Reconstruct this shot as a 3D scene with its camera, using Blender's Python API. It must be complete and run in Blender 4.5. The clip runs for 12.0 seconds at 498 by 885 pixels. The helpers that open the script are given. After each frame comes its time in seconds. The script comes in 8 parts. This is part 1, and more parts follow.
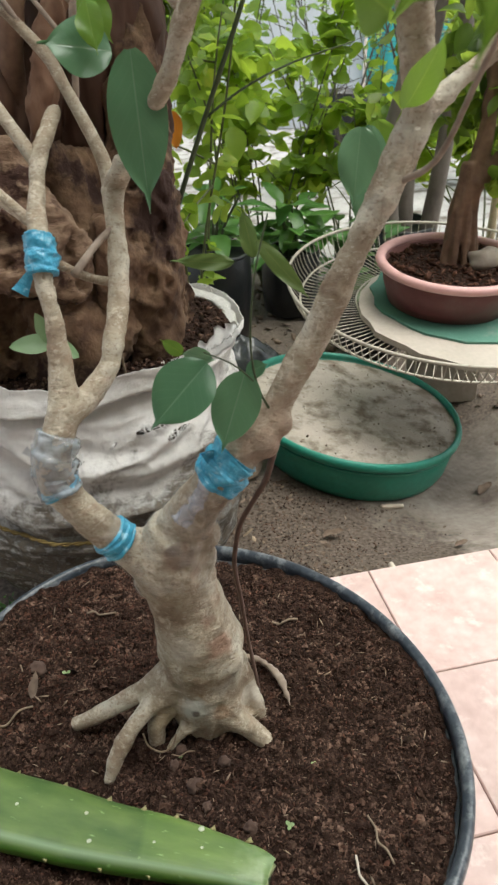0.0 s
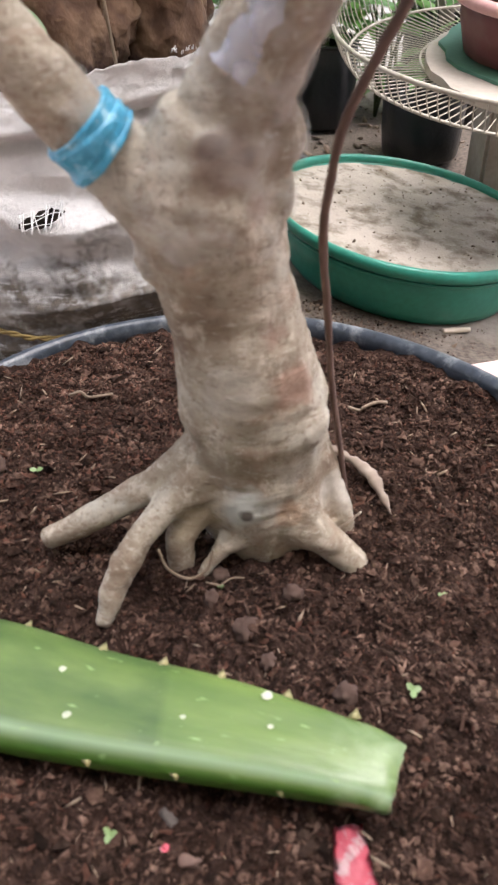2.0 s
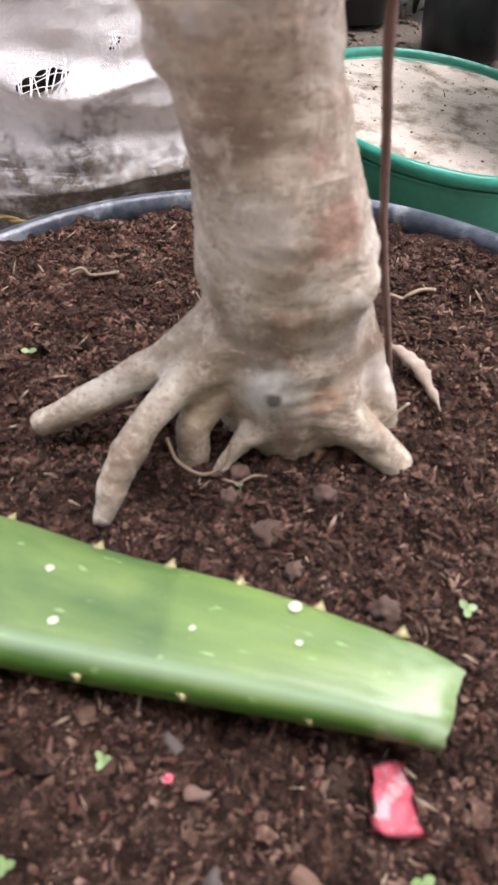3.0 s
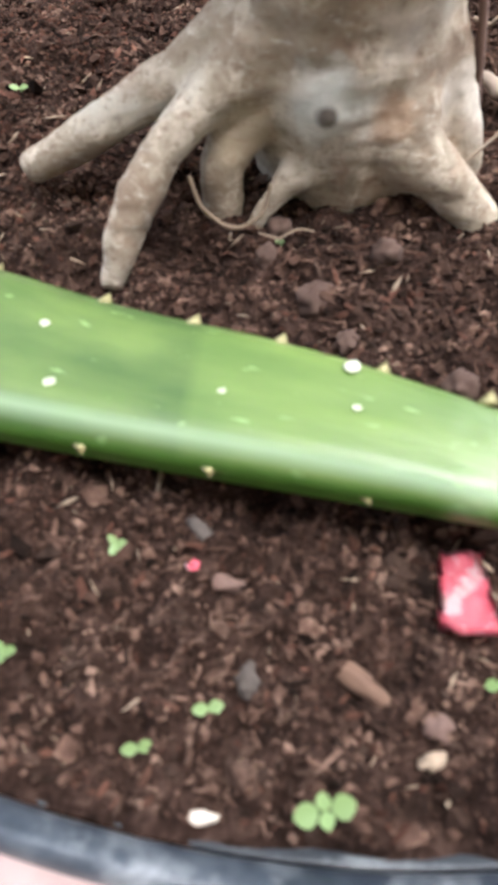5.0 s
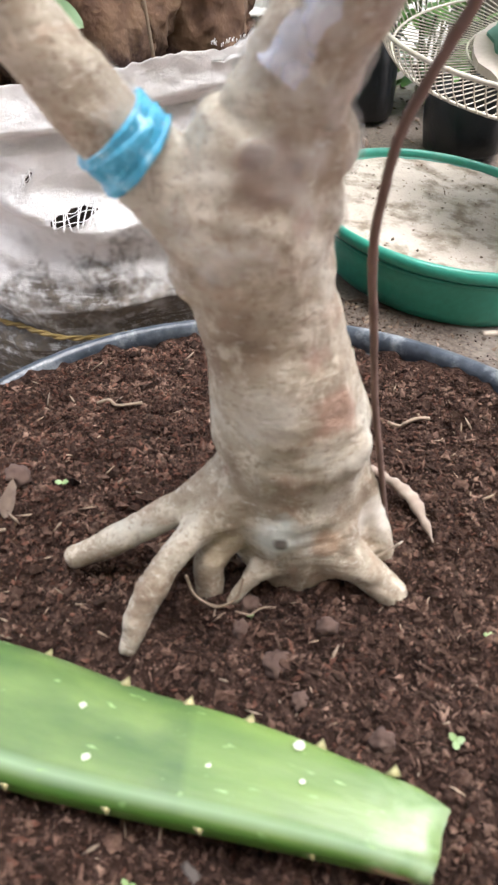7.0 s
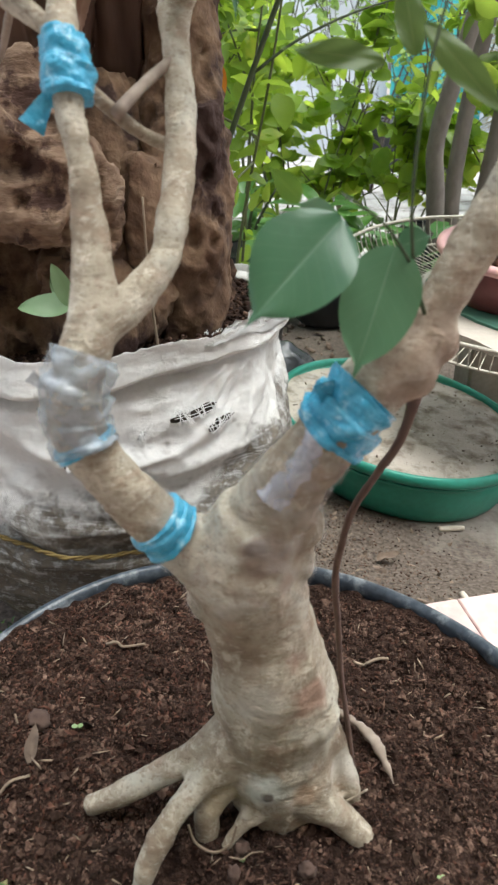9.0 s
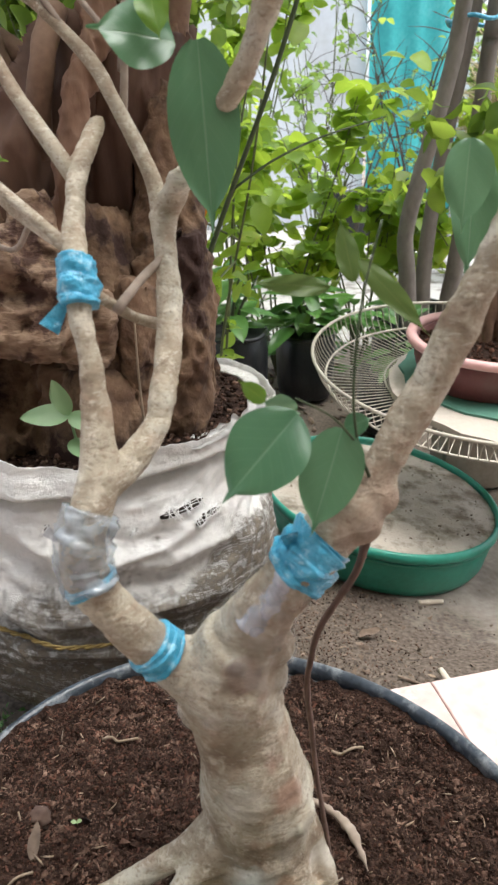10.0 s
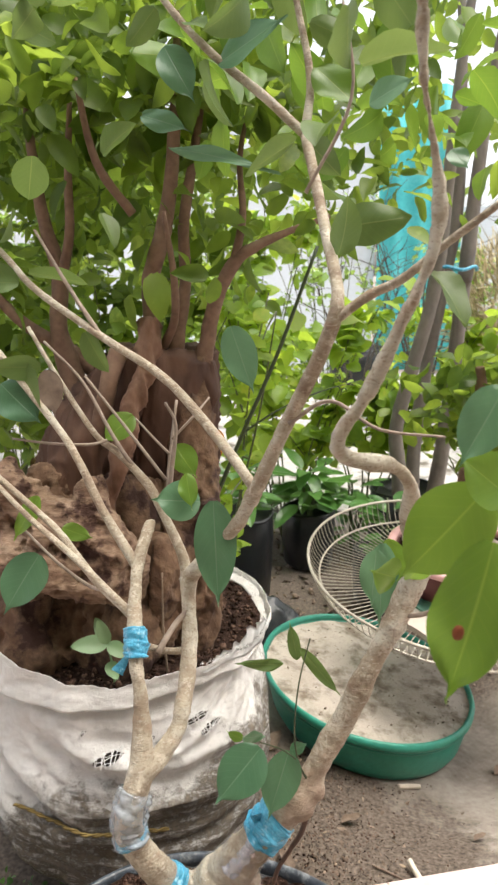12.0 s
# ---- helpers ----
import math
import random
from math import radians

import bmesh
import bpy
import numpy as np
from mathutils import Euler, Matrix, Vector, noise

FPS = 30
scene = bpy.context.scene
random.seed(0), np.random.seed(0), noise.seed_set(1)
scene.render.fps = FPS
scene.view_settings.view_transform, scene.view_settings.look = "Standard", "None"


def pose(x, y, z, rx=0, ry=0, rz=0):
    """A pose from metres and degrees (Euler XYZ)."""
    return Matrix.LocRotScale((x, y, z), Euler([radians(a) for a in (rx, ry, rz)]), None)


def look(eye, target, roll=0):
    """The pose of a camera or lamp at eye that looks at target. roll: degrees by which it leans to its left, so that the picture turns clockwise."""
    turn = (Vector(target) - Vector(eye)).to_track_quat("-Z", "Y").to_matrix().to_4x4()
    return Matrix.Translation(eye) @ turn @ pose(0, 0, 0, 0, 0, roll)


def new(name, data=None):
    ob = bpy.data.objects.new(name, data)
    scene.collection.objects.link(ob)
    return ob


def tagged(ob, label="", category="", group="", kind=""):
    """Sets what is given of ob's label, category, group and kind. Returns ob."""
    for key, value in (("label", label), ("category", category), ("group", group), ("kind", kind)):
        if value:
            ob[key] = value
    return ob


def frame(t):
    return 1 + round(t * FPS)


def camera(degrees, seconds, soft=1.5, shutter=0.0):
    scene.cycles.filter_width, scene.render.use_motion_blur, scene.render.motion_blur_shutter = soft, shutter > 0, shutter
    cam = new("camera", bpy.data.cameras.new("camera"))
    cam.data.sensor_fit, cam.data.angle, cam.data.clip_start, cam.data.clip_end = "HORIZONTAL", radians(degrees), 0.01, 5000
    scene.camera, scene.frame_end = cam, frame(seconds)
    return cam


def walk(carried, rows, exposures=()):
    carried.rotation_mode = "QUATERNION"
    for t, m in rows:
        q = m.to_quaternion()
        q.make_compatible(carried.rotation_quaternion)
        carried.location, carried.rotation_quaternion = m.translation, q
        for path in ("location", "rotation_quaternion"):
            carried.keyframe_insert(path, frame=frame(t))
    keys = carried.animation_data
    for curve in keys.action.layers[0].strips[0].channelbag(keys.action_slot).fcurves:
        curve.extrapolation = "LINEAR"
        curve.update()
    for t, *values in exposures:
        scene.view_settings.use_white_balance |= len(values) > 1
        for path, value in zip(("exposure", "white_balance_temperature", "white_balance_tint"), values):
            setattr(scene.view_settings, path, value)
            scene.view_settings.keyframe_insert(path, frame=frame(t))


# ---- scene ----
cam = camera(40.9, 12.0, soft=2.4)
# a small fixed-focus lens: sharp at arm's length, soft when held close
cam.data.dof.use_dof = True
cam.data.dof.focus_distance = 0.8
cam.data.dof.aperture_fstop = 20
# seconds, eye x y z, then yaw, pitch and roll in degrees
ROWS = [
    (0, 0.0686, 0.0370, 0.9252, 2.68, -31.65, -2.48),
    (0.5, 0.0362, 0.0750, 0.8397, 2.35, -34.40, -2.52),
    (1, 0.0169, 0.1123, 0.7717, 2.25, -35.30, -3.57),
    (1.5, 0.0026, 0.1520, 0.6922, 2.87, -38.70, -2.80),
    (2, 0.0089, 0.1876, 0.6427, 4.16, -40.78, -3.47),
    (2.5, 0.0005, 0.2081, 0.6047, 5.28, -43.30, -3.31),
    (4.5, -0.0049, 0.2203, 0.5275, 8.60, -55.79, -4.27),
    (5, -0.0091, 0.2225, 0.5077, 12.44, -58.77, -7.65),
    (5.5, -0.0111, 0.2270, 0.4936, 18.27, -60.87, -13.17),
    (6, -0.0026, 0.2252, 0.5486, 12.73, -52.95, -9.36),
    (6.5, 0.0051, 0.2206, 0.5950, 10.93, -45.31, -7.76),
    (7, 0.0030, 0.2163, 0.6408, 7.36, -41.33, -4.13),
    (9, -0.0029, 0.1771, 0.7794, 3.48, -28.81, -1.72),
    (9.5, -0.0011, 0.1657, 0.8084, 2.71, -26.57, -1.71),
    (10, 0.0071, 0.1374, 0.8568, 2.15, -23.93, -2.03),
    (10.5, 0.0058, 0.0922, 0.9221, 3.50, -20.83, -2.34),
    (11, 0.0178, 0.0437, 0.9821, 3.76, -18.53, -2.42),
    (11.5, 0.0312, -0.0083, 1.0682, 3.22, -15.99, -0.93),
    (12, 0.0426, -0.0577, 1.1459, 3.24, -14.01, -0.52),
]


def aimed(x, y, z, yaw, pitch, roll):
    turn = Matrix.Rotation(radians(yaw), 4, "Z") @ Matrix.Rotation(radians(90 + pitch), 4, "X") @ Matrix.Rotation(radians(roll), 4, "Z")
    return Matrix.Translation((x, y, z)) @ turn


EXPOSURES = [(0.0, 0.90, 6400, 5), (0.5, 1.03, 6300, 4), (1.0, 1.06, 6400, 6), (1.5, 1.33, 6250, 11), (2.0, 1.55, 6250, 18), (2.5, 1.76, 6150, 23), (4.5, 2.02, 6020, 13), (5.0, 2.07, 6020, 14), (5.5, 2.14, 6050, 16), (6.0, 2.16, 5900, 10), (7.0, 2.0, 6100, 14), (9.0, 1.30, 6100, 6), (10.0, 1.33, 6250, 9), (11.0, 1.31, 6500, 8), (12.0, 1.45, 6700, 10)]
walk(cam, [(t, aimed(*row)) for t, *row in ROWS], EXPOSURES)

# ---- world, sun and exposure ----
world = bpy.data.worlds.new("sky")
scene.world = world
world.use_nodes = True
wn = world.node_tree.nodes
wl = world.node_tree.links
wn.clear()
sky = wn.new("ShaderNodeTexSky")
sky.sky_type = "NISHITA"
sky.sun_disc = False
sky.sun_elevation = radians(72)
sky.sun_rotation = radians(95)
sky.air_density = 1.0
sky.dust_density = 4.0
background = wn.new("ShaderNodeBackground")
background.inputs["Strength"].default_value = 0.15
world_out = wn.new("ShaderNodeOutputWorld")
haze = wn.new("ShaderNodeHueSaturation")
haze.inputs["Saturation"].default_value = 0.35
wl.new(sky.outputs[0], haze.inputs["Color"])
wl.new(haze.outputs[0], background.inputs[0])
wl.new(background.outputs[0], world_out.inputs[0])

sun_data = bpy.data.lights.new("sun", "SUN")
sun_data.energy = 1.7
sun_data.angle = radians(45)
sun_data.color = (1.0, 0.95, 0.88)
sun = new("sun", sun_data)
sun.matrix_world = look((2.3, 0.8, 8.0), (0, 1.0, 0.3))

# ---- materials ----
def node_material(name):
    m = bpy.data.materials.new(name)
    m.use_nodes = True
    return m, m.node_tree.nodes, m.node_tree.links, m.node_tree.nodes["Principled BSDF"]


def surface(name, colours, scale=8.0, fine=90.0, rough=0.7, bump=0.3, bump_scale=0.004, metal=0.0,
            vary=0.0, island=0.0, grain_only=False, stretch=(1, 1, 1), spec=0.5, fine_mix=0.35, stain=None, coat=0.0, transmission=0.0):
    """Two scales of noise between the given colours, with matching fine relief."""
    m, n, l, p = node_material(name)
    tc = n.new("ShaderNodeTexCoord")
    mp = n.new("ShaderNodeMapping")
    mp.inputs["Scale"].default_value = stretch
    l.new(tc.outputs["Object"], mp.inputs[0])
    big = n.new("ShaderNodeTexNoise")
    big.inputs["Scale"].default_value = scale
    big.inputs["Detail"].default_value = 5
    big.inputs["Roughness"].default_value = 0.6
    l.new(mp.outputs[0], big.inputs[0])
    small = n.new("ShaderNodeTexNoise")
    small.inputs["Scale"].default_value = fine
    small.inputs["Detail"].default_value = 4
    l.new(mp.outputs[0], small.inputs[0])
    mix = n.new("ShaderNodeMix")
    mix.inputs[0].default_value = fine_mix
    l.new(big.outputs[0], mix.inputs[2])
    l.new(small.outputs[0], mix.inputs[3])
    ramp = n.new("ShaderNodeValToRGB")
    e = ramp.color_ramp.elements
    while len(e) < len(colours):
        e.new(0.5)
    for k, c in enumerate(colours):
        e[k].position = 0.3 + 0.4 * k / max(1, len(colours) - 1)
        e[k].color = (*c, 1)
    l.new(mix.outputs[0], ramp.inputs[0])
    colour = ramp.outputs[0]
    if stain:
        s_col, s_scale, s_from, s_to = stain
        sn = n.new("ShaderNodeTexNoise")
        sn.inputs["Scale"].default_value = s_scale
        sn.inputs["Detail"].default_value = 7
        sn.inputs["Roughness"].default_value = 0.65
        l.new(tc.outputs["Object"], sn.inputs[0])
        mr = n.new("ShaderNodeMapRange")
        mr.inputs[1].default_value, mr.inputs[2].default_value = s_from, s_to
        l.new(sn.outputs[0], mr.inputs[0])
        mc = n.new("ShaderNodeMix")
        mc.data_type = "RGBA"
        l.new(mr.outputs[0], mc.inputs[0])
        l.new(colour, mc.inputs[6])
        mc.inputs[7].default_value = (*s_col, 1)
        colour = mc.outputs[2]
    if vary or island:
        hsv = n.new("ShaderNodeHueSaturation")
        src = n.new("ShaderNodeNewGeometry").outputs["Random Per Island"] if island else n.new("ShaderNodeObjectInfo").outputs["Random"]
        a = vary or island
        mr = n.new("ShaderNodeMapRange")
        mr.inputs[3].default_value, mr.inputs[4].default_value = 1 - a, 1 + a
        l.new(src, mr.inputs[0])
        l.new(mr.outputs[0], hsv.inputs["Value"])
        l.new(colour, hsv.inputs["Color"])
        colour = hsv.outputs[0]
    l.new(colour, p.inputs["Base Color"])
    p.inputs["Roughness"].default_value = rough
    p.inputs["Metallic"].default_value = metal
    p.inputs["Specular IOR Level"].default_value = spec
    p.inputs["Coat Weight"].default_value = coat
    p.inputs["Transmission Weight"].default_value = transmission
    if bump:
        b = n.new("ShaderNodeBump")
        b.inputs["Strength"].default_value = bump
        b.inputs["Distance"].default_value = bump_scale
        l.new(small.outputs[0] if grain_only else mix.outputs[0], b.inputs["Height"])
        l.new(b.outputs[0], p.inputs["Normal"])
    return m


def foliage(name, dark, light, rough=0.4, glow=0.4, yellow=None, veins=False):
    """Leaf: veined gloss on top and light through the blade; each leaf of a crown has its own tone."""
    m, n, l, p = node_material(name)
    geo = n.new("ShaderNodeNewGeometry")
    info = n.new("ShaderNodeObjectInfo")
    add = n.new("ShaderNodeMath")
    add.operation = "ADD"
    l.new(geo.outputs["Random Per Island"], add.inputs[0])
    l.new(info.outputs["Random"], add.inputs[1])
    frac = n.new("ShaderNodeMath")
    frac.operation = "FRACT"
    l.new(add.outputs[0], frac.inputs[0])
    tc = n.new("ShaderNodeTexCoord")
    nz = n.new("ShaderNodeTexNoise")
    nz.inputs["Scale"].default_value = 45
    nz.inputs["Detail"].default_value = 4
    l.new(tc.outputs["Object"], nz.inputs[0])
    mix = n.new("ShaderNodeMix")
    mix.inputs[0].default_value = 0.35
    l.new(frac.outputs[0], mix.inputs[2])
    l.new(nz.outputs[0], mix.inputs[3])
    ramp = n.new("ShaderNodeValToRGB")
    e = ramp.color_ramp.elements
    e[0].position, e[0].color = 0.1, (*dark, 1)
    e[1].position, e[1].color = 0.8, (*light, 1)
    if yellow:
        k = e.new(0.97)
        k.color = (*yellow, 1)
    l.new(mix.outputs[0], ramp.inputs[0])
    tone, relief = ramp.outputs[0], nz.outputs[0]
    if veins:
        # midrib and slanting side veins from the blade's own coordinates
        sep = n.new("ShaderNodeSeparateXYZ")
        l.new(tc.outputs["UV"], sep.inputs[0])

        def calc(op, a, c, clamp=False):
            k = n.new("ShaderNodeMath")
            k.operation, k.use_clamp = op, clamp
            for slot, val in zip(k.inputs, (a, c)):
                if isinstance(val, (int, float)):
                    slot.default_value = val
                else:
                    l.new(val, slot)
            return k.outputs[0]

        off = calc("ABSOLUTE", calc("SUBTRACT", sep.outputs[0], 0.5), 0)
        rib = calc("SUBTRACT", 1.0, calc("MULTIPLY", off, 40.0), True)
        run = calc("SUBTRACT", sep.outputs[1], calc("MULTIPLY", off, 0.55))
        saw = calc("ABSOLUTE", calc("SUBTRACT", calc("FRACT", calc("MULTIPLY", run, 9.0), 0), 0.5), 0)
        side = calc("MULTIPLY", calc("SUBTRACT", 1.0, calc("MULTIPLY", saw, 9.0), True), 0.14)
        line = calc("MAXIMUM", rib, side)
        vm = n.new("ShaderNodeMix")
        vm.data_type = "RGBA"
        l.new(calc("MULTIPLY", line, 0.32), vm.inputs[0])
        l.new(tone, vm.inputs[6])
        vm.inputs[7].default_value = (light[0] * 2.4, light[1] * 1.7, light[2] * 2.2, 1)
        tone = vm.outputs[2]
        relief = calc("SUBTRACT", nz.outputs[0], calc("MULTIPLY", line, 0.4))
    l.new(tone, p.inputs["Base Color"])
    p.inputs["Roughness"].default_value = rough
    b = n.new("ShaderNodeBump")
    b.inputs["Strength"].default_value = 0.35
    b.inputs["Distance"].default_value = 0.002
    l.new(relief, b.inputs["Height"])
    l.new(b.outputs[0], p.inputs["Normal"])
    tr = n.new("ShaderNodeBsdfTranslucent")
    hsv = n.new("ShaderNodeHueSaturation")
    hsv.inputs["Hue"].default_value = 0.475
    hsv.inputs["Value"].default_value = 1.7
    l.new(tone, hsv.inputs["Color"])
    l.new(hsv.outputs[0], tr.inputs[0])
    ms = n.new("ShaderNodeMixShader")
    ms.inputs[0].default_value = glow
    out = n["Material Output"]
    l.new(p.outputs[0], ms.inputs[1])
    l.new(tr.outputs[0], ms.inputs[2])
    l.new(ms.outputs[0], out.inputs[0])
    return m


M_GROUND = surface("yard_dirt", [(0.17, 0.14, 0.115), (0.27, 0.235, 0.20), (0.35, 0.315, 0.275)], scale=3.0, fine=70, rough=0.95, bump=0.5, bump_scale=0.01, stain=((0.09, 0.065, 0.05), 2.2, 0.52, 0.66))


def ground_dirt(m):
    """Dark earth spilled between the pot, the sack and the basin, thinning out over the bare concrete."""
    n, l = m.node_tree.nodes, m.node_tree.links
    p = n["Principled BSDF"]
    colour = p.inputs["Base Color"].links[0].from_socket
    geo = n.new("ShaderNodeNewGeometry")
    nz = n.new("ShaderNodeTexNoise")
    nz.inputs["Scale"].default_value = 9
    nz.inputs["Detail"].default_value = 9
    nz.inputs["Roughness"].default_value = 0.7
    l.new(geo.outputs["Position"], nz.inputs[0])
    fine = n.new("ShaderNodeTexNoise")
    fine.inputs["Scale"].default_value = 120
    fine.inputs["Detail"].default_value = 4
    l.new(geo.outputs["Position"], fine.inputs[0])
    ramp = n.new("ShaderNodeValToRGB")
    ramp.color_ramp.elements[0].position, ramp.color_ramp.elements[0].color = 0.3, (0.035, 0.024, 0.017, 1)
    ramp.color_ramp.elements[1].position, ramp.color_ramp.elements[1].color = 0.72, (0.17, 0.135, 0.105, 1)
    l.new(fine.outputs[0], ramp.inputs[0])
    for place, reach in (((0.08, 1.08, 0), 0.38), ((-0.25, 1.0, 0), 0.45), ((0.24, 1.02, 0), 0.24), ((0.62, 2.1, 0), 0.42), ((0.0, 2.4, 0), 0.45)):
        d = n.new("ShaderNodeVectorMath")
        d.operation = "DISTANCE"
        d.inputs[1].default_value = place
        l.new(geo.outputs["Position"], d.inputs[0])
        a = n.new("ShaderNodeMath")
        a.operation = "MULTIPLY_ADD"
        a.inputs[1].default_value = 0.5
        l.new(nz.outputs[0], a.inputs[0])
        l.new(d.outputs["Value"], a.inputs[2])
        mr = n.new("ShaderNodeMapRange")
        mr.inputs[1].default_value, mr.inputs[2].default_value = reach + 0.32, reach + 0.18
        mr.inputs[3].default_value, mr.inputs[4].default_value = 0.0, 0.9
        l.new(a.outputs[0], mr.inputs[0])
        mix = n.new("ShaderNodeMix")
        mix.data_type = "RGBA"
        l.new(mr.outputs[0], mix.inputs[0])
        l.new(colour, mix.inputs[6])
        l.new(ramp.outputs[0], mix.inputs[7])
        colour = mix.outputs[2]
    l.new(colour, p.inputs["Base Color"])


ground_dirt(M_GROUND)
M_PAVE = surface("pale_concrete", [(0.26, 0.25, 0.235), (0.38, 0.37, 0.35), (0.47, 0.455, 0.435)], scale=3.0, fine=60, rough=0.9, stain=((0.10, 0.085, 0.065), 7, 0.50, 0.64))
M_WALL = surface("white_wall_paint", [(0.55, 0.58, 0.62), (0.67, 0.70, 0.74)], scale=0.8, fine=25, rough=0.8, stain=((0.45, 0.46, 0.46), 1.1, 0.55, 0.75))
M_HOUSE = surface("cream_plaster", [(0.48, 0.43, 0.36), (0.58, 0.53, 0.45)], scale=1.5, fine=40, rough=0.9, stain=((0.36, 0.31, 0.25), 1.3, 0.55, 0.75))
M_TILE = surface("pink_marbled_tile", [(0.50, 0.345, 0.305), (0.62, 0.46, 0.42), (0.72, 0.58, 0.54)], scale=14, fine=55, rough=0.28, bump=0.05, vary=0.06, stain=((0.78, 0.68, 0.62), 22, 0.55, 0.72))
M_GROUT = surface("grout", [(0.42, 0.33, 0.29), (0.55, 0.45, 0.40)], scale=20, rough=0.95)
M_POT = surface("black_plastic_worn", [(0.018, 0.022, 0.027), (0.035, 0.042, 0.05)], scale=12, fine=120, rough=0.42, bump=0.15, stain=((0.26, 0.28, 0.28), 26, 0.56, 0.72))
M_RIM = surface("worn_rim_plastic", [(0.018, 0.024, 0.033), (0.042, 0.053, 0.067), (0.100, 0.116, 0.132)], scale=30, fine=150, rough=0.30, bump=0.2, fine_mix=0.42, stain=((0.24, 0.26, 0.27), 48, 0.52, 0.72))
M_BLACK = surface("black_nursery_film", [(0.006, 0.007, 0.008), (0.016, 0.018, 0.02)], scale=6, fine=60, rough=0.35, bump=0.4, bump_scale=0.01)
# darker than the loose crumbs, so the pits between them look shaded
M_SOIL = surface("potting_soil", [(0.007, 0.0038, 0.0027), (0.030, 0.0165, 0.012), (0.092, 0.057, 0.043)], scale=110, fine=420, rough=0.97, bump=1.0, bump_scale=0.008, spec=0.1)
M_CRUMB = surface("soil_crumb", [(0.017, 0.0090, 0.0064), (0.064, 0.0375, 0.0270), (0.185, 0.122, 0.090)], scale=40, fine=300, rough=0.95, bump=0.3, island=0.82, spec=0.1)
M_COIR = surface("coir_chip", [(0.029, 0.0118, 0.0078), (0.076, 0.0360, 0.0245), (0.165, 0.090, 0.063)], scale=40, fine=300, rough=0.95, bump=0.3, island=0.55, spec=0.1)
M_FIBRE = surface("dry_fibre", [(0.20, 0.145, 0.095), (0.36, 0.28, 0.20)], scale=30, rough=0.9, island=0.4)
M_PALE = surface("pale_root", [(0.5, 0.42, 0.33), (0.66, 0.6, 0.5)], scale=30, rough=0.8)
M_STONE = surface("soil_pebble", [(0.05, 0.028, 0.020), (0.12, 0.075, 0.056)], scale=25, rough=0.9, bump=0.5)
M_SAND = surface("grey_sand", [(0.38, 0.33, 0.275), (0.50, 0.445, 0.38), (0.59, 0.53, 0.465)], scale=7, fine=220, rough=0.97, bump=0.8, bump_scale=0.006, fine_mix=0.3, stain=((0.22, 0.18, 0.135), 18, 0.48, 0.64))
M_GREENP = surface("green_plastic", [(0.022, 0.215, 0.152), (0.038, 0.32, 0.232)], scale=5, fine=80, rough=0.38, bump=0.08, stain=((0.10, 0.24, 0.19), 14, 0.58, 0.8))
M_PINK = surface("dusty_maroon_plastic", [(0.105, 0.030, 0.030), (0.165, 0.052, 0.050)], scale=6, fine=70, rough=0.5, bump=0.1, stain=((0.17, 0.10, 0.085), 9, 0.5, 0.75))
M_PINKRIM = surface("faded_pink_rim", [(0.62, 0.33, 0.32), (0.72, 0.45, 0.43)], scale=10, fine=80, rough=0.5, bump=0.1)
M_WIRE = surface("cream_coated_wire", [(0.36, 0.33, 0.27), (0.50, 0.46, 0.39)], scale=40, rough=0.5, stain=((0.22, 0.13, 0.07), 60, 0.6, 0.75))
M_BOARD = surface("dusty_board", [(0.36, 0.32, 0.27), (0.5, 0.45, 0.39)], scale=8, fine=90, rough=0.95)
M_MAT = surface("green_rubber_mat", [(0.06, 0.17, 0.125), (0.10, 0.24, 0.18)], scale=10, fine=90, rough=0.8, stain=((0.3, 0.3, 0.25), 12, 0.55, 0.75))
M_CONC = surface("rough_concrete_block", [(0.24, 0.20, 0.16), (0.38, 0.33, 0.28)], scale=14, fine=80, rough=0.95, bump=0.6)


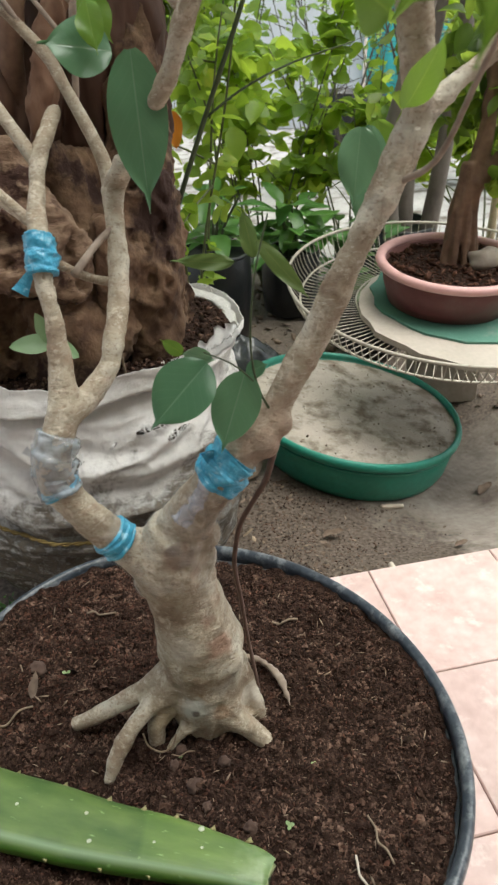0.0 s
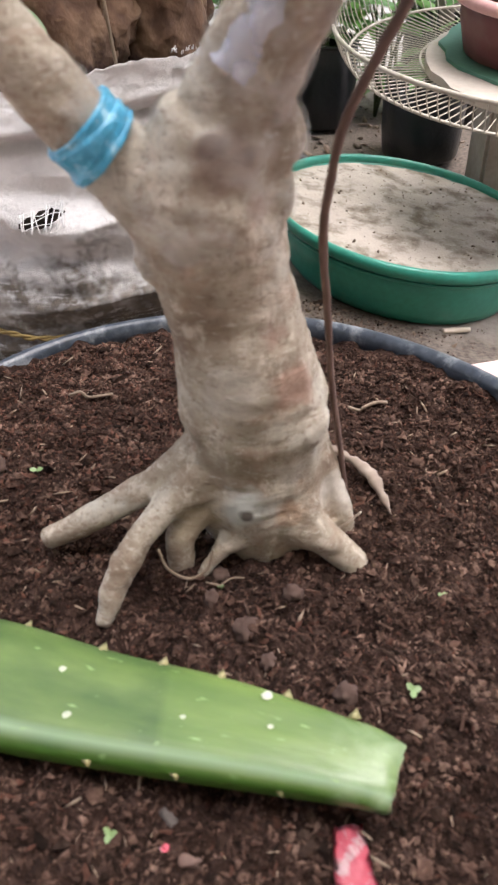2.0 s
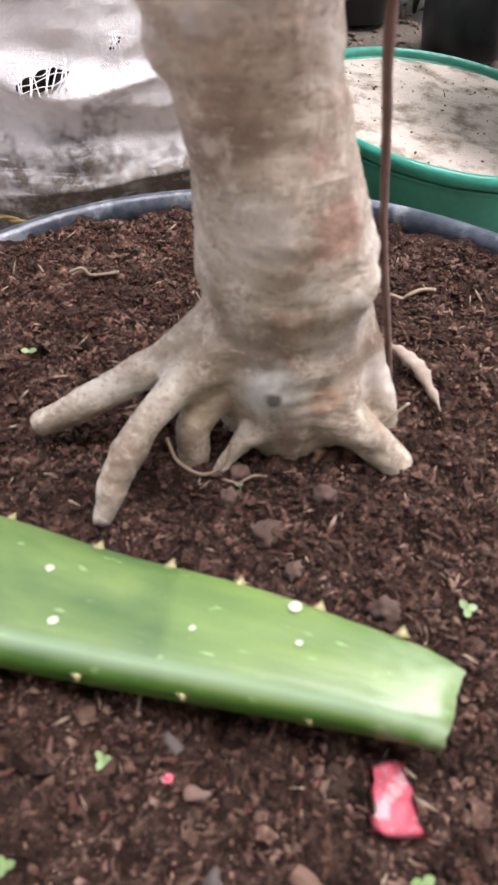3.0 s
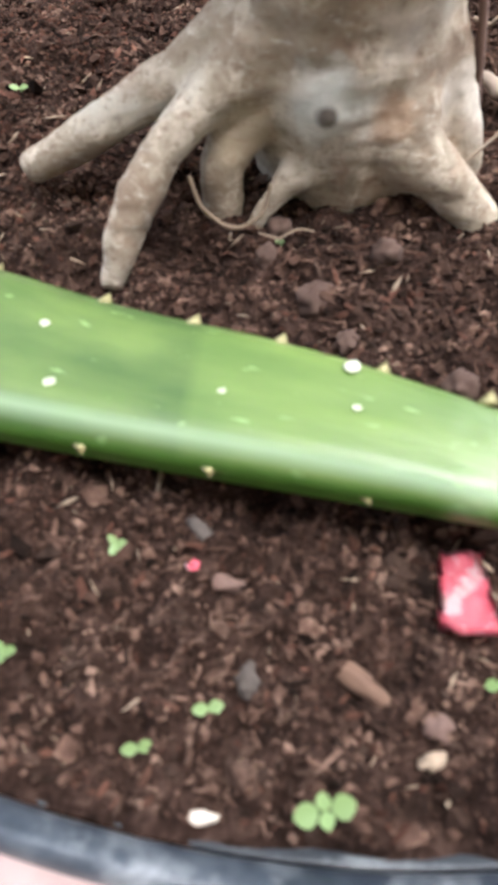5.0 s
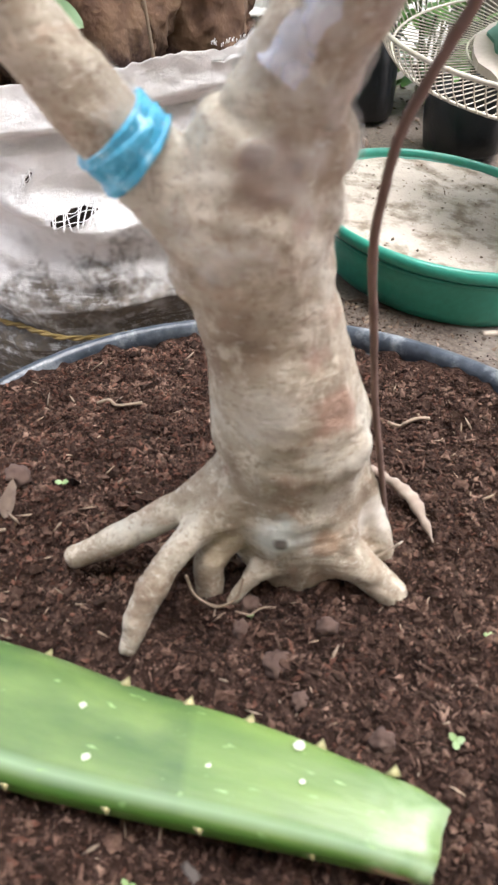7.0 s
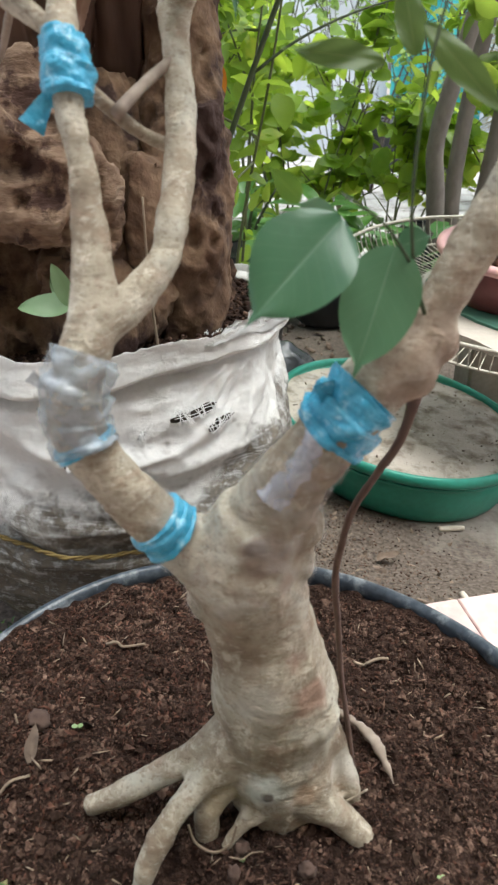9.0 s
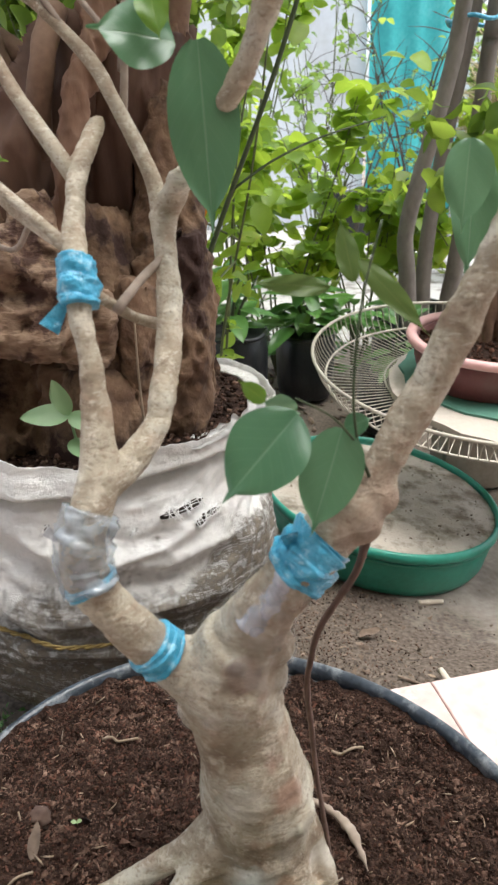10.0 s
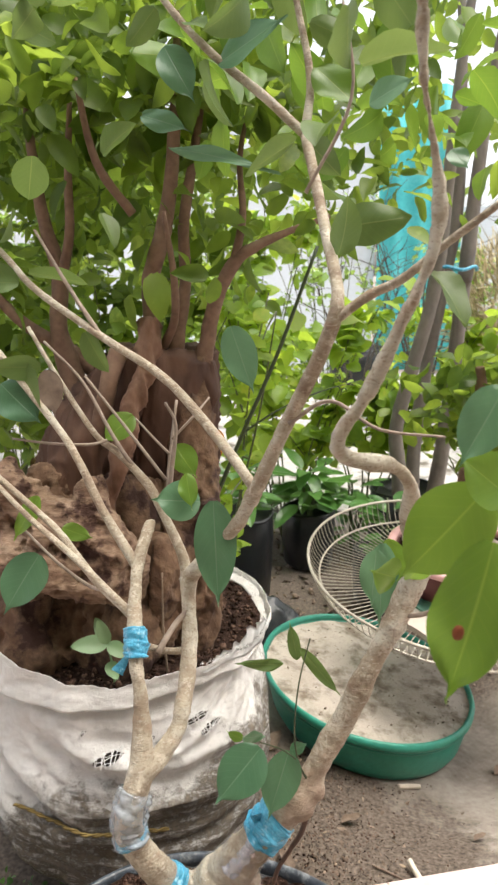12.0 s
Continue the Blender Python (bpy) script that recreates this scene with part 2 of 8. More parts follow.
def bark_material():
    """Thin tan ficus bark: blotches of grey, tan and pinkish brown crossed by fine ring wrinkles."""
    m, n, l, p = node_material("tan_ficus_bark")
    tc = n.new("ShaderNodeTexCoord")

    def grain(scale, detail, rough, distort, stretch=(1, 1, 1)):
        mp = n.new("ShaderNodeMapping")
        mp.inputs["Scale"].default_value = stretch
        l.new(tc.outputs["Object"], mp.inputs[0])
        z = n.new("ShaderNodeTexNoise")
        z.inputs["Scale"].default_value = scale
        z.inputs["Detail"].default_value = detail
        z.inputs["Roughness"].default_value = rough
        z.inputs["Distortion"].default_value = distort
        l.new(mp.outputs[0], z.inputs[0])
        return z.outputs[0]

    def ramp(src, *stops):
        r = n.new("ShaderNodeValToRGB")
        e = r.color_ramp.elements
        while len(e) < len(stops):
            e.new(0.5)
        for k, (pos, c) in enumerate(stops):
            e[k].position, e[k].color = pos, (*c, 1)
        l.new(src, r.inputs[0])
        return r.outputs[0]

    def blend(fac, a, tint, mode="MIX"):
        x = n.new("ShaderNodeMix")
        x.data_type, x.blend_type = "RGBA", mode
        l.new(fac, x.inputs[0])
        l.new(a, x.inputs[6])
        x.inputs[7].default_value = (*tint, 1)
        return x.outputs[2]

    def band(src, a, b, top):
        r = n.new("ShaderNodeMapRange")
        r.inputs[1].default_value, r.inputs[2].default_value = a, b
        r.inputs[3].default_value, r.inputs[4].default_value = 0.0, top
        l.new(src, r.inputs[0])
        return r.outputs[0]

    blot = grain(20, 5, 0.62, 0.5)
    rings = grain(1.0, 8, 0.78, 1.1, (38, 38, 105))
    fine = grain(260, 4, 0.6, 0.0, (1, 1, 1.6))
    dash = grain(1.0, 3, 0.55, 0.25, (150, 150, 560))
    scrape = grain(1.0, 5, 0.65, 0.6, (210, 210, 34))
    rust = grain(30, 6, 0.6, 0.8, (1, 1, 1.2))
    pale = grain(58, 7, 0.75, 0.4, (1, 1, 0.8))
    colour = ramp(blot, (0.32, (0.229, 0.167, 0.114)), (0.43, (0.335, 0.270, 0.193)), (0.55, (0.446, 0.389, 0.293)), (0.66, (0.580, 0.551, 0.454)))
    colour = blend(band(pale, 0.53, 0.62, 0.62), colour, (0.694, 0.632, 0.510))
    colour = blend(band(rust, 0.57, 0.72, 0.42), colour, (0.370, 0.200, 0.128))
    colour = blend(band(rings, 0.44, 0.34, 0.4), colour, (0.207, 0.135, 0.090))
    colour = blend(band(fine, 0.46, 0.34, 0.6), colour, (0.224, 0.151, 0.102))
    # short pale lenticel dashes across the stem and faint scrapes along it
    colour = blend(band(dash, 0.60, 0.68, 0.5), colour, (0.66, 0.61, 0.51))
    colour = blend(band(scrape, 0.42, 0.32, 0.4), colour, (0.27, 0.19, 0.135))
    l.new(colour, p.inputs["Base Color"])
    p.inputs["Roughness"].default_value = 0.68
    p.inputs["Specular IOR Level"].default_value = 0.4
    normal = None
    for src, strength, deep in ((blot, 0.5, 0.004), (rings, 0.9, 0.0026), (fine, 0.8, 0.0014)):
        b = n.new("ShaderNodeBump")
        b.inputs["Strength"].default_value = strength
        b.inputs["Distance"].default_value = deep
        l.new(src, b.inputs["Height"])
        if normal:
            l.new(normal, b.inputs["Normal"])
        normal = b.outputs[0]
    l.new(normal, p.inputs["Normal"])
    return m


M_BARK = bark_material()


def bark_scar(m):
    """A pale lichen patch round an old dark knot low on the trunk, and rusty blotches."""
    n, l = m.node_tree.nodes, m.node_tree.links
    p = n["Principled BSDF"]
    colour = p.inputs["Base Color"].links[0].from_socket
    geo = n.new("ShaderNodeNewGeometry")
    nz = n.new("ShaderNodeTexNoise")
    nz.inputs["Scale"].default_value = 70
    nz.inputs["Detail"].default_value = 5
    l.new(geo.outputs["Position"], nz.inputs[0])
    for place, reach, tint, weight in (((-0.013, 0.453, 0.359), 0.0175, (0.66, 0.67, 0.60), 0.9), ((-0.014, 0.452, 0.357), 0.0050, (0.10, 0.075, 0.055), 0.9), ((0.020, 0.460, 0.440), 0.018, (0.36, 0.20, 0.14), 0.6), ((0.045, 0.480, 0.342), 0.016, (0.70, 0.65, 0.56), 0.8), ((0.012, 0.455, 0.352), 0.011, (0.50, 0.32, 0.20), 0.55), ((-0.045, 0.455, 0.345), 0.014, (0.46, 0.37, 0.22), 0.35), ((-0.012, 0.454, 0.556), 0.017, (0.22, 0.15, 0.11), 0.75), ((0.004, 0.455, 0.532), 0.010, (0.34, 0.20, 0.15), 0.45), ((0.000, 0.455, 0.555), 0.007, (0.13, 0.085, 0.064), 0.8), ((-0.018, 0.455, 0.562), 0.007, (0.13, 0.085, 0.064), 0.75), ((-0.034, 0.455, 0.520), 0.009, (0.56, 0.50, 0.42), 0.6), ((0.062, 0.478, 0.660), 0.032, (0.25, 0.165, 0.115), 0.7), ((-0.018, 0.455, 0.440), 0.017, (0.60, 0.56, 0.48), 0.5), ((0.015, 0.450, 0.385), 0.015, (0.62, 0.58, 0.50), 0.5), ((0.006, 0.462, 0.472), 0.010, (0.30, 0.15, 0.12), 0.5)):
        d = n.new("ShaderNodeVectorMath")
        d.operation = "DISTANCE"
        d.inputs[1].default_value = place
        l.new(geo.outputs["Position"], d.inputs[0])
        a = n.new("ShaderNodeMath")
        a.operation = "MULTIPLY_ADD"
        a.inputs[1].default_value = reach * 1.6
        a.inputs[2].default_value = -reach * 0.8
        l.new(nz.outputs[0], a.inputs[0])
        t = n.new("ShaderNodeMath")
        t.operation = "ADD"
        l.new(d.outputs["Value"], t.inputs[0])
        l.new(a.outputs[0], t.inputs[1])
        mr = n.new("ShaderNodeMapRange")
        mr.inputs[1].default_value, mr.inputs[2].default_value = reach * 1.1, reach * 0.6
        mr.inputs[3].default_value, mr.inputs[4].default_value = 0.0, weight
        l.new(t.outputs[0], mr.inputs[0])
        mix = n.new("ShaderNodeMix")
        mix.data_type = "RGBA"
        l.new(mr.outputs[0], mix.inputs[0])
        l.new(colour, mix.inputs[6])
        mix.inputs[7].default_value = (*tint, 1)
        colour = mix.outputs[2]
    l.new(colour, p.inputs["Base Color"])


bark_scar(M_BARK)
M_TWIG = surface("grey_brown_twig_bark", [(0.17, 0.125, 0.095), (0.28, 0.22, 0.172), (0.38, 0.315, 0.255)], scale=40, fine=150, rough=0.75, bump=0.4, bump_scale=0.002)
M_ROOT = surface("reddish_cord_root", [(0.085, 0.05, 0.038), (0.17, 0.105, 0.082)], scale=30, fine=120, rough=0.8)
# darkest tones and dark patches also stand in for shade in the hollows
M_STUMP = surface("gnarled_brown_wood", [(0.038, 0.0175, 0.010), (0.112, 0.061, 0.034), (0.205, 0.130, 0.077), (0.35, 0.252, 0.162)], scale=9, fine=40, rough=0.92, bump=1.0, bump_scale=0.02, stain=((0.035, 0.015, 0.010), 9, 0.49, 0.60))
# dark wood whose tone also fills in for the shaded hollow
M_REDWOOD = surface("dark_red_brown_wood", [(0.024, 0.0095, 0.0055), (0.068, 0.030, 0.0165), (0.140, 0.073, 0.042)], scale=5, fine=30, rough=0.75, bump=0.6, bump_scale=0.012, stretch=(1, 1, 0.4))
# wide contrast copies lit wood and shaded crevices as well as its grain
M_SHELF = surface("pale_rough_root_wood", [(0.050, 0.024, 0.014), (0.150, 0.090, 0.056), (0.265, 0.180, 0.120), (0.40, 0.305, 0.222)], scale=16, fine=60, rough=0.95, bump=1.0, bump_scale=0.014, stretch=(0.6, 1, 1.9), stain=((0.05, 0.022, 0.014), 16, 0.52, 0.60))
M_BRSTEM = surface("brown_twisted_wood", [(0.06, 0.027, 0.016), (0.14, 0.072, 0.042), (0.24, 0.14, 0.09)], scale=12, fine=50, rough=0.85, bump=0.8, bump_scale=0.008, stretch=(1, 1, 0.4))
M_BRBARK = surface("brown_branch_bark", [(0.10, 0.055, 0.036), (0.24, 0.148, 0.096)], scale=20, fine=90, rough=0.85, bump=0.5)
M_GREYBARK = surface("grey_stem_bark", [(0.13, 0.11, 0.095), (0.25, 0.22, 0.19)], scale=14, fine=70, rough=0.85, bump=0.5, stretch=(1, 1, 0.5))
M_TAPE = surface("sky_blue_plastic_tape", [(0.035, 0.22, 0.36), (0.06, 0.36, 0.56), (0.15, 0.50, 0.70)], scale=90, fine=260, rough=0.28, bump=0.9, bump_scale=0.004, stain=((0.38, 0.66, 0.78), 110, 0.56, 0.68))
M_FILM = surface("clear_grafting_film", [(0.42, 0.43, 0.44), (0.58, 0.6, 0.62)], scale=35, fine=110, rough=0.16, bump=0.8, bump_scale=0.006, spec=0.8, stain=((0.35, 0.62, 0.72), 40, 0.6, 0.68))
M_ALOE = None
M_SPOT = surface("white_speck", [(0.40, 0.45, 0.32), (0.56, 0.60, 0.46)], scale=300, rough=0.6)
M_TOOTH = surface("pale_thorn", [(0.30, 0.28, 0.12), (0.42, 0.38, 0.19)], scale=60, rough=0.5)
M_REDTAG = surface("crumpled_red_plastic", [(0.62, 0.06, 0.10), (0.80, 0.2, 0.25)], scale=40, fine=200, rough=0.4, bump=0.6, stain=((0.75, 0.50, 0.50), 130, 0.52, 0.62))
M_CUT = surface("pale_cut_aloe_flesh", [(0.24, 0.30, 0.12), (0.46, 0.46, 0.30)], scale=60, fine=200, rough=0.4)
M_RUST = surface("rust_brown_spot", [(0.16, 0.035, 0.012), (0.26, 0.07, 0.02)], scale=120, rough=0.7)
M_SEED = foliage("seedling_leaf", (0.16, 0.26, 0.085), (0.25, 0.37, 0.15), glow=0.25)
M_FICUS = foliage("ficus_leaf", (0.062, 0.150, 0.080), (0.108, 0.215, 0.115), rough=0.30, glow=0.3, veins=True)
M_FICUSO = foliage("olive_ficus_leaf", (0.075, 0.135, 0.032), (0.115, 0.185, 0.048), rough=0.45, glow=0.4, veins=True)
M_FICUSY = foliage("young_ficus_leaf", (0.085, 0.185, 0.022), (0.135, 0.255, 0.034), rough=0.38, glow=0.45, veins=True)
M_CANOPY = foliage("stump_tree_leaf", (0.050, 0.103, 0.014), (0.165, 0.265, 0.034), rough=0.42, glow=0.62, yellow=(0.38, 0.48, 0.07))
M_SHRUB = foliage("bright_shrub_leaf", (0.120, 0.230, 0.022), (0.265, 0.405, 0.044), rough=0.42, glow=0.6, yellow=(0.45, 0.46, 0.06))
M_BROAD = foliage("glossy_broad_leaf", (0.035, 0.11, 0.026), (0.10, 0.23, 0.05), rough=0.28, glow=0.3)
M_FAR = foliage("far_leaf", (0.10, 0.20, 0.03), (0.24, 0.38, 0.07), rough=0.5, glow=0.45)
M_ORANGE = foliage("yellowing_leaf", (0.55, 0.22, 0.02), (0.62, 0.30, 0.03), glow=0.4)
M_DRYLEAF = surface("dead_leaf", [(0.075, 0.050, 0.036), (0.15, 0.108, 0.078), (0.25, 0.195, 0.15)], scale=30, rough=0.9, island=0.5)
M_CANE = surface("dark_green_cane", [(0.03, 0.05, 0.02), (0.07, 0.09, 0.035)], scale=30, rough=0.5)
M_GREENSTEM = surface("green_brown_shrub_stem", [(0.07, 0.085, 0.03), (0.14, 0.15, 0.06)], scale=30, rough=0.6)
M_GREYFILM = surface("grey_black_film", [(0.02, 0.022, 0.025), (0.06, 0.065, 0.07)], scale=10, fine=50, rough=0.25, bump=0.5, bump_scale=0.01, stain=((0.16, 0.16, 0.16), 12, 0.5, 0.7))
M_TEAL = surface("teal_sheet", [(0.03, 0.30, 0.32), (0.05, 0.40, 0.41), (0.12, 0.48, 0.50)], scale=3, fine=30, rough=0.6)
M_WEED = foliage("dull_weed_leaf", (0.13, 0.24, 0.10), (0.22, 0.34, 0.17), glow=0.25)
M_ROPE = surface("yellow_rope", [(0.14, 0.095, 0.03), (0.26, 0.185, 0.06)], scale=90, fine=200, rough=0.9)
M_THREAD = surface("white_sack_thread", [(0.62, 0.62, 0.6), (0.78, 0.78, 0.76)], scale=50, rough=0.6)
M_HOLE = surface("damp_soil_in_tear", [(0.045, 0.036, 0.028), (0.15, 0.125, 0.10)], scale=60, rough=0.95)
M_DARKTWIG = surface("dark_bare_twig", [(0.05, 0.04, 0.033), (0.11, 0.09, 0.075)], scale=30, rough=0.8)
M_DRYBUSH = surface("dry_straw_twig", [(0.42, 0.34, 0.2), (0.6, 0.52, 0.36)], scale=30, rough=0.9, island=0.4)


def film_material(low, high, tint=(0.34, 0.40, 0.46)):
    """Thin clear wrapping film: mostly see-through, with wrinkled gloss and milky folds."""
    m, n, l, p = node_material("clear_film")
    tc = n.new("ShaderNodeTexCoord")
    nz = n.new("ShaderNodeTexNoise")
    nz.inputs["Scale"].default_value = 60
    nz.inputs["Detail"].default_value = 4
    l.new(tc.outputs["Object"], nz.inputs[0])
    mr = n.new("ShaderNodeMapRange")
    mr.inputs[1].default_value, mr.inputs[2].default_value = 0.42, 0.75
    mr.inputs[3].default_value, mr.inputs[4].default_value = low, high
    l.new(nz.outputs[0], mr.inputs[0])
    l.new(mr.outputs[0], p.inputs["Alpha"])
    p.inputs["Base Color"].default_value = (*tint, 1)
    p.inputs["Roughness"].default_value = 0.09
    p.inputs["Specular IOR Level"].default_value = 0.9
    b = n.new("ShaderNodeBump")
    b.inputs["Strength"].default_value = 0.9
    b.inputs["Distance"].default_value = 0.006
    l.new(nz.outputs[0], b.inputs["Height"])
    l.new(b.outputs[0], p.inputs["Normal"])
    return m


M_CLEAR = film_material(0.03, 0.34, (0.56, 0.54, 0.50))
M_SILVER = film_material(0.32, 0.85, (0.40, 0.45, 0.49))
# light tint and high opacity stand in for the flap's sky highlight
M_LILAC = film_material(0.30, 0.95, (0.72, 0.75, 0.84))


def sack_material():
    """White woven plastic tape cloth, muddied in patches from the bottom up."""
    m, n, l, p = node_material("woven_white_sack")
    tc = n.new("ShaderNodeTexCoord")
    sep = n.new("ShaderNodeSeparateXYZ")
    l.new(tc.outputs["Object"], sep.inputs[0])
    nz = n.new("ShaderNodeTexNoise")
    nz.inputs["Scale"].default_value = 8
    nz.inputs["Detail"].default_value = 11
    nz.inputs["Roughness"].default_value = 0.74
    l.new(tc.outputs["Object"], nz.inputs[0])
    # the dirt sits in the gaps of the weave
    weave = n.new("ShaderNodeTexChecker")
    weave.inputs["Scale"].default_value = 1.0
    wm = n.new("ShaderNodeMapping")
    wm.inputs["Scale"].default_value = (1500, 420, 1)
    l.new(tc.outputs["UV"], wm.inputs[0])
    l.new(wm.outputs[0], weave.inputs[0])
    gap = n.new("ShaderNodeMath")
    gap.operation = "MULTIPLY_ADD"
    gap.inputs[1].default_value = 0.055
    l.new(weave.outputs["Fac"], gap.inputs[0])
    l.new(nz.outputs[0], gap.inputs[2])
    # mud reaches up to about 0.3 m, in an uneven line
    add = n.new("ShaderNodeMath")
    add.operation = "MULTIPLY_ADD"
    add.inputs[1].default_value = -2.1
    add.inputs[2].default_value = 0.695
    l.new(sep.outputs[2], add.inputs[0])
    s = n.new("ShaderNodeMath")
    s.operation = "ADD"
    side = n.new("ShaderNodeMath")
    side.operation = "MULTIPLY_ADD"
    side.inputs[1].default_value, side.inputs[2].default_value = 0.62, 0.12
    l.new(sep.outputs[0], side.inputs[0])
    tide = n.new("ShaderNodeMath")
    tide.operation = "ADD"
    l.new(add.outputs[0], tide.inputs[0])
    l.new(side.outputs[0], tide.inputs[1])
    l.new(tide.outputs[0], s.inputs[0])
    l.new(gap.outputs[0], s.inputs[1])
    mr = n.new("ShaderNodeMapRange")
    mr.inputs[1].default_value, mr.inputs[2].default_value = 0.545, 0.645
    l.new(s.outputs[0], mr.inputs[0])
    fine = n.new("ShaderNodeTexNoise")
    fine.inputs["Scale"].default_value = 75
    fine.inputs["Detail"].default_value = 8
    fine.inputs["Roughness"].default_value = 0.72
    l.new(tc.outputs["Object"], fine.inputs[0])
    fr = n.new("ShaderNodeMapRange")
    fr.inputs[1].default_value, fr.inputs[2].default_value = 0.42, 0.60
    l.new(fine.outputs[0], fr.inputs[0])
    # streaks that run round the sack: smeared mud plus painted dark fold lines
    su = n.new("ShaderNodeMapping")
    su.inputs["Scale"].default_value = (15, 80, 1)
    l.new(tc.outputs["UV"], su.inputs[0])
    sn = n.new("ShaderNodeTexNoise")
    sn.inputs["Scale"].default_value = 1.0
    sn.inputs["Detail"].default_value = 9
    sn.inputs["Roughness"].default_value = 0.78
    l.new(su.outputs[0], sn.inputs[0])
    sr = n.new("ShaderNodeMapRange")
    sr.inputs[1].default_value, sr.inputs[2].default_value = 0.38, 0.52
    l.new(sn.outputs[0], sr.inputs[0])
    top = n.new("ShaderNodeMath")
    top.operation, top.use_clamp = "MULTIPLY_ADD", True
    top.inputs[1].default_value = 0.7
    l.new(sr.outputs[0], top.inputs[0])
    l.new(fr.outputs[0], top.inputs[2])
    cut = n.new("ShaderNodeMath")
    cut.operation = "MULTIPLY"
    l.new(top.outputs[0], cut.inputs[0])
    cut.inputs[1].default_value = 0.68
    base = n.new("ShaderNodeMath")
    base.operation = "ADD"
    base.inputs[1].default_value = 0.28
    l.new(cut.outputs[0], base.inputs[0])
    both = n.new("ShaderNodeMath")
    both.operation = "MULTIPLY"
    l.new(mr.outputs[0], both.inputs[0])
    l.new(base.outputs[0], both.inputs[1])
    mud = n.new("ShaderNodeValToRGB")
    mud.color_ramp.elements[0].position, mud.color_ramp.elements[0].color = 0.40, (0.020, 0.014, 0.008, 1)
    mud.color_ramp.elements[1].position, mud.color_ramp.elements[1].color = 0.64, (0.135, 0.105, 0.068, 1)
    l.new(fine.outputs[0], mud.inputs[0])
    clean = n.new("ShaderNodeValToRGB")
    clean.color_ramp.elements[0].position, clean.color_ramp.elements[0].color = 0.35, (0.56, 0.55, 0.515, 1)
    clean.color_ramp.elements[1].position, clean.color_ramp.elements[1].color = 0.62, (0.79, 0.78, 0.75, 1)
    l.new(nz.outputs[0], clean.inputs[0])
    mix = n.new("ShaderNodeMix")
    mix.data_type = "RGBA"
    l.new(both.outputs[0], mix.inputs[0])
    l.new(clean.outputs[0], mix.inputs[6])
    l.new(mud.outputs[0], mix.inputs[7])
    l.new(mix.outputs[2], p.inputs["Base Color"])
    p.inputs["Roughness"].default_value = 0.55
    # weave relief from the cloth's own coordinates
    wave = n.new("ShaderNodeTexChecker")
    wave.inputs["Scale"].default_value = 1.0
    uv = n.new("ShaderNodeMapping")
    uv.inputs["Scale"].default_value = (430, 220, 1)
    l.new(tc.outputs["UV"], uv.inputs[0])
    l.new(uv.outputs[0], wave.inputs[0])
    b = n.new("ShaderNodeBump")
    b.inputs["Strength"].default_value = 0.3
    b.inputs["Distance"].default_value = 0.0006
    l.new(wave.outputs["Fac"], b.inputs["Height"])
    b2 = n.new("ShaderNodeBump")
    b2.inputs["Strength"].default_value = 0.8
    b2.inputs["Distance"].default_value = 0.012
    l.new(nz.outputs[0], b2.inputs["Height"])
    l.new(b.outputs[0], b2.inputs["Normal"])
    b3 = n.new("ShaderNodeBump")
    b3.inputs["Strength"].default_value = 0.35
    b3.inputs["Distance"].default_value = 0.008
    l.new(sn.outputs[0], b3.inputs["Height"])
    l.new(b2.outputs[0], b3.inputs["Normal"])
    l.new(b3.outputs[0], p.inputs["Normal"])
    return m


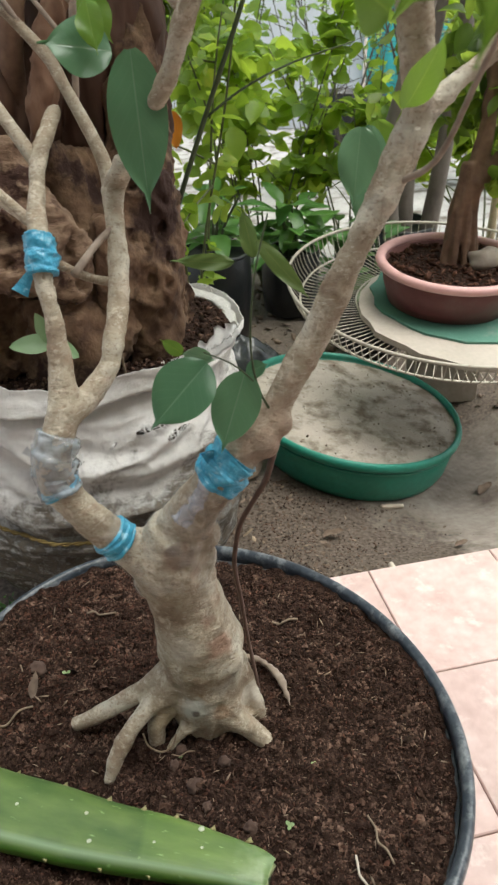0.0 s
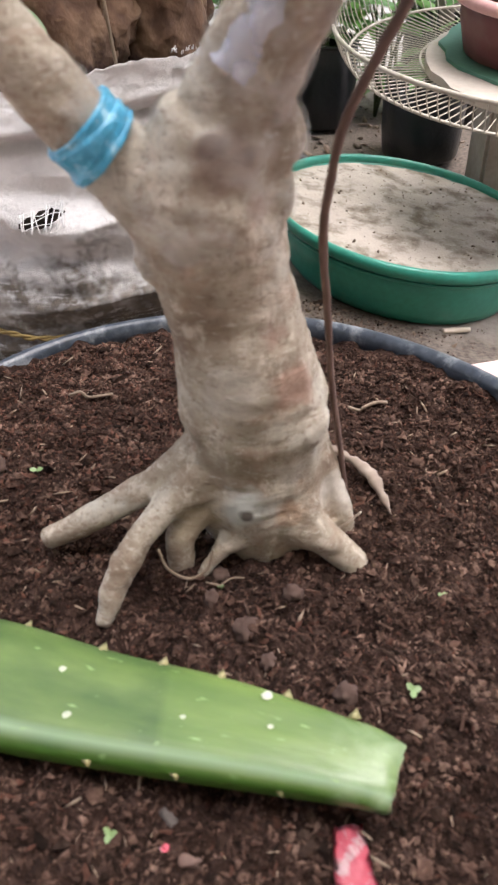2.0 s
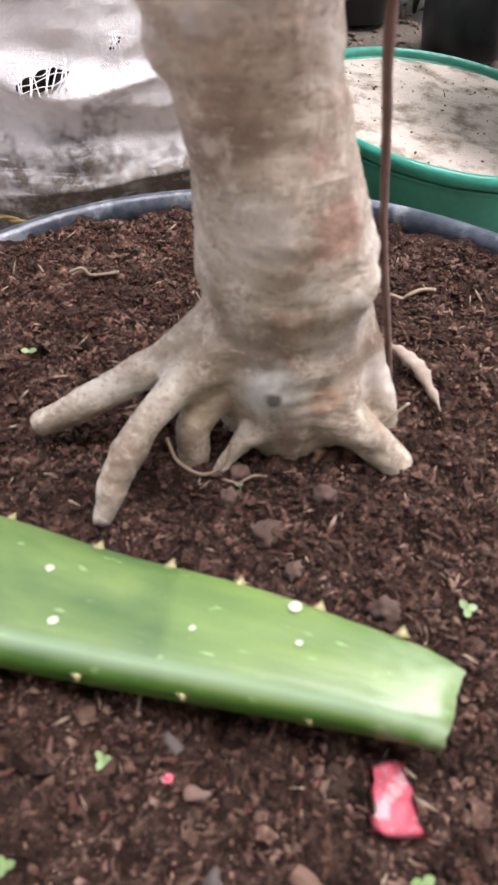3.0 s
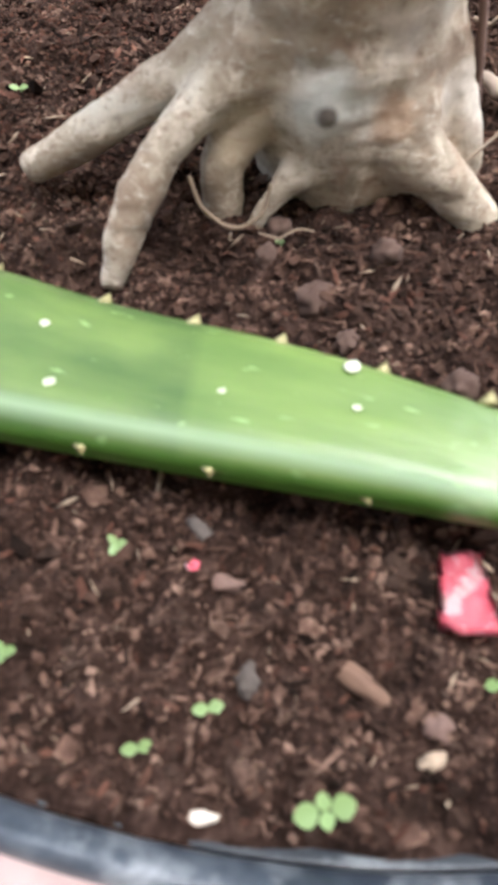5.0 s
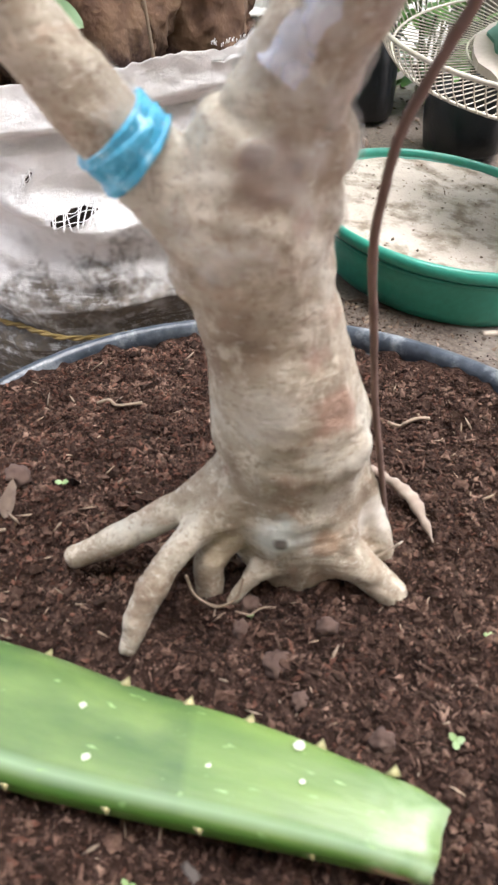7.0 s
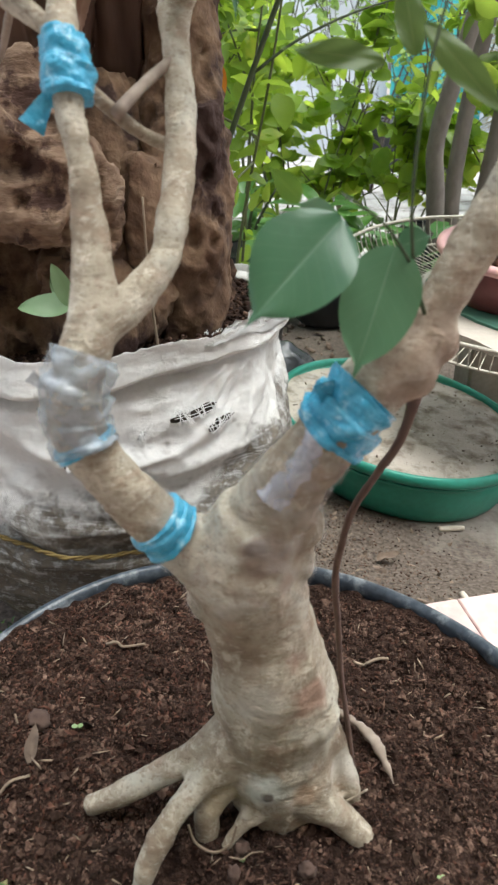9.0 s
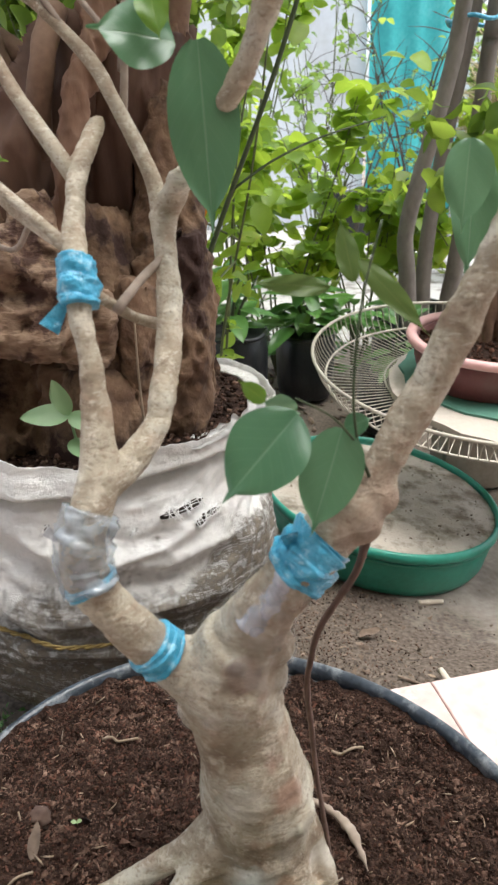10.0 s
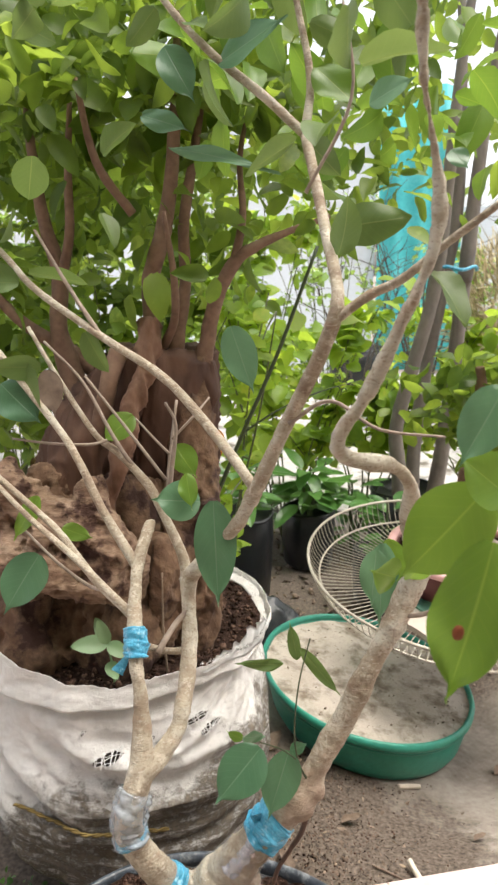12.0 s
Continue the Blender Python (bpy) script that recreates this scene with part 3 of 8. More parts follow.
def aloe_material():
    """Aloe skin: deep and light green bands along the leaf, pale margin, soft flecks."""
    m, n, l, p = node_material("aloe_skin")
    tc = n.new("ShaderNodeTexCoord")
    sep = n.new("ShaderNodeSeparateXYZ")
    l.new(tc.outputs["UV"], sep.inputs[0])
    mp = n.new("ShaderNodeMapping")
    mp.inputs["Scale"].default_value = (10, 3.5, 1)
    l.new(tc.outputs["UV"], mp.inputs[0])
    nz = n.new("ShaderNodeTexNoise")
    nz.inputs["Scale"].default_value = 1.0
    nz.inputs["Detail"].default_value = 5
    l.new(mp.outputs[0], nz.inputs[0])
    ramp = n.new("ShaderNodeValToRGB")
    e = ramp.color_ramp.elements
    e[0].position, e[0].color = 0.33, (0.062, 0.119, 0.034, 1)
    e[1].position, e[1].color = 0.68, (0.134, 0.206, 0.057, 1)
    mid = e.new(0.5)
    mid.color = (0.096, 0.158, 0.045, 1)
    l.new(nz.outputs[0], ramp.inputs[0])
    # the broad end is lighter past a faint line across the blade
    half = n.new("ShaderNodeMapRange")
    half.inputs[1].default_value, half.inputs[2].default_value = 0.755, 0.765
    half.inputs[4].default_value = 0.27
    l.new(sep.outputs[0], half.inputs[0])
    pale = n.new("ShaderNodeMix")
    pale.data_type = "RGBA"
    l.new(half.outputs[0], pale.inputs[0])
    l.new(ramp.outputs[0], pale.inputs[6])
    pale.inputs[7].default_value = (0.195, 0.305, 0.075, 1)
    # pale margin next to the near edge; its bluish highlight is painted in
    edge = n.new("ShaderNodeValToRGB")
    ee = edge.color_ramp.elements
    ee[0].position, ee[0].color = 0.05, (0, 0, 0, 1)
    ee[1].position, ee[1].color = 0.19, (0, 0, 0, 1)
    k = ee.new(0.115)
    k.color = (0.8, 0.8, 0.8, 1)
    l.new(sep.outputs[1], edge.inputs[0])
    mix = n.new("ShaderNodeMix")
    mix.data_type = "RGBA"
    l.new(edge.outputs[0], mix.inputs[0])
    l.new(pale.outputs[2], mix.inputs[6])
    mix.inputs[7].default_value = (0.27, 0.38, 0.24, 1)
    fl = n.new("ShaderNodeTexNoise")
    fl.inputs["Scale"].default_value = 1.0
    fm = n.new("ShaderNodeMapping")
    fm.inputs["Scale"].default_value = (38, 13, 1)
    l.new(tc.outputs["UV"], fm.inputs[0])
    l.new(fm.outputs[0], fl.inputs[0])
    fr = n.new("ShaderNodeMapRange")
    fr.inputs[1].default_value, fr.inputs[2].default_value = 0.66, 0.76
    l.new(fl.outputs[0], fr.inputs[0])
    mix2 = n.new("ShaderNodeMix")
    mix2.data_type = "RGBA"
    l.new(fr.outputs[0], mix2.inputs[0])
    l.new(mix.outputs[2], mix2.inputs[6])
    mix2.inputs[7].default_value = (0.27, 0.41, 0.17, 1)
    under = n.new("ShaderNodeMapRange")
    under.inputs[1].default_value, under.inputs[2].default_value = 0.065, 0.02
    l.new(sep.outputs[1], under.inputs[0])
    mix3 = n.new("ShaderNodeMix")
    mix3.data_type = "RGBA"
    l.new(under.outputs[0], mix3.inputs[0])
    l.new(mix2.outputs[2], mix3.inputs[6])
    mix3.inputs[7].default_value = (0.055, 0.145, 0.016, 1)
    # milky flesh near the cut, with its whitish wet sheen put into the colour
    pale_sheen = n.new("ShaderNodeMapRange")
    pale_sheen.inputs[1].default_value, pale_sheen.inputs[2].default_value = 0.925, 0.965
    pale_sheen.inputs[4].default_value = 0.40
    l.new(sep.outputs[0], pale_sheen.inputs[0])
    wz = n.new("ShaderNodeTexNoise")
    wz.inputs["Scale"].default_value = 1.0
    wz.inputs["Detail"].default_value = 4
    wv = n.new("ShaderNodeMapping")
    wv.inputs["Scale"].default_value = (24, 2.4, 1)
    l.new(tc.outputs["UV"], wv.inputs[0])
    l.new(wv.outputs[0], wz.inputs[0])
    wr = n.new("ShaderNodeMapRange")
    wr.inputs[1].default_value, wr.inputs[2].default_value = 0.42, 0.62
    l.new(wz.outputs[0], wr.inputs[0])
    wm = n.new("ShaderNodeMath")
    wm.operation = "MULTIPLY"
    l.new(pale_sheen.outputs[0], wm.inputs[0])
    l.new(wr.outputs[0], wm.inputs[1])
    mix4 = n.new("ShaderNodeMix")
    mix4.data_type = "RGBA"
    l.new(wm.outputs[0], mix4.inputs[0])
    l.new(mix3.outputs[2], mix4.inputs[6])
    mix4.inputs[7].default_value = (0.36, 0.46, 0.27, 1)
    l.new(mix4.outputs[2], p.inputs["Base Color"])
    p.inputs["Roughness"].default_value = 0.36
    p.inputs["Subsurface Weight"].default_value = 0.15
    p.inputs["Subsurface Radius"].default_value = (0.004, 0.008, 0.002)
    b = n.new("ShaderNodeBump")
    b.inputs["Strength"].default_value = 0.2
    b.inputs["Distance"].default_value = 0.004
    l.new(nz.outputs[0], b.inputs["Height"])
    l.new(b.outputs[0], p.inputs["Normal"])
    return m


M_SACK = sack_material()
M_ALOE = aloe_material()

# ---- building helpers ----
rng = random.Random(7)


def V(*a):
    return Vector(a)


def mesh_of(name, bm, material, smooth=True):
    me = bpy.data.meshes.new(name)
    bm.to_mesh(me)
    bm.free()
    me.materials.append(material)
    if smooth:
        me.polygons.foreach_set("use_smooth", [True] * len(me.polygons))
    return me


def thing(name, at, label, category, group="", kind=""):
    ob = new(name)
    ob.empty_display_size = 0.05
    ob.location = at
    return tagged(ob, label, category, group, kind)


def attach(ob, parent):
    """Makes ob, built in world places, a part of parent."""
    ob.parent = parent
    top = parent
    while top.parent:
        top = top.parent
    ob.matrix_parent_inverse = Matrix.Identity(4) if parent.parent else top.matrix_basis.inverted()
    return ob


def part(name, bm, material, parent, label="", smooth=True):
    ob = attach(new(name, mesh_of(name, bm, material, smooth)), parent)
    return tagged(ob, label)


def solo(name, bm, material, label, category, group="", kind="", smooth=True):
    return tagged(new(name, mesh_of(name, bm, material, smooth)), label, category, group, kind)


def from_arrays(name, verts, faces, material, smooth=True):
    me = bpy.data.meshes.new(name)
    me.from_pydata(verts, [], faces)
    me.materials.append(material)
    if smooth:
        me.polygons.foreach_set("use_smooth", [True] * len(me.polygons))
    me.update()
    return me


def spline(points, steps):
    """Catmull-Rom through rows of x, y, z, radius."""
    p = [Vector(q) for q in points]
    p = [p[0] * 2 - p[1]] + p + [p[-1] * 2 - p[-2]]
    out = []
    for i in range(1, len(p) - 2):
        for s in range(steps):
            t = s / steps
            out.append(0.5 * (2 * p[i] + (p[i + 1] - p[i - 1]) * t + (2 * p[i - 1] - 5 * p[i] + 4 * p[i + 1] - p[i + 2]) * t * t
                              + (3 * p[i] - p[i - 1] - 3 * p[i + 1] + p[i + 2]) * t ** 3))
    out.append(p[-2])
    return out


def tube(bm, points, seg=10, steps=5, rough=0.0, grain=30.0, seed=0.0):
    """A bent, tapering, slightly uneven round stem with closed ends."""
    rows = spline([Vector(q) for q in points], steps)
    rings, side = [], None
    for i, r in enumerate(rows):
        a, b = rows[max(0, i - 1)], rows[min(len(rows) - 1, i + 1)]
        ahead = (Vector(b[:3]) - Vector(a[:3])).normalized()
        side = (ahead.orthogonal() if side is None else side - ahead * side.dot(ahead)).normalized()
        up = ahead.cross(side)
        c, rad = Vector(r[:3]), max(r[3], 0.0003)
        ring = []
        for k in range(seg):
            w = 2 * math.pi * k / seg
            d = side * math.cos(w) + up * math.sin(w)
            q = c + d * rad
            if rough:
                q = c + d * rad * (1 + rough * noise.noise(q * grain + V(seed, seed, 0)))
            ring.append(bm.verts.new(q))
        rings.append(ring)
    for a, b in zip(rings, rings[1:]):
        for k in range(seg):
            bm.faces.new((a[k], a[(k + 1) % seg], b[(k + 1) % seg], b[k]))
    bm.faces.new(rings[0][::-1])
    bm.faces.new(rings[-1])
    return bm


def fuse(bm, voxel, smooth=4, relief=()):
    """Melts overlapping stems into one skin; relief: rows of strength, scale, stretch and kind (0 soft, 1 ridged, 2 holed) for noise along the normals."""
    me = bpy.data.meshes.new("melt")
    bm.to_mesh(me)
    bm.free()
    ob = new("melt", me)
    r = ob.modifiers.new("remesh", "REMESH")
    r.mode, r.voxel_size = "VOXEL", voxel
    s = ob.modifiers.new("smooth", "SMOOTH")
    s.factor, s.iterations = 0.5, smooth
    dg = bpy.context.evaluated_depsgraph_get()
    dg.update()
    out = bmesh.new()
    out.from_mesh(ob.evaluated_get(dg).to_mesh())
    bpy.data.objects.remove(ob)
    out.normal_update()
    for strength, scale, flat, ridged in relief:
        out.normal_update()
        for v in out.verts:
            q = Vector((v.co.x * scale, v.co.y * scale, v.co.z * scale * flat))
            h = noise.noise(q)
            if ridged == 2:
                # scattered round holes
                d = noise.voronoi(q + V(h, 0, h) * 0.5)[0][0]
                h = -max(0.0, min(1.0, (0.34 - d) / 0.12)) * max(0.0, min(1.0, noise.noise(q * 0.23) * 4 + 0.6))
            elif ridged:
                h = 0.45 - 1.6 * abs(noise.noise(q + V(0.6 * h, 0.6 * h, 0))) ** 0.7
            v.co += v.normal * strength * h
    return out


def turned(bm, profile, centre=(0, 0, 0), seg=64, wobble=0.0, tilt=None, closed=False):
    """A turned body from rows of radius, height (outside up, then inside down)."""
    rings = []
    for j, (r, z) in enumerate(profile):
        ring = []
        for k in range(seg):
            w = 2 * math.pi * k / seg
            f = 1 + wobble * noise.noise(V(math.cos(w) * 1.5, math.sin(w) * 1.5, z * 4))
            q = V(r * f * math.cos(w), r * f * math.sin(w), z)
            if tilt:
                q = tilt @ q
            ring.append(bm.verts.new(q + Vector(centre)))
        rings.append(ring)
    pairs = list(zip(rings, rings[1:]))
    if closed:
        pairs.append((rings[-1], rings[0]))
    for a, b in pairs:
        for k in range(seg):
            bm.faces.new((a[k], a[(k + 1) % seg], b[(k + 1) % seg], b[k]))
    if not closed:
        if profile[0][0] > 1e-4:
            bm.faces.new(rings[0][::-1])
        if profile[-1][0] > 1e-4:
            bm.faces.new(rings[-1])
    return bm


def box(bm, x0, y0, z0, x1, y1, z1, bevel=0.0, turn=0.0, about=(0, 0, 0)):
    g = bmesh.ops.create_cube(bm, size=1)
    bmesh.ops.scale(bm, vec=(x1 - x0, y1 - y0, z1 - z0), verts=g["verts"])
    bmesh.ops.translate(bm, vec=((x0 + x1) / 2, (y0 + y1) / 2, (z0 + z1) / 2), verts=g["verts"])
    if bevel:
        es = list({e for v in g["verts"] for e in v.link_edges})
        bmesh.ops.bevel(bm, geom=es, offset=bevel, segments=2, affect="EDGES")
    return bm


def leaf_grid(length, width, nl=8, nw=4, fold=0.25, droop=0.25, tip=0.16, wave=0.0, seed=0.0, shape=0.75, drip=False):
    """Rows of places for a pointed oval leaf along +y, top towards +z; returns verts and faces."""
    verts, faces = [], []
    for i in range(nl + 1):
        t = i / nl
        half = width / 2 * max(0.0, math.sin(math.pi * min(1.0, t * 0.97 + 0.015) ** shape)) ** 0.72
        if t > 0.80:
            half = min(half, width * 0.5 * (0.16 * (1 - t) / 0.2 + 0.84 * max(0.0, (1 - t) / 0.2) ** 1.5) * 1.55)
        if drip:
            # broad oval blade drawn out into a narrow tip
            body = math.sin(math.pi * min(1.0, (t + 0.01) / 0.87) ** 0.86) if t < 0.86 else 0.0
            half = width / 2 * max(max(0.0, body) ** 0.62, 0.16 * (1 - t) / 0.2 if t > 0.5 else 0.0)
        z0 = -droop * length * t * t
        for k in range(nw + 1):
            s = 2 * k / nw - 1
            z = z0 + abs(s) * half * fold + wave * length * math.sin(9 * t + 2.5 * s + seed) * abs(s)
            verts.append((s * half, t * length * (1 - 0.3 * droop * t), z))
    for i in range(nl):
        for k in range(nw):
            a = i * (nw + 1) + k
            faces.append((a, a + 1, a + nw + 2, a + nw + 1))
    return verts, faces


def leaf_frame(base, tip, face):
    """The pose of a leaf that runs from base to tip with its top towards face."""
    y = (Vector(tip) - Vector(base)).normalized()
    z = Vector(face) - y * Vector(face).dot(y)
    z = (z if z.length > 1e-4 else y.orthogonal()).normalized()
    x = y.cross(z)
    return Matrix(((x.x, y.x, z.x, base[0]), (x.y, y.y, z.y, base[1]), (x.z, y.z, z.z, base[2]), (0, 0, 0, 1)))


def leaf_part(parent, base, tip, width, face, material, droop=0.12, fold=0.2, wave=0.02, name="leaf", label="", shape=0.75, nl=12, nw=6):
    """One leaf blade with a short stalk."""
    length = (Vector(tip) - Vector(base)).length
    v, f = leaf_grid(length, width, nl, nw, fold, droop, 0.14, wave, rng.random() * 6, shape, shape < 0.7)
    m = leaf_frame(base, tip, face)
    bm = bmesh.new()
    uv = bm.loops.layers.uv.new("uv")
    vs = [bm.verts.new(m @ Vector(p)) for p in v]
    for q in f:
        for loop, i in zip(bm.faces.new([vs[i] for i in q]).loops, q):
            loop[uv].uv = (i % (nw + 1) / nw, i // (nw + 1) / nl)
    bmesh.ops.remove_doubles(bm, verts=bm.verts, dist=1e-5)
    return part(name, bm, material, parent, label)


def crown_mesh(name, rows, material, nl=4, nw=2):
    """Many leaves in one mesh: rows of base, direction, face, length, width."""
    cache, verts, faces = [], [], []
    for k in range(8):
        cache.append(leaf_grid(1, 1, nl, nw, 0.15 + 0.07 * (k % 4), 0.1 + 0.07 * (k % 5), 0.18, 0.02 + 0.015 * (k % 3), k))
    for i, (base, way, face, length, width) in enumerate(rows):
        v, f = cache[i % 8]
        m = leaf_frame(base, Vector(base) + Vector(way), face)
        n0 = len(verts)
        for p in v:
            q = m @ Vector((p[0] * width, p[1] * length, p[2] * length * 0.8))
            verts.append(q[:])
        faces.extend(tuple(n0 + a for a in q) for q in f)
    me = from_arrays(name, verts, faces, material)
    per = (nl + 1) * (nw + 1)
    uv = me.uv_layers.new(name="uv")
    flat = []
    for q in faces:
        for a in q:
            i = a % per
            flat.extend((i % (nw + 1) / nw, i // (nw + 1) / nl))
    uv.data.foreach_set("uv", flat)
    return me


def rand_dir(up=0.0):
    d = V(rng.gauss(0, 1), rng.gauss(0, 1), rng.gauss(0, 1) + up)
    return d.normalized()


# ---- setting: ground, tiled ledge, far walls ----
BASIN_C, BASIN_R = V(0.2695, 1.606, 0), 0.290


def basin_lean(x, y, z):
    """Height on the basin, which stands tipped in a hollow of the yard."""
    return z + 0.0306 * (y - BASIN_C.y) - 0.169 * (x - BASIN_C.x)


def ground_h(x, y):
    z = 0.012 * noise.noise(V(x * 2.5, y * 2.5, 0)) + 0.006 * noise.noise(V(x * 9, y * 9, 3)) - 0.004
    k = max(0.0, min(1.0, (0.62 - math.hypot(x - BASIN_C.x, y - BASIN_C.y)) / 0.32))
    k = k * k * (3 - 2 * k)
    return z * (1 - 0.7 * k) + k * basin_lean(max(0.0, min(0.54, x)), y, -0.056)


def build_ground():
    bm = bmesh.new()
    n = 200
    grid = {}
    xs = [-4 + 9 * i / n for i in range(n + 1)]
    ys = [-3 + 12 * i / n for i in range(n + 1)]
    for i, x in enumerate(xs):
        for j, y in enumerate(ys):
            grid[i, j] = bm.verts.new((x, y, ground_h(x, y)))
    for i in range(n):
        for j in range(n):
            bm.faces.new((grid[i, j], grid[i + 1, j], grid[i + 1, j + 1], grid[i, j + 1]))
    # outskirts out to the horizon
    far = 600
    ring = [grid[i, 0] for i in range(n)] + [grid[n, j] for j in range(n)] + [grid[n - i, n] for i in range(n)] + [grid[0, n - j] for j in range(n)]
    outer = []
    for v in ring:
        d = V(v.co.x - 0.5, v.co.y - 3, 0).normalized()
        outer.append(bm.verts.new((0.5 + d.x * far, 3 + d.y * far, -0.01)))
    for k in range(len(ring)):
        k2 = (k + 1) % len(ring)
        bm.faces.new((ring[k], outer[k], outer[k2], ring[k2]))
    bmesh.ops.recalc_face_normals(bm, faces=bm.faces)
    return solo("ground", bm, M_GROUND, "trodden grey-brown dirt yard with damp patches", "ground", kind="structure")


build_ground()


def build_pavement():
    bm = bmesh.new()
    n = 24
    rows = []
    for i in range(n + 1):
        y = 3.1 + 4.7 * i / n
        rows.append([bm.verts.new((x + 0.12 * noise.noise(V(y * 2, s, 0)), y + 0.1 * noise.noise(V(x * 2, s, 5)), z)) for s, (x, z) in enumerate(((-3.2, 0.0), (-3.2, 0.022), (2.9, 0.022), (2.9, 0.0)))])
    for a, b in zip(rows, rows[1:]):
        for k in range(3):
            bm.faces.new((a[k], a[k + 1], b[k + 1], b[k]))
    bm.faces.new(rows[0])
    bm.faces.new(rows[-1][::-1])
    bmesh.ops.recalc_face_normals(bm, faces=bm.faces)
    return solo("pavement", bm, M_PAVE, "pale sunlit concrete paving behind the plants", "pavement", kind="structure", smooth=False)


build_pavement()

bm = box(bmesh.new(), -7, 8.0, 0, 1.05, 8.16, 3.0, 0.01)
solo("wall_north", bm, M_WALL, "plain white painted garden wall with faint weather stains", "wall", kind="structure", smooth=False)
bm = bmesh.new()
rows = []
for k in range(41):
    x = 1.07 + 0.93 * k / 40
    rows.append([bm.verts.new((x, 7.9 + 0.03 * math.sin(k * 0.55) + 0.02 * noise.noise(V(k * 0.4, z * 1.3, 2)) + dy, z)) for dy in (0, 0.005) for z in (0.05, 0.8, 1.6, 2.4, 3.1 + 0.03 * math.sin(k * 0.3))])
for a, b in zip(rows, rows[1:]):
    for q in range(4):
        bm.faces.new((a[q], b[q], b[q + 1], a[q + 1]))
        bm.faces.new((a[q + 5], a[q + 6], b[q + 6], b[q + 5]))
    bm.faces.new((a[4], b[4], b[9], a[9]))
    bm.faces.new((a[0], a[5], b[5], b[0]))
solo("wall_panel_east", bm, M_TEAL, "teal plastic sheet hung beside the white wall", "fence", kind="structure")
bm = box(bmesh.new(), 2.02, 8.2, 0, 9, 8.35, 1.9, 0.01)
solo("wall_east", bm, M_WALL, "pale weathered garden wall in the distance", "wall", kind="structure", smooth=False)

# tiled ledge: one turned grid of square tiles
LEDGE_Z, LEDGE_TURN, TILE = 0.216, radians(13.3), 0.2
LEDGE_AT = V(0.206, 0.808, 0)
LU = V(math.cos(LEDGE_TURN), math.sin(LEDGE_TURN), 0)
LV = V(-math.sin(LEDGE_TURN), math.cos(LEDGE_TURN), 0)


def ledge_place(u, v, z):
    return LEDGE_AT + LU * u + LV * v + V(0, 0, z)


def build_ledge():
    bm = bmesh.new()
    c = [ledge_place(u, v, z) for z in (0.0, LEDGE_Z - 0.006) for u, v in ((-1.8, -1.8), (1.8, -1.8), (1.8, -0.004), (-1.8, -0.004))]
    vs = [bm.verts.new(p) for p in c]
    for q in ((0, 1, 2, 3), (4, 5, 6, 7), (0, 1, 5, 4), (1, 2, 6, 5), (2, 3, 7, 6), (3, 0, 4, 7)):
        bm.faces.new([vs[i] for i in q])
    bmesh.ops.recalc_face_normals(bm, faces=bm.faces)
    return solo("floor", bm, M_GROUT, "raised porch ledge laid with square pink marbled tiles", "porch floor", kind="structure", smooth=False)


porch = build_ledge()


def build_unseen_wall():
    """Plain rendered wall closing the porch behind the camera; unseen, added to dim fronts."""
    bm = bmesh.new()
    c = [ledge_place(u, v, z) for z in (0.0, 2.7) for u, v in ((-4.0, -1.96), (4.0, -1.96), (4.0, -1.804), (-4.0, -1.804))]
    vs = [bm.verts.new(p) for p in c]
    for q in ((0, 1, 2, 3), (4, 5, 6, 7), (0, 1, 5, 4), (1, 2, 6, 5), (2, 3, 7, 6), (3, 0, 4, 7)):
        bm.faces.new([vs[i] for i in q])
    bmesh.ops.recalc_face_normals(bm, faces=bm.faces)
    return solo("unseen_wall_south", bm, M_HOUSE, "unseen plain cream plastered house wall, added to block light from behind the porch", "wall", kind="structure", smooth=False)


build_unseen_wall()


def build_shading_eave():
    """Plain porch roof running out from the wall; unseen, added to shade the porch."""
    bm = bmesh.new()
    c = [ledge_place(u, v, z) for dz in (0.0, 0.1) for u, v, z in ((-4.0, -1.80, 2.60 + dz), (4.0, -1.80, 2.60 + dz), (4.0, -0.80, 2.45 + dz), (-4.0, -0.80, 2.45 + dz))]
    vs = [bm.verts.new(p) for p in c]
    for q in ((0, 1, 2, 3), (4, 5, 6, 7), (0, 1, 5, 4), (1, 2, 6, 5), (2, 3, 7, 6), (3, 0, 4, 7)):
        bm.faces.new([vs[i] for i in q])
    bmesh.ops.recalc_face_normals(bm, faces=bm.faces)
    return solo("unseen_eave", bm, M_HOUSE, "unseen plain plastered roof, added to shade the back of the ledge", "porch roof", kind="structure", smooth=False)


build_shading_eave()

# ---- the potted ficus ----
POT_C = V(-0.027, 0.480, 0)
POT_R, RIM_Z, SOIL_Z = 0.268, 0.323, 0.303
# the soft pot is pressed slightly oval
POT_OVAL = Matrix.Rotation(radians(142.5), 3, "Z") @ Matrix.Diagonal((1.055, 0.935, 1.0)) @ Matrix.Rotation(radians(-142.5), 3, "Z")
POT_ROUND = POT_OVAL.inverted()


def bulge(w):
    """The wall is pushed outwards on one side, where the soil is heaped highest."""
    gap = (math.degrees(w) - 228 + 180) % 360 - 180
    return 1 + 0.09 * math.exp(-(gap / 29) ** 2)


def pressed(bm):
    for v in bm.verts:
        p = V(v.co.x - POT_C.x, v.co.y - POT_C.y, 0)
        q = POT_ROUND @ p
        p *= bulge(math.atan2(q.y, q.x))
        v.co.x, v.co.y = POT_C.x + p.x, POT_C.y + p.y
    return bm


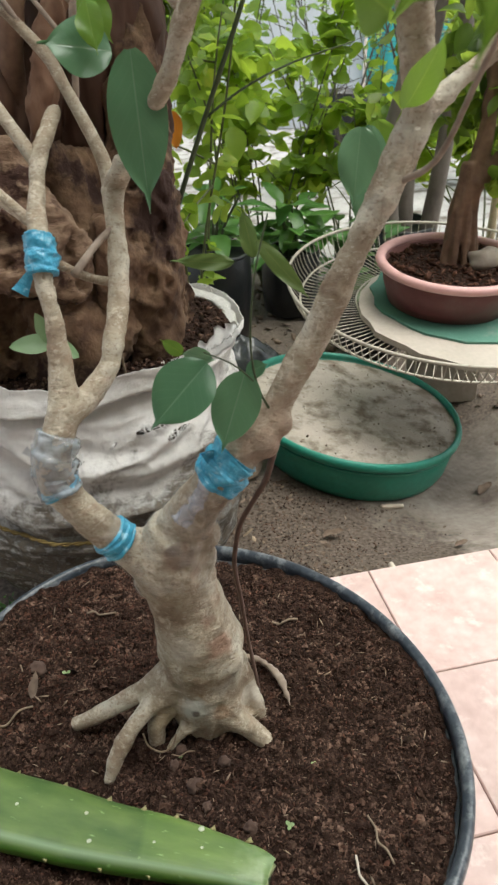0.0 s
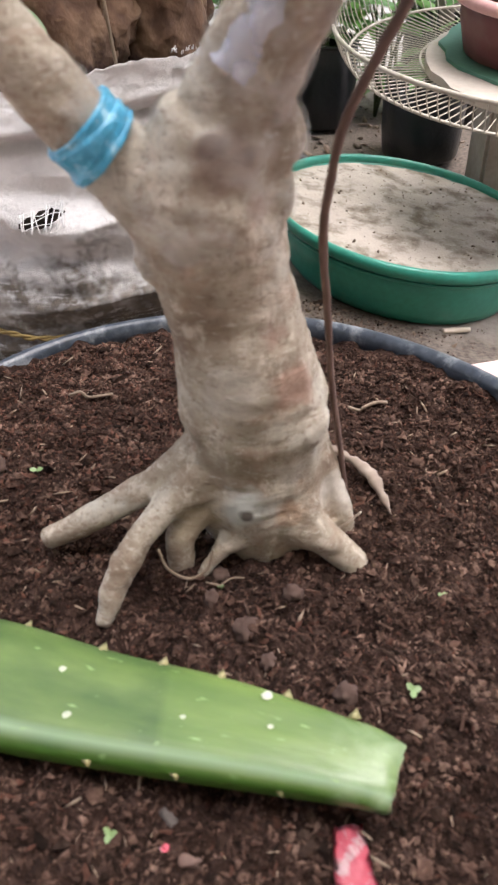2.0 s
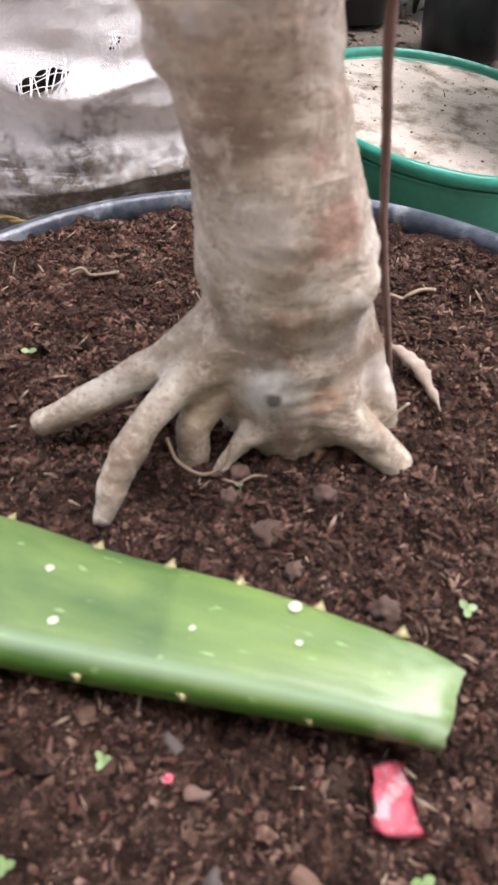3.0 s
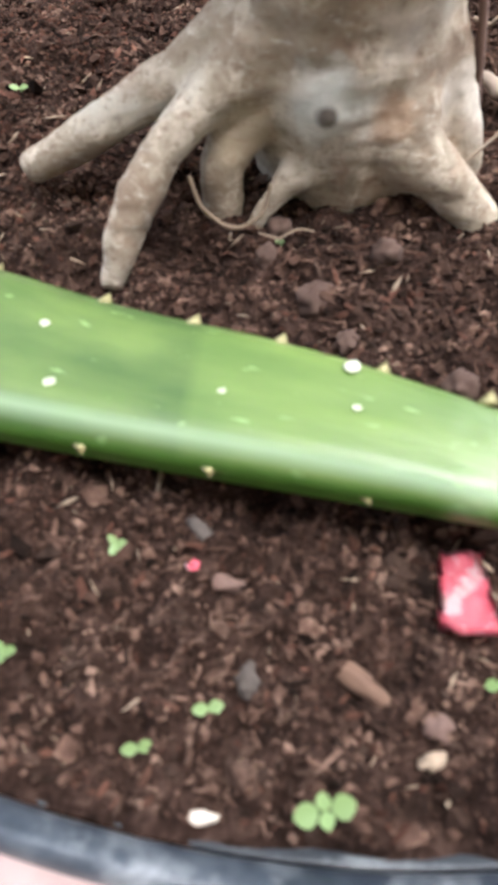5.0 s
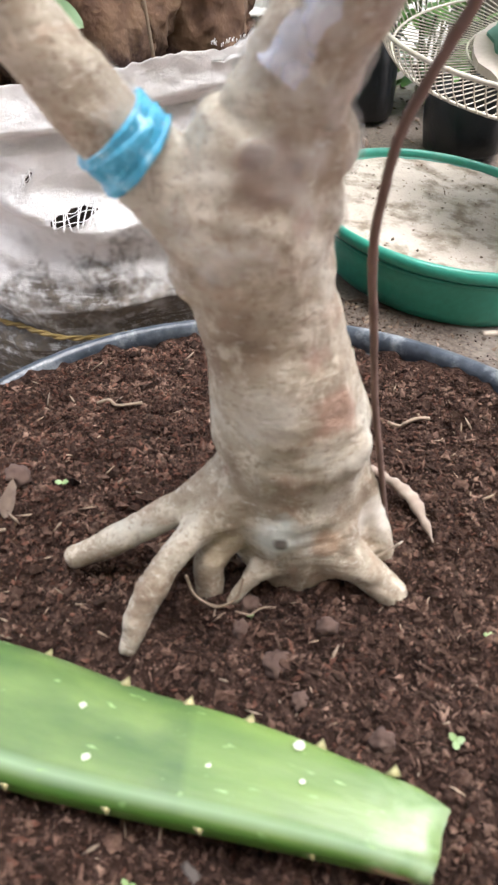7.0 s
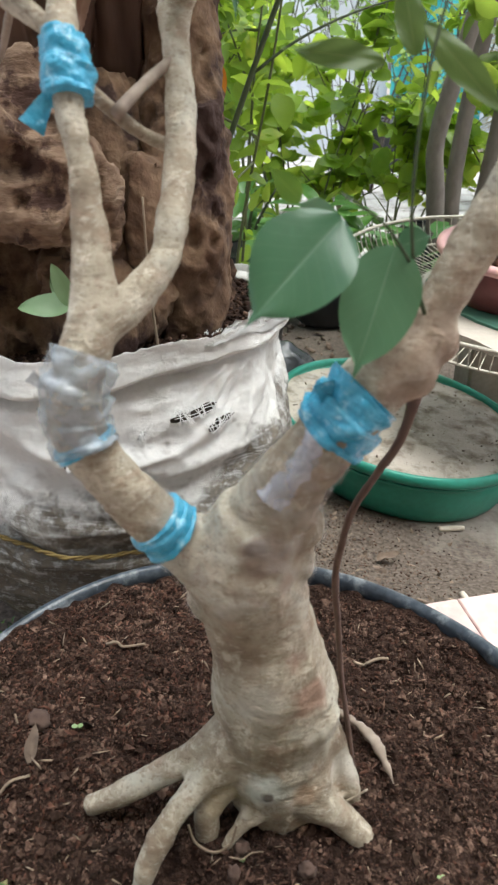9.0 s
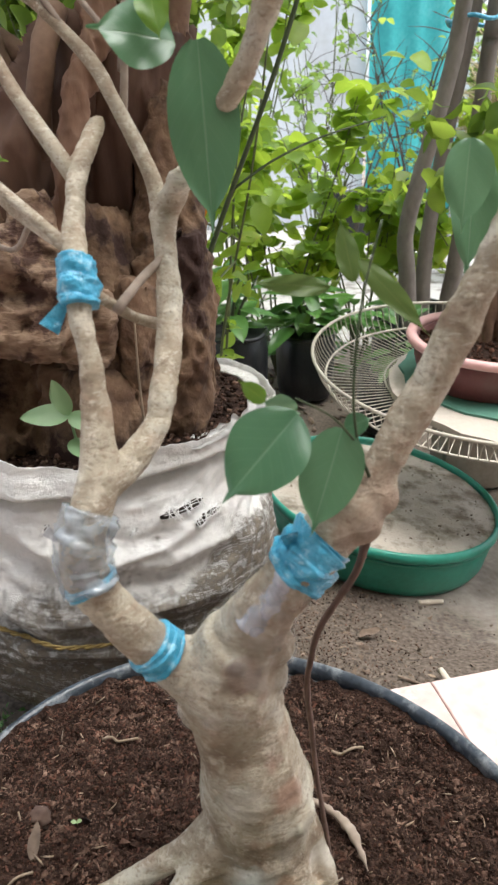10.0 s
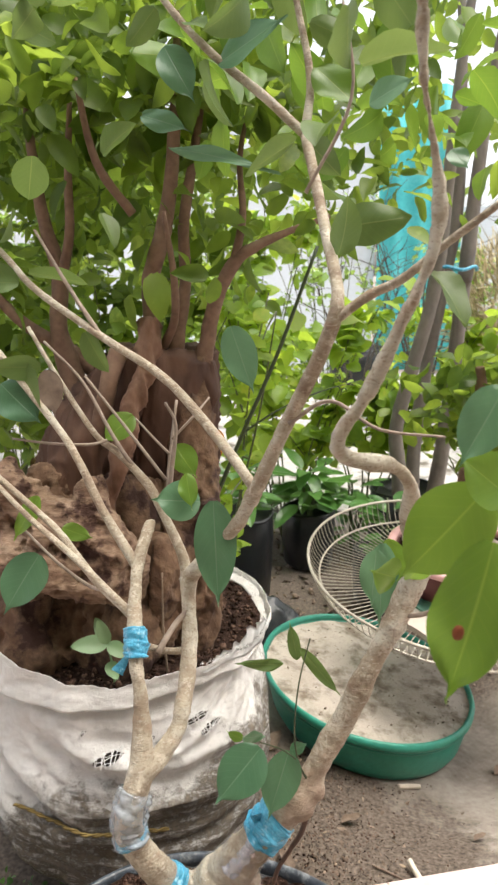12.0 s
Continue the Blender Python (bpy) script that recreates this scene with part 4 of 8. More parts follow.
def pot_place(r, w):
    p = POT_OVAL @ V(r * math.cos(w), r * math.sin(w), 0) * bulge(w)
    return POT_C.x + p.x, POT_C.y + p.y


def soil_height(x, y):
    q = POT_ROUND @ V(x - POT_C.x, y - POT_C.y, 0)
    d = q.length / POT_R / bulge(math.atan2(q.y, q.x))
    mound = 0.006 * math.exp(-((x + 0.02) ** 2 + (y - 0.49) ** 2) / 0.012)
    left = 0.018 * max(0.0, min(1.0, (-x - 0.03) / 0.2))
    return SOIL_Z + mound + left - 0.004 * d ** 6 + 0.006 * noise.noise(V(x * 14, y * 14, 1)) + 0.0090 * noise.noise(V(x * 52, y * 48, 2)) + 0.0036 * noise.noise(V(x * 130, y * 130, 4)) + (0.006 + 0.055 * max(0.0, min(1.0, (x - 0.02) / 0.08)) * max(0.0, min(1.0, (y - 0.42) / 0.1))) * max(0.0, d - 0.8)


def build_pot():
    pot = thing("plant_pot", (POT_C.x, POT_C.y, LEDGE_Z), "wide shallow black plastic plant pot with a worn, dirt-streaked rim", "plant pot")
    h = LEDGE_Z + 0.001
    r = POT_R
    bm = turned(bmesh.new(), [(r - 0.045, h), (r - 0.04, h), (r - 0.028, h + 0.03), (r - 0.003, RIM_Z - 0.02), (r - 0.0045, RIM_Z - 0.019), (r - 0.010, RIM_Z - 0.04), (r - 0.05, h + 0.01), (0.002, h + 0.008)], POT_C, 96, tilt=POT_OVAL)
    part("body", pressed(bm), M_POT, pot)
    prof = [(r - 0.003, RIM_Z - 0.022), (r + 0.004, RIM_Z - 0.026), (r + 0.008, RIM_Z - 0.022), (r + 0.009, RIM_Z - 0.012), (r + 0.008, RIM_Z - 0.004), (r + 0.005, RIM_Z), (r + 0.001, RIM_Z - 0.001), (r - 0.003, RIM_Z - 0.006)]
    part("rim", pressed(turned(bmesh.new(), prof, POT_C, 128, closed=True, tilt=POT_OVAL)), M_RIM, pot, "rolled rim scuffed grey")


build_pot()


def clump(x, y):
    """Crumbly clods of two sizes with dark gaps between them."""
    warp = 0.35 * noise.noise(V(x * 60, y * 60, 8))
    a = noise.voronoi(V(x * 135 + warp, y * 135 - warp, 1.5))[0]
    b = noise.voronoi(V(x * 300 + warp, y * 300, 6.5))[0]
    return 0.0050 * (min(0.5, a[1] - a[0]) - 0.2) * (0.6 + 0.8 * noise.noise(V(x * 30, y * 30, 11))) + 0.0024 * (min(0.5, b[1] - b[0]) - 0.2)


def build_soil():
    bm = bmesh.new()
    rings, seg = [], 620
    for i in range(1, 231):
        rr = (POT_R - 0.003) * i / 230
        ring = []
        for k in range(seg):
            x, y = pot_place(rr, 2 * math.pi * k / seg)
            ring.append(bm.verts.new((x, y, soil_height(x, y) + clump(x, y) * min(1.0, (231 - i) / 12))))
        rings.append(ring)
    mid = bm.verts.new((POT_C.x, POT_C.y, soil_height(POT_C.x, POT_C.y)))
    for k in range(seg):
        bm.faces.new((mid, rings[0][k], rings[0][(k + 1) % seg]))
    for a, b in zip(rings, rings[1:]):
        for k in range(seg):
            bm.faces.new((a[k], b[k], b[(k + 1) % seg], a[(k + 1) % seg]))
    low = [bm.verts.new((v.co.x, v.co.y, SOIL_Z - 0.03)) for v in rings[-1]]
    for k in range(seg):
        bm.faces.new((rings[-1][k], low[k], low[(k + 1) % seg], rings[-1][(k + 1) % seg]))
    bm.faces.new(low[::-1])
    return solo("potting_soil", bm, M_SOIL, "dark brown crumbly potting soil filling the black pot", "soil", kind="stuff")


build_soil()


def chip(size, flat=0.5, long=1.0):
    """An irregular rounded crumb."""
    v = [(0, 0, 0.5 * flat * size * rng.uniform(0.7, 1.2)), (0, 0, -0.5 * flat * size)]
    for k in range(5):
        w = 2 * math.pi * (k + rng.uniform(-0.25, 0.25)) / 5
        q = 0.5 * rng.uniform(0.55, 1.15) * size
        v.append((q * math.cos(w) * long, q * math.sin(w), rng.uniform(-0.25, 0.25) * flat * size))
    f = [(0, 2 + k, 2 + (k + 1) % 5) for k in range(5)] + [(1, 2 + (k + 1) % 5, 2 + k) for k in range(5)]
    return v, f


def crumbs(name, count, inside, material, sizes, label, long=1.0, flat=0.6, lift=0.2, height=None, smooth=True):
    shapes = [chip(1, flat, long) for _ in range(24)]
    verts, faces = [], []
    made = 0
    while made < count:
        x, y = inside()
        s = rng.uniform(*sizes) * (0.5 + rng.random() ** 3 * 1.3)
        turn = Euler((rng.gauss(0, 0.5), rng.gauss(0, 0.5), rng.random() * 6.3)).to_matrix()
        c = V(x, y, height(x, y) + s * lift)
        v, f = shapes[made % 24]
        n0 = len(verts)
        verts.extend((c + turn @ Vector(p) * s)[:] for p in v)
        faces.extend(tuple(n0 + a for a in q) for q in f)
        made += 1
    me = from_arrays(name, verts, faces, material, smooth)
    return tagged(new(name, me), label, "soil", kind="stuff")


def in_pot():
    return pot_place((POT_R - 0.009) * rng.random() ** 0.5, rng.random() * 2 * math.pi)


def in_pot_back():
    while True:
        x, y = in_pot()
        if rng.random() < (0.95 if (x < -0.03 and y > 0.45) else 0.15 + 0.2 * (y > 0.5)):
            return x, y


crumbs("soil_crumbs", 34000, in_pot, M_CRUMB, (0.0012, 0.0034), "loose dark brown soil crumbs on the pot soil", smooth=False, flat=0.8, long=1.3, lift=0.3, height=soil_height)
crumbs("soil_clods", 2600, in_pot, M_CRUMB, (0.0035, 0.0075), "larger dark clods of soil in the pot", smooth=False, long=1.25, height=soil_height, flat=0.7, lift=0.05)
crumbs("soil_flakes", 15000, in_pot, M_CRUMB, (0.0008, 0.0017), "dark fibrous shreds in the pot soil", smooth=False, long=5.0, flat=0.8, height=soil_height, lift=0.5)
crumbs("coir_chips", 13000, in_pot_back, M_COIR, (0.0012, 0.0028), "reddish brown coir chips strewn on the pot soil", smooth=False, long=2.4, flat=0.5, height=soil_height)
crumbs("dry_fibres", 700, in_pot, M_FIBRE, (0.0008, 0.0016), "short straw-coloured fibres on the pot soil", long=7.0, flat=0.7, height=soil_height, lift=0.9)

ficus = thing("ficus_tree", (-0.01, 0.49, SOIL_Z), "young ficus tree with a thick tan trunk and blue tape wraps", "tree")

# trunk, arms and surface roots melted into one skin; rows of x, y, z, radius
TRUNK = [
    [(-0.004, 0.500, 0.29, 0.042), (-0.006, 0.500, 0.325, 0.044), (-0.009, 0.498, 0.355, 0.0445), (-0.010, 0.497, 0.382, 0.0430), (-0.010, 0.495, 0.412, 0.0425), (-0.013, 0.492, 0.44, 0.0380), (-0.018, 0.491, 0.475, 0.0338), (-0.022, 0.489, 0.505, 0.0338), (-0.025, 0.486, 0.53, 0.0345), (-0.014, 0.484, 0.565, 0.027)],
    [(-0.03, 0.49, 0.383, 0.0224), (-0.06, 0.48, 0.367, 0.0126), (-0.09, 0.472, 0.352, 0.0092), (-0.118, 0.466, 0.338, 0.0078), (-0.143, 0.463, 0.326, 0.0063)],
    [(-0.03, 0.482, 0.372, 0.0205), (-0.056, 0.464, 0.362, 0.0112), (-0.074, 0.447, 0.351, 0.0085), (-0.090, 0.430, 0.330, 0.0074), (-0.101, 0.413, 0.306, 0.0056)],
    [(-0.042, 0.476, 0.352, 0.014), (-0.056, 0.459, 0.333, 0.0085), (-0.058, 0.453, 0.300, 0.0080)],
    [(-0.018, 0.466, 0.334, 0.009), (-0.035, 0.453, 0.321, 0.0042), (-0.048, 0.445, 0.304, 0.0032)],
    [(0.000, 0.482, 0.345, 0.026), (0.020, 0.471, 0.330, 0.0160), (0.036, 0.466, 0.317, 0.0115), (0.049, 0.462, 0.305, 0.0102), (0.053, 0.461, 0.300, 0.0100)],
    [(0.018, 0.505, 0.372, 0.020), (0.035, 0.497, 0.345, 0.0105), (0.043, 0.490, 0.322, 0.0092), (0.046, 0.486, 0.300, 0.008)],
    [(-0.030, 0.487, 0.520, 0.028), (-0.052, 0.482, 0.540, 0.0205), (-0.068, 0.477, 0.557, 0.0160), (-0.084, 0.472, 0.582, 0.0146), (-0.098, 0.470, 0.604, 0.0136), (-0.107, 0.472, 0.623, 0.0140), (-0.107, 0.475, 0.641, 0.0142), (-0.101, 0.482, 0.660, 0.0130), (-0.098, 0.495, 0.675, 0.0125)],
    [(-0.018, 0.488, 0.545, 0.029), (-0.003, 0.484, 0.582, 0.0205), (0.016, 0.480, 0.613, 0.0168), (0.030, 0.480, 0.631, 0.0160), (0.048, 0.487, 0.649, 0.0175), (0.061, 0.493, 0.661, 0.0150), (0.074, 0.500, 0.680, 0.0126), (0.100, 0.510, 0.727, 0.0120), (0.118, 0.515, 0.767, 0.0120), (0.135, 0.520, 0.801, 0.0111), (0.149, 0.525, 0.829, 0.0118), (0.164, 0.530, 0.861, 0.0132), (0.170, 0.530, 0.875, 0.011)],
    [(0.168, 0.530, 0.872, 0.0115), (0.163, 0.525, 0.902, 0.0108), (0.156, 0.515, 0.935, 0.0098), (0.147, 0.480, 0.975, 0.0068), (0.127, 0.452, 1.000, 0.0060), (0.103, 0.438, 1.007, 0.0057), (0.084, 0.432, 1.016, 0.0052), (0.083, 0.428, 1.032, 0.0054), (0.098, 0.425, 1.056, 0.0056), (0.112, 0.420, 1.087, 0.0054), (0.122, 0.415, 1.113, 0.0049), (0.138, 0.410, 1.155, 0.0044), (0.143, 0.412, 1.19, 0.0041), (0.135, 0.408, 1.232, 0.0037), (0.126, 0.405, 1.275, 0.0032), (0.122, 0.400, 1.36, 0.0030)],
    [(0.170, 0.530, 0.872, 0.0095), (0.194, 0.540, 0.892, 0.0076), (0.222, 0.552, 0.913, 0.0070), (0.262, 0.565, 0.960, 0.0055), (0.300, 0.580, 1.03, 0.004)],
    [(-0.098, 0.493, 0.673, 0.0122), (-0.099, 0.508, 0.701, 0.0094), (-0.101, 0.522, 0.736, 0.0085), (-0.107, 0.535, 0.766, 0.0080), (-0.111, 0.552, 0.795, 0.0082), (-0.115, 0.578, 0.818, 0.0085), (-0.117, 0.606, 0.842, 0.0090), (-0.113, 0.640, 0.866, 0.0078), (-0.110, 0.652, 0.876, 0.0068)],
    [(-0.096, 0.496, 0.671, 0.0118), (-0.082, 0.512, 0.678, 0.0088), (-0.067, 0.532, 0.693, 0.0087), (-0.063, 0.548, 0.713, 0.0085), (-0.061, 0.572, 0.733, 0.0083), (-0.061, 0.598, 0.768, 0.0080), (-0.065, 0.622, 0.800, 0.0082), (-0.068, 0.636, 0.815, 0.0098)],
    [(-0.068, 0.636, 0.813, 0.0095), (-0.050, 0.624, 0.838, 0.0084), (-0.028, 0.608, 0.868, 0.0064), (-0.006, 0.594, 0.898, 0.0068), (0.010, 0.582, 0.931, 0.0080), (0.016, 0.578, 0.943, 0.0070)],
]


def build_ficus_wood():
    bm = bmesh.new()
    for k, rows in enumerate(TRUNK):
        tube(bm, rows, 14, 6, 0.05, 45, k)
    # burls and old pruning knots
    for x, y, z, r in ((-0.013, 0.464, 0.356, 0.0125), (0.010, 0.478, 0.346, 0.022), (-0.018, 0.476, 0.338, 0.018), (0.014, 0.480, 0.405, 0.020), (-0.046, 0.484, 0.505, 0.016), (0.000, 0.485, 0.533, 0.0165), (0.003, 0.485, 0.556, 0.0175), (-0.052, 0.618, 0.838, 0.009), (0.057, 0.486, 0.652, 0.0175), (0.069, 0.492, 0.664, 0.0150), (0.147, 0.522, 0.823, 0.012)):
        g = bmesh.ops.create_icosphere(bm, subdivisions=2, radius=r)
        bmesh.ops.translate(bm, vec=(x, y, z), verts=g["verts"])
    skin = fuse(bm, 0.0024, 4, ((0.0030, 22, 0.9, 0), (0.0011, 48, 2.4, 0), (0.0007, 60, 4.0, 1)))
    # clear film bound over the fork: the skin's own faces, lifted off and crumpled
    film, made = bmesh.new(), {}
    for f in skin.faces:
        c = f.calc_center_median()
        if not (0.508 + 0.25 * (c.x + 0.02) < c.z < 0.612 and -0.075 < c.x < 0.03 and c.z + 0.35 * abs(c.x + 0.02) < 0.625):
            continue
        quad = []
        for v in f.verts:
            if v.index not in made:
                q = v.co
                fold = abs(noise.noise(V(q.x * 60 + q.z * 75, q.y * 40, q.z * 25 - q.x * 30))) ** 0.6
                made[v.index] = film.verts.new(q + v.normal * (0.0010 + 0.0022 * (0.7 - fold)))
            quad.append(made[v.index])
        film.faces.new(quad)
    part("grafting_film", film, M_CLEAR, ficus, "crumpled clear film bound over the fork")
    return part("trunk", skin, M_BARK, ficus, "wrinkled tan bark with pale and rusty patches")


build_ficus_wood()

# thinner branches: rows of x, y, z, radius
BRANCHES = [
    [(-0.068, 0.634, 0.815, 0.0071), (-0.075, 0.642, 0.843, 0.0057), (-0.098, 0.652, 0.890, 0.0050), (-0.113, 0.662, 0.915, 0.0050), (-0.149, 0.672, 0.951, 0.0043), (-0.176, 0.682, 0.969, 0.0035), (-0.217, 0.70, 1.024, 0.0030), (-0.26, 0.72, 1.09, 0.0023)],
    [(-0.117, 0.606, 0.838, 0.0061), (-0.160, 0.632, 0.897, 0.0050), (-0.187, 0.652, 0.942, 0.0047), (-0.215, 0.672, 0.977, 0.0043), (-0.290, 0.705, 1.060, 0.0039), (-0.36, 0.74, 1.14, 0.0030)],
    [(-0.113, 0.570, 0.798, 0.0054), (-0.158, 0.597, 0.823, 0.0047), (-0.187, 0.612, 0.851, 0.0043), (-0.217, 0.632, 0.876, 0.0040), (-0.30, 0.67, 0.93, 0.0031)],
    [(-0.113, 0.572, 0.795, 0.0043), (-0.182, 0.600, 0.850, 0.0037), (-0.256, 0.640, 0.893, 0.0030), (-0.33, 0.68, 0.95, 0.0022)],
    [(0.000, 0.589, 0.912, 0.0060), (0.012, 0.580, 0.935, 0.0076), (0.040, 0.572, 1.000, 0.0075), (0.068, 0.548, 1.064, 0.0073), (0.084, 0.528, 1.110, 0.0068), (0.087, 0.550, 1.138, 0.0057), (0.079, 0.605, 1.188, 0.0056), (0.068, 0.655, 1.250, 0.0054), (0.061, 0.682, 1.285, 0.0052)],
    [(0.061, 0.682, 1.285, 0.0050), (0.066, 0.705, 1.345, 0.0042), (0.052, 0.725, 1.42, 0.0035), (0.03, 0.74, 1.52, 0.0026)],
    [(0.061, 0.682, 1.285, 0.0049), (0.020, 0.685, 1.322, 0.0048), (-0.032, 0.705, 1.366, 0.0043), (-0.080, 0.725, 1.418, 0.0037), (-0.14, 0.75, 1.5, 0.0026)],
    [(0.013, 0.580, 0.938, 0.0057), (-0.032, 0.625, 0.984, 0.0054), (-0.092, 0.674, 1.036, 0.0052), (-0.166, 0.705, 1.078, 0.0047), (-0.252, 0.735, 1.132, 0.0042), (-0.297, 0.755, 1.175, 0.0037), (-0.36, 0.78, 1.23, 0.0026)],
    [(0.084, 0.528, 1.108, 0.0045), (0.112, 0.522, 1.129, 0.0042), (0.137, 0.512, 1.142, 0.0038), (0.167, 0.492, 1.169, 0.0033), (0.194, 0.472, 1.192, 0.0028), (0.25, 0.45, 1.24, 0.0021)],
    [(-0.104, 0.552, 0.778, 0.0038), (-0.085, 0.580, 0.755, 0.0037), (-0.066, 0.602, 0.742, 0.0042)],
    [(-0.090, 0.560, 0.764, 0.0037), (-0.078, 0.590, 0.778, 0.0031), (-0.063, 0.610, 0.790, 0.0031)],
    [(-0.092, 0.655, 0.880, 0.0028), (-0.085, 0.66, 0.94, 0.0026), (-0.080, 0.665, 0.985, 0.0019), (-0.092, 0.67, 1.01, 0.0014)],
    [(-0.166, 0.705, 1.075, 0.0030), (-0.205, 0.72, 1.13, 0.0024), (-0.25, 0.74, 1.20, 0.0017)],
    [(-0.11, 0.665, 0.905, 0.0026), (-0.15, 0.67, 0.965, 0.0023), (-0.19, 0.69, 1.03, 0.0017), (-0.235, 0.70, 1.075, 0.0014)],
    [(0.150, 0.525, 0.83, 0.0026), (0.175, 0.50, 0.85, 0.0021), (0.185, 0.46, 0.90, 0.0017), (0.19, 0.42, 0.94, 0.0014)],
    [(0.066, 0.49, 0.672, 0.0023), (0.056, 0.483, 0.70, 0.0017), (0.052, 0.482, 0.735, 0.0016), (0.056, 0.49, 0.78, 0.0014), (0.066, 0.50, 0.82, 0.0012)],
    [(0.056, 0.484, 0.70, 0.0014), (0.040, 0.472, 0.722, 0.0012), (0.020, 0.462, 0.737, 0.0010)],
    [(0.045, 0.56, 1.01, 0.0023), (0.085, 0.57, 1.03, 0.0019), (0.13, 0.56, 1.005, 0.0016), (0.19, 0.55, 1.0, 0.0012)],
    [(-0.190, 0.70, 1.035, 0.0014), (-0.145, 0.68, 0.985, 0.0018), (-0.093, 0.66, 0.923, 0.0021)],
    [(-0.084, 0.70, 1.007, 0.0015), (-0.089, 0.68, 0.955, 0.0020), (-0.092, 0.66, 0.907, 0.0023)],
    [(-0.046, 0.70, 1.010, 0.0012), (-0.060, 0.68, 0.994, 0.0015), (-0.086, 0.672, 0.967, 0.0017)],
    [(-0.133, 0.70, 0.985, 0.0012), (-0.110, 0.68, 0.968, 0.0014), (-0.089, 0.67, 0.950, 0.0017)],
    [(-0.283, 0.70, 0.960, 0.0013), (-0.235, 0.69, 0.957, 0.0016), (-0.180, 0.665, 0.962, 0.0018), (-0.160, 0.67, 0.966, 0.0018)],
    [(-0.279, 0.70, 0.844, 0.0015), (-0.235, 0.68, 0.812, 0.0019), (-0.190, 0.66, 0.790, 0.0021), (-0.150, 0.60, 0.815, 0.0024)],
    [(0.06, 0.60, 1.22, 0.0019), (0.10, 0.60, 1.30, 0.0016), (0.09, 0.60, 1.38, 0.0012)],
]
for rows in BRANCHES:
    green = rows[0][3] < 0.0024 and rows[0][2] < 0.75
    part("branch", tube(bmesh.new(), [(x, y, z, r * (0.5 if green else 1)) for x, y, z, r in rows], 10, 6, 0.10, 70, rng.random() * 9), M_CANE if green else M_BARK if max(q[3] for q in rows) > 0.0037 else M_TWIG, ficus, "thin green-brown shoot" if green else "")

# hanging cord root beside the trunk and thin feeding roots
part("aerial_root", tube(bmesh.new(), [(0.070, 0.494, 0.657, 0.0056), (0.068, 0.497, 0.640, 0.0040), (0.065, 0.500, 0.625, 0.0033), (0.060, 0.500, 0.603, 0.0027), (0.047, 0.500, 0.578, 0.0025), (0.036, 0.500, 0.555, 0.0024), (0.031, 0.500, 0.530, 0.0023), (0.0285, 0.502, 0.503, 0.0022), (0.032, 0.506, 0.462, 0.0021), (0.036, 0.507, 0.414, 0.0019), (0.041, 0.501, 0.378, 0.0018), (0.048, 0.495, 0.325, 0.0017), (0.050, 0.494, 0.300, 0.0015)], 8, 6, 0.25, 140), M_ROOT, ficus, "thin reddish brown hanging root")
part("root", tube(bmesh.new(), [(0.018, 0.545, 0.334, 0.0040), (0.044, 0.551, 0.320, 0.0030), (0.058, 0.540, 0.318, 0.0032), (0.068, 0.528, 0.316, 0.0044), (0.075, 0.512, 0.312, 0.0026), (0.079, 0.498, 0.309, 0.0008)], 9, 8, 0.7, 160), M_TWIG, ficus, "dry brown split root end")
part("root_thread", tube(bmesh.new(), [(-0.068, 0.445, 0.337, 0.0010), (-0.063, 0.440, 0.325, 0.0010), (-0.051, 0.439, 0.3165, 0.0010), (-0.040, 0.443, 0.320, 0.0009), (-0.036, 0.449, 0.330, 0.0008)], 6, 6), M_FIBRE, ficus, "pale thin loop of root")
part("root_thread", tube(bmesh.new(), [(0.036, 0.480, 0.310, 0.0009), (0.046, 0.476, 0.324, 0.0008), (0.055, 0.474, 0.337, 0.0006)], 6, 4), M_PALE, ficus, "pale thin straight root")


def wrap(rows, material, label, turns=3.0, band=0.010, spread=0.0015, seed=0, name="tape"):
    """A strip of thin plastic wound over a stem: rows of x, y, z, radius."""
    bm = bmesh.new()
    line = spline(rows, 16)
    seg = 40
    rings, side = [], None
    for i, r in enumerate(line):
        a, b = line[max(0, i - 1)], line[min(len(line) - 1, i + 1)]
        ahead = (Vector(b[:3]) - Vector(a[:3])).normalized()
        side = (ahead.orthogonal() if side is None else side - ahead * side.dot(ahead)).normalized()
        up = ahead.cross(side)
        ring = []
        for k in range(seg):
            w = 2 * math.pi * k / seg
            d = side * math.cos(w) + up * math.sin(w)
            step = (i / len(line) * turns + k / seg) % 1.0
            rad = r[3] + 0.0009 + spread * (0.4 + step) + spread * 1.3 * max(-0.3, noise.noise((Vector(r[:3]) + d * r[3]) * 120 + V(seed, 0, 0))) + spread * 0.9 * (0.3 - abs(noise.noise((Vector(r[:3]) + d * r[3]) * 260 + V(0, seed, 0))))
            ring.append(bm.verts.new(Vector(r[:3]) + d * rad))
        rings.append(ring)
    for a, b in zip(rings, rings[1:]):
        for k in range(seg):
            bm.faces.new((a[k], a[(k + 1) % seg], b[(k + 1) % seg], b[k]))
    bm.faces.new(rings[0][::-1])
    bm.faces.new(rings[-1])
    return part(name, bm, material, ficus, label)


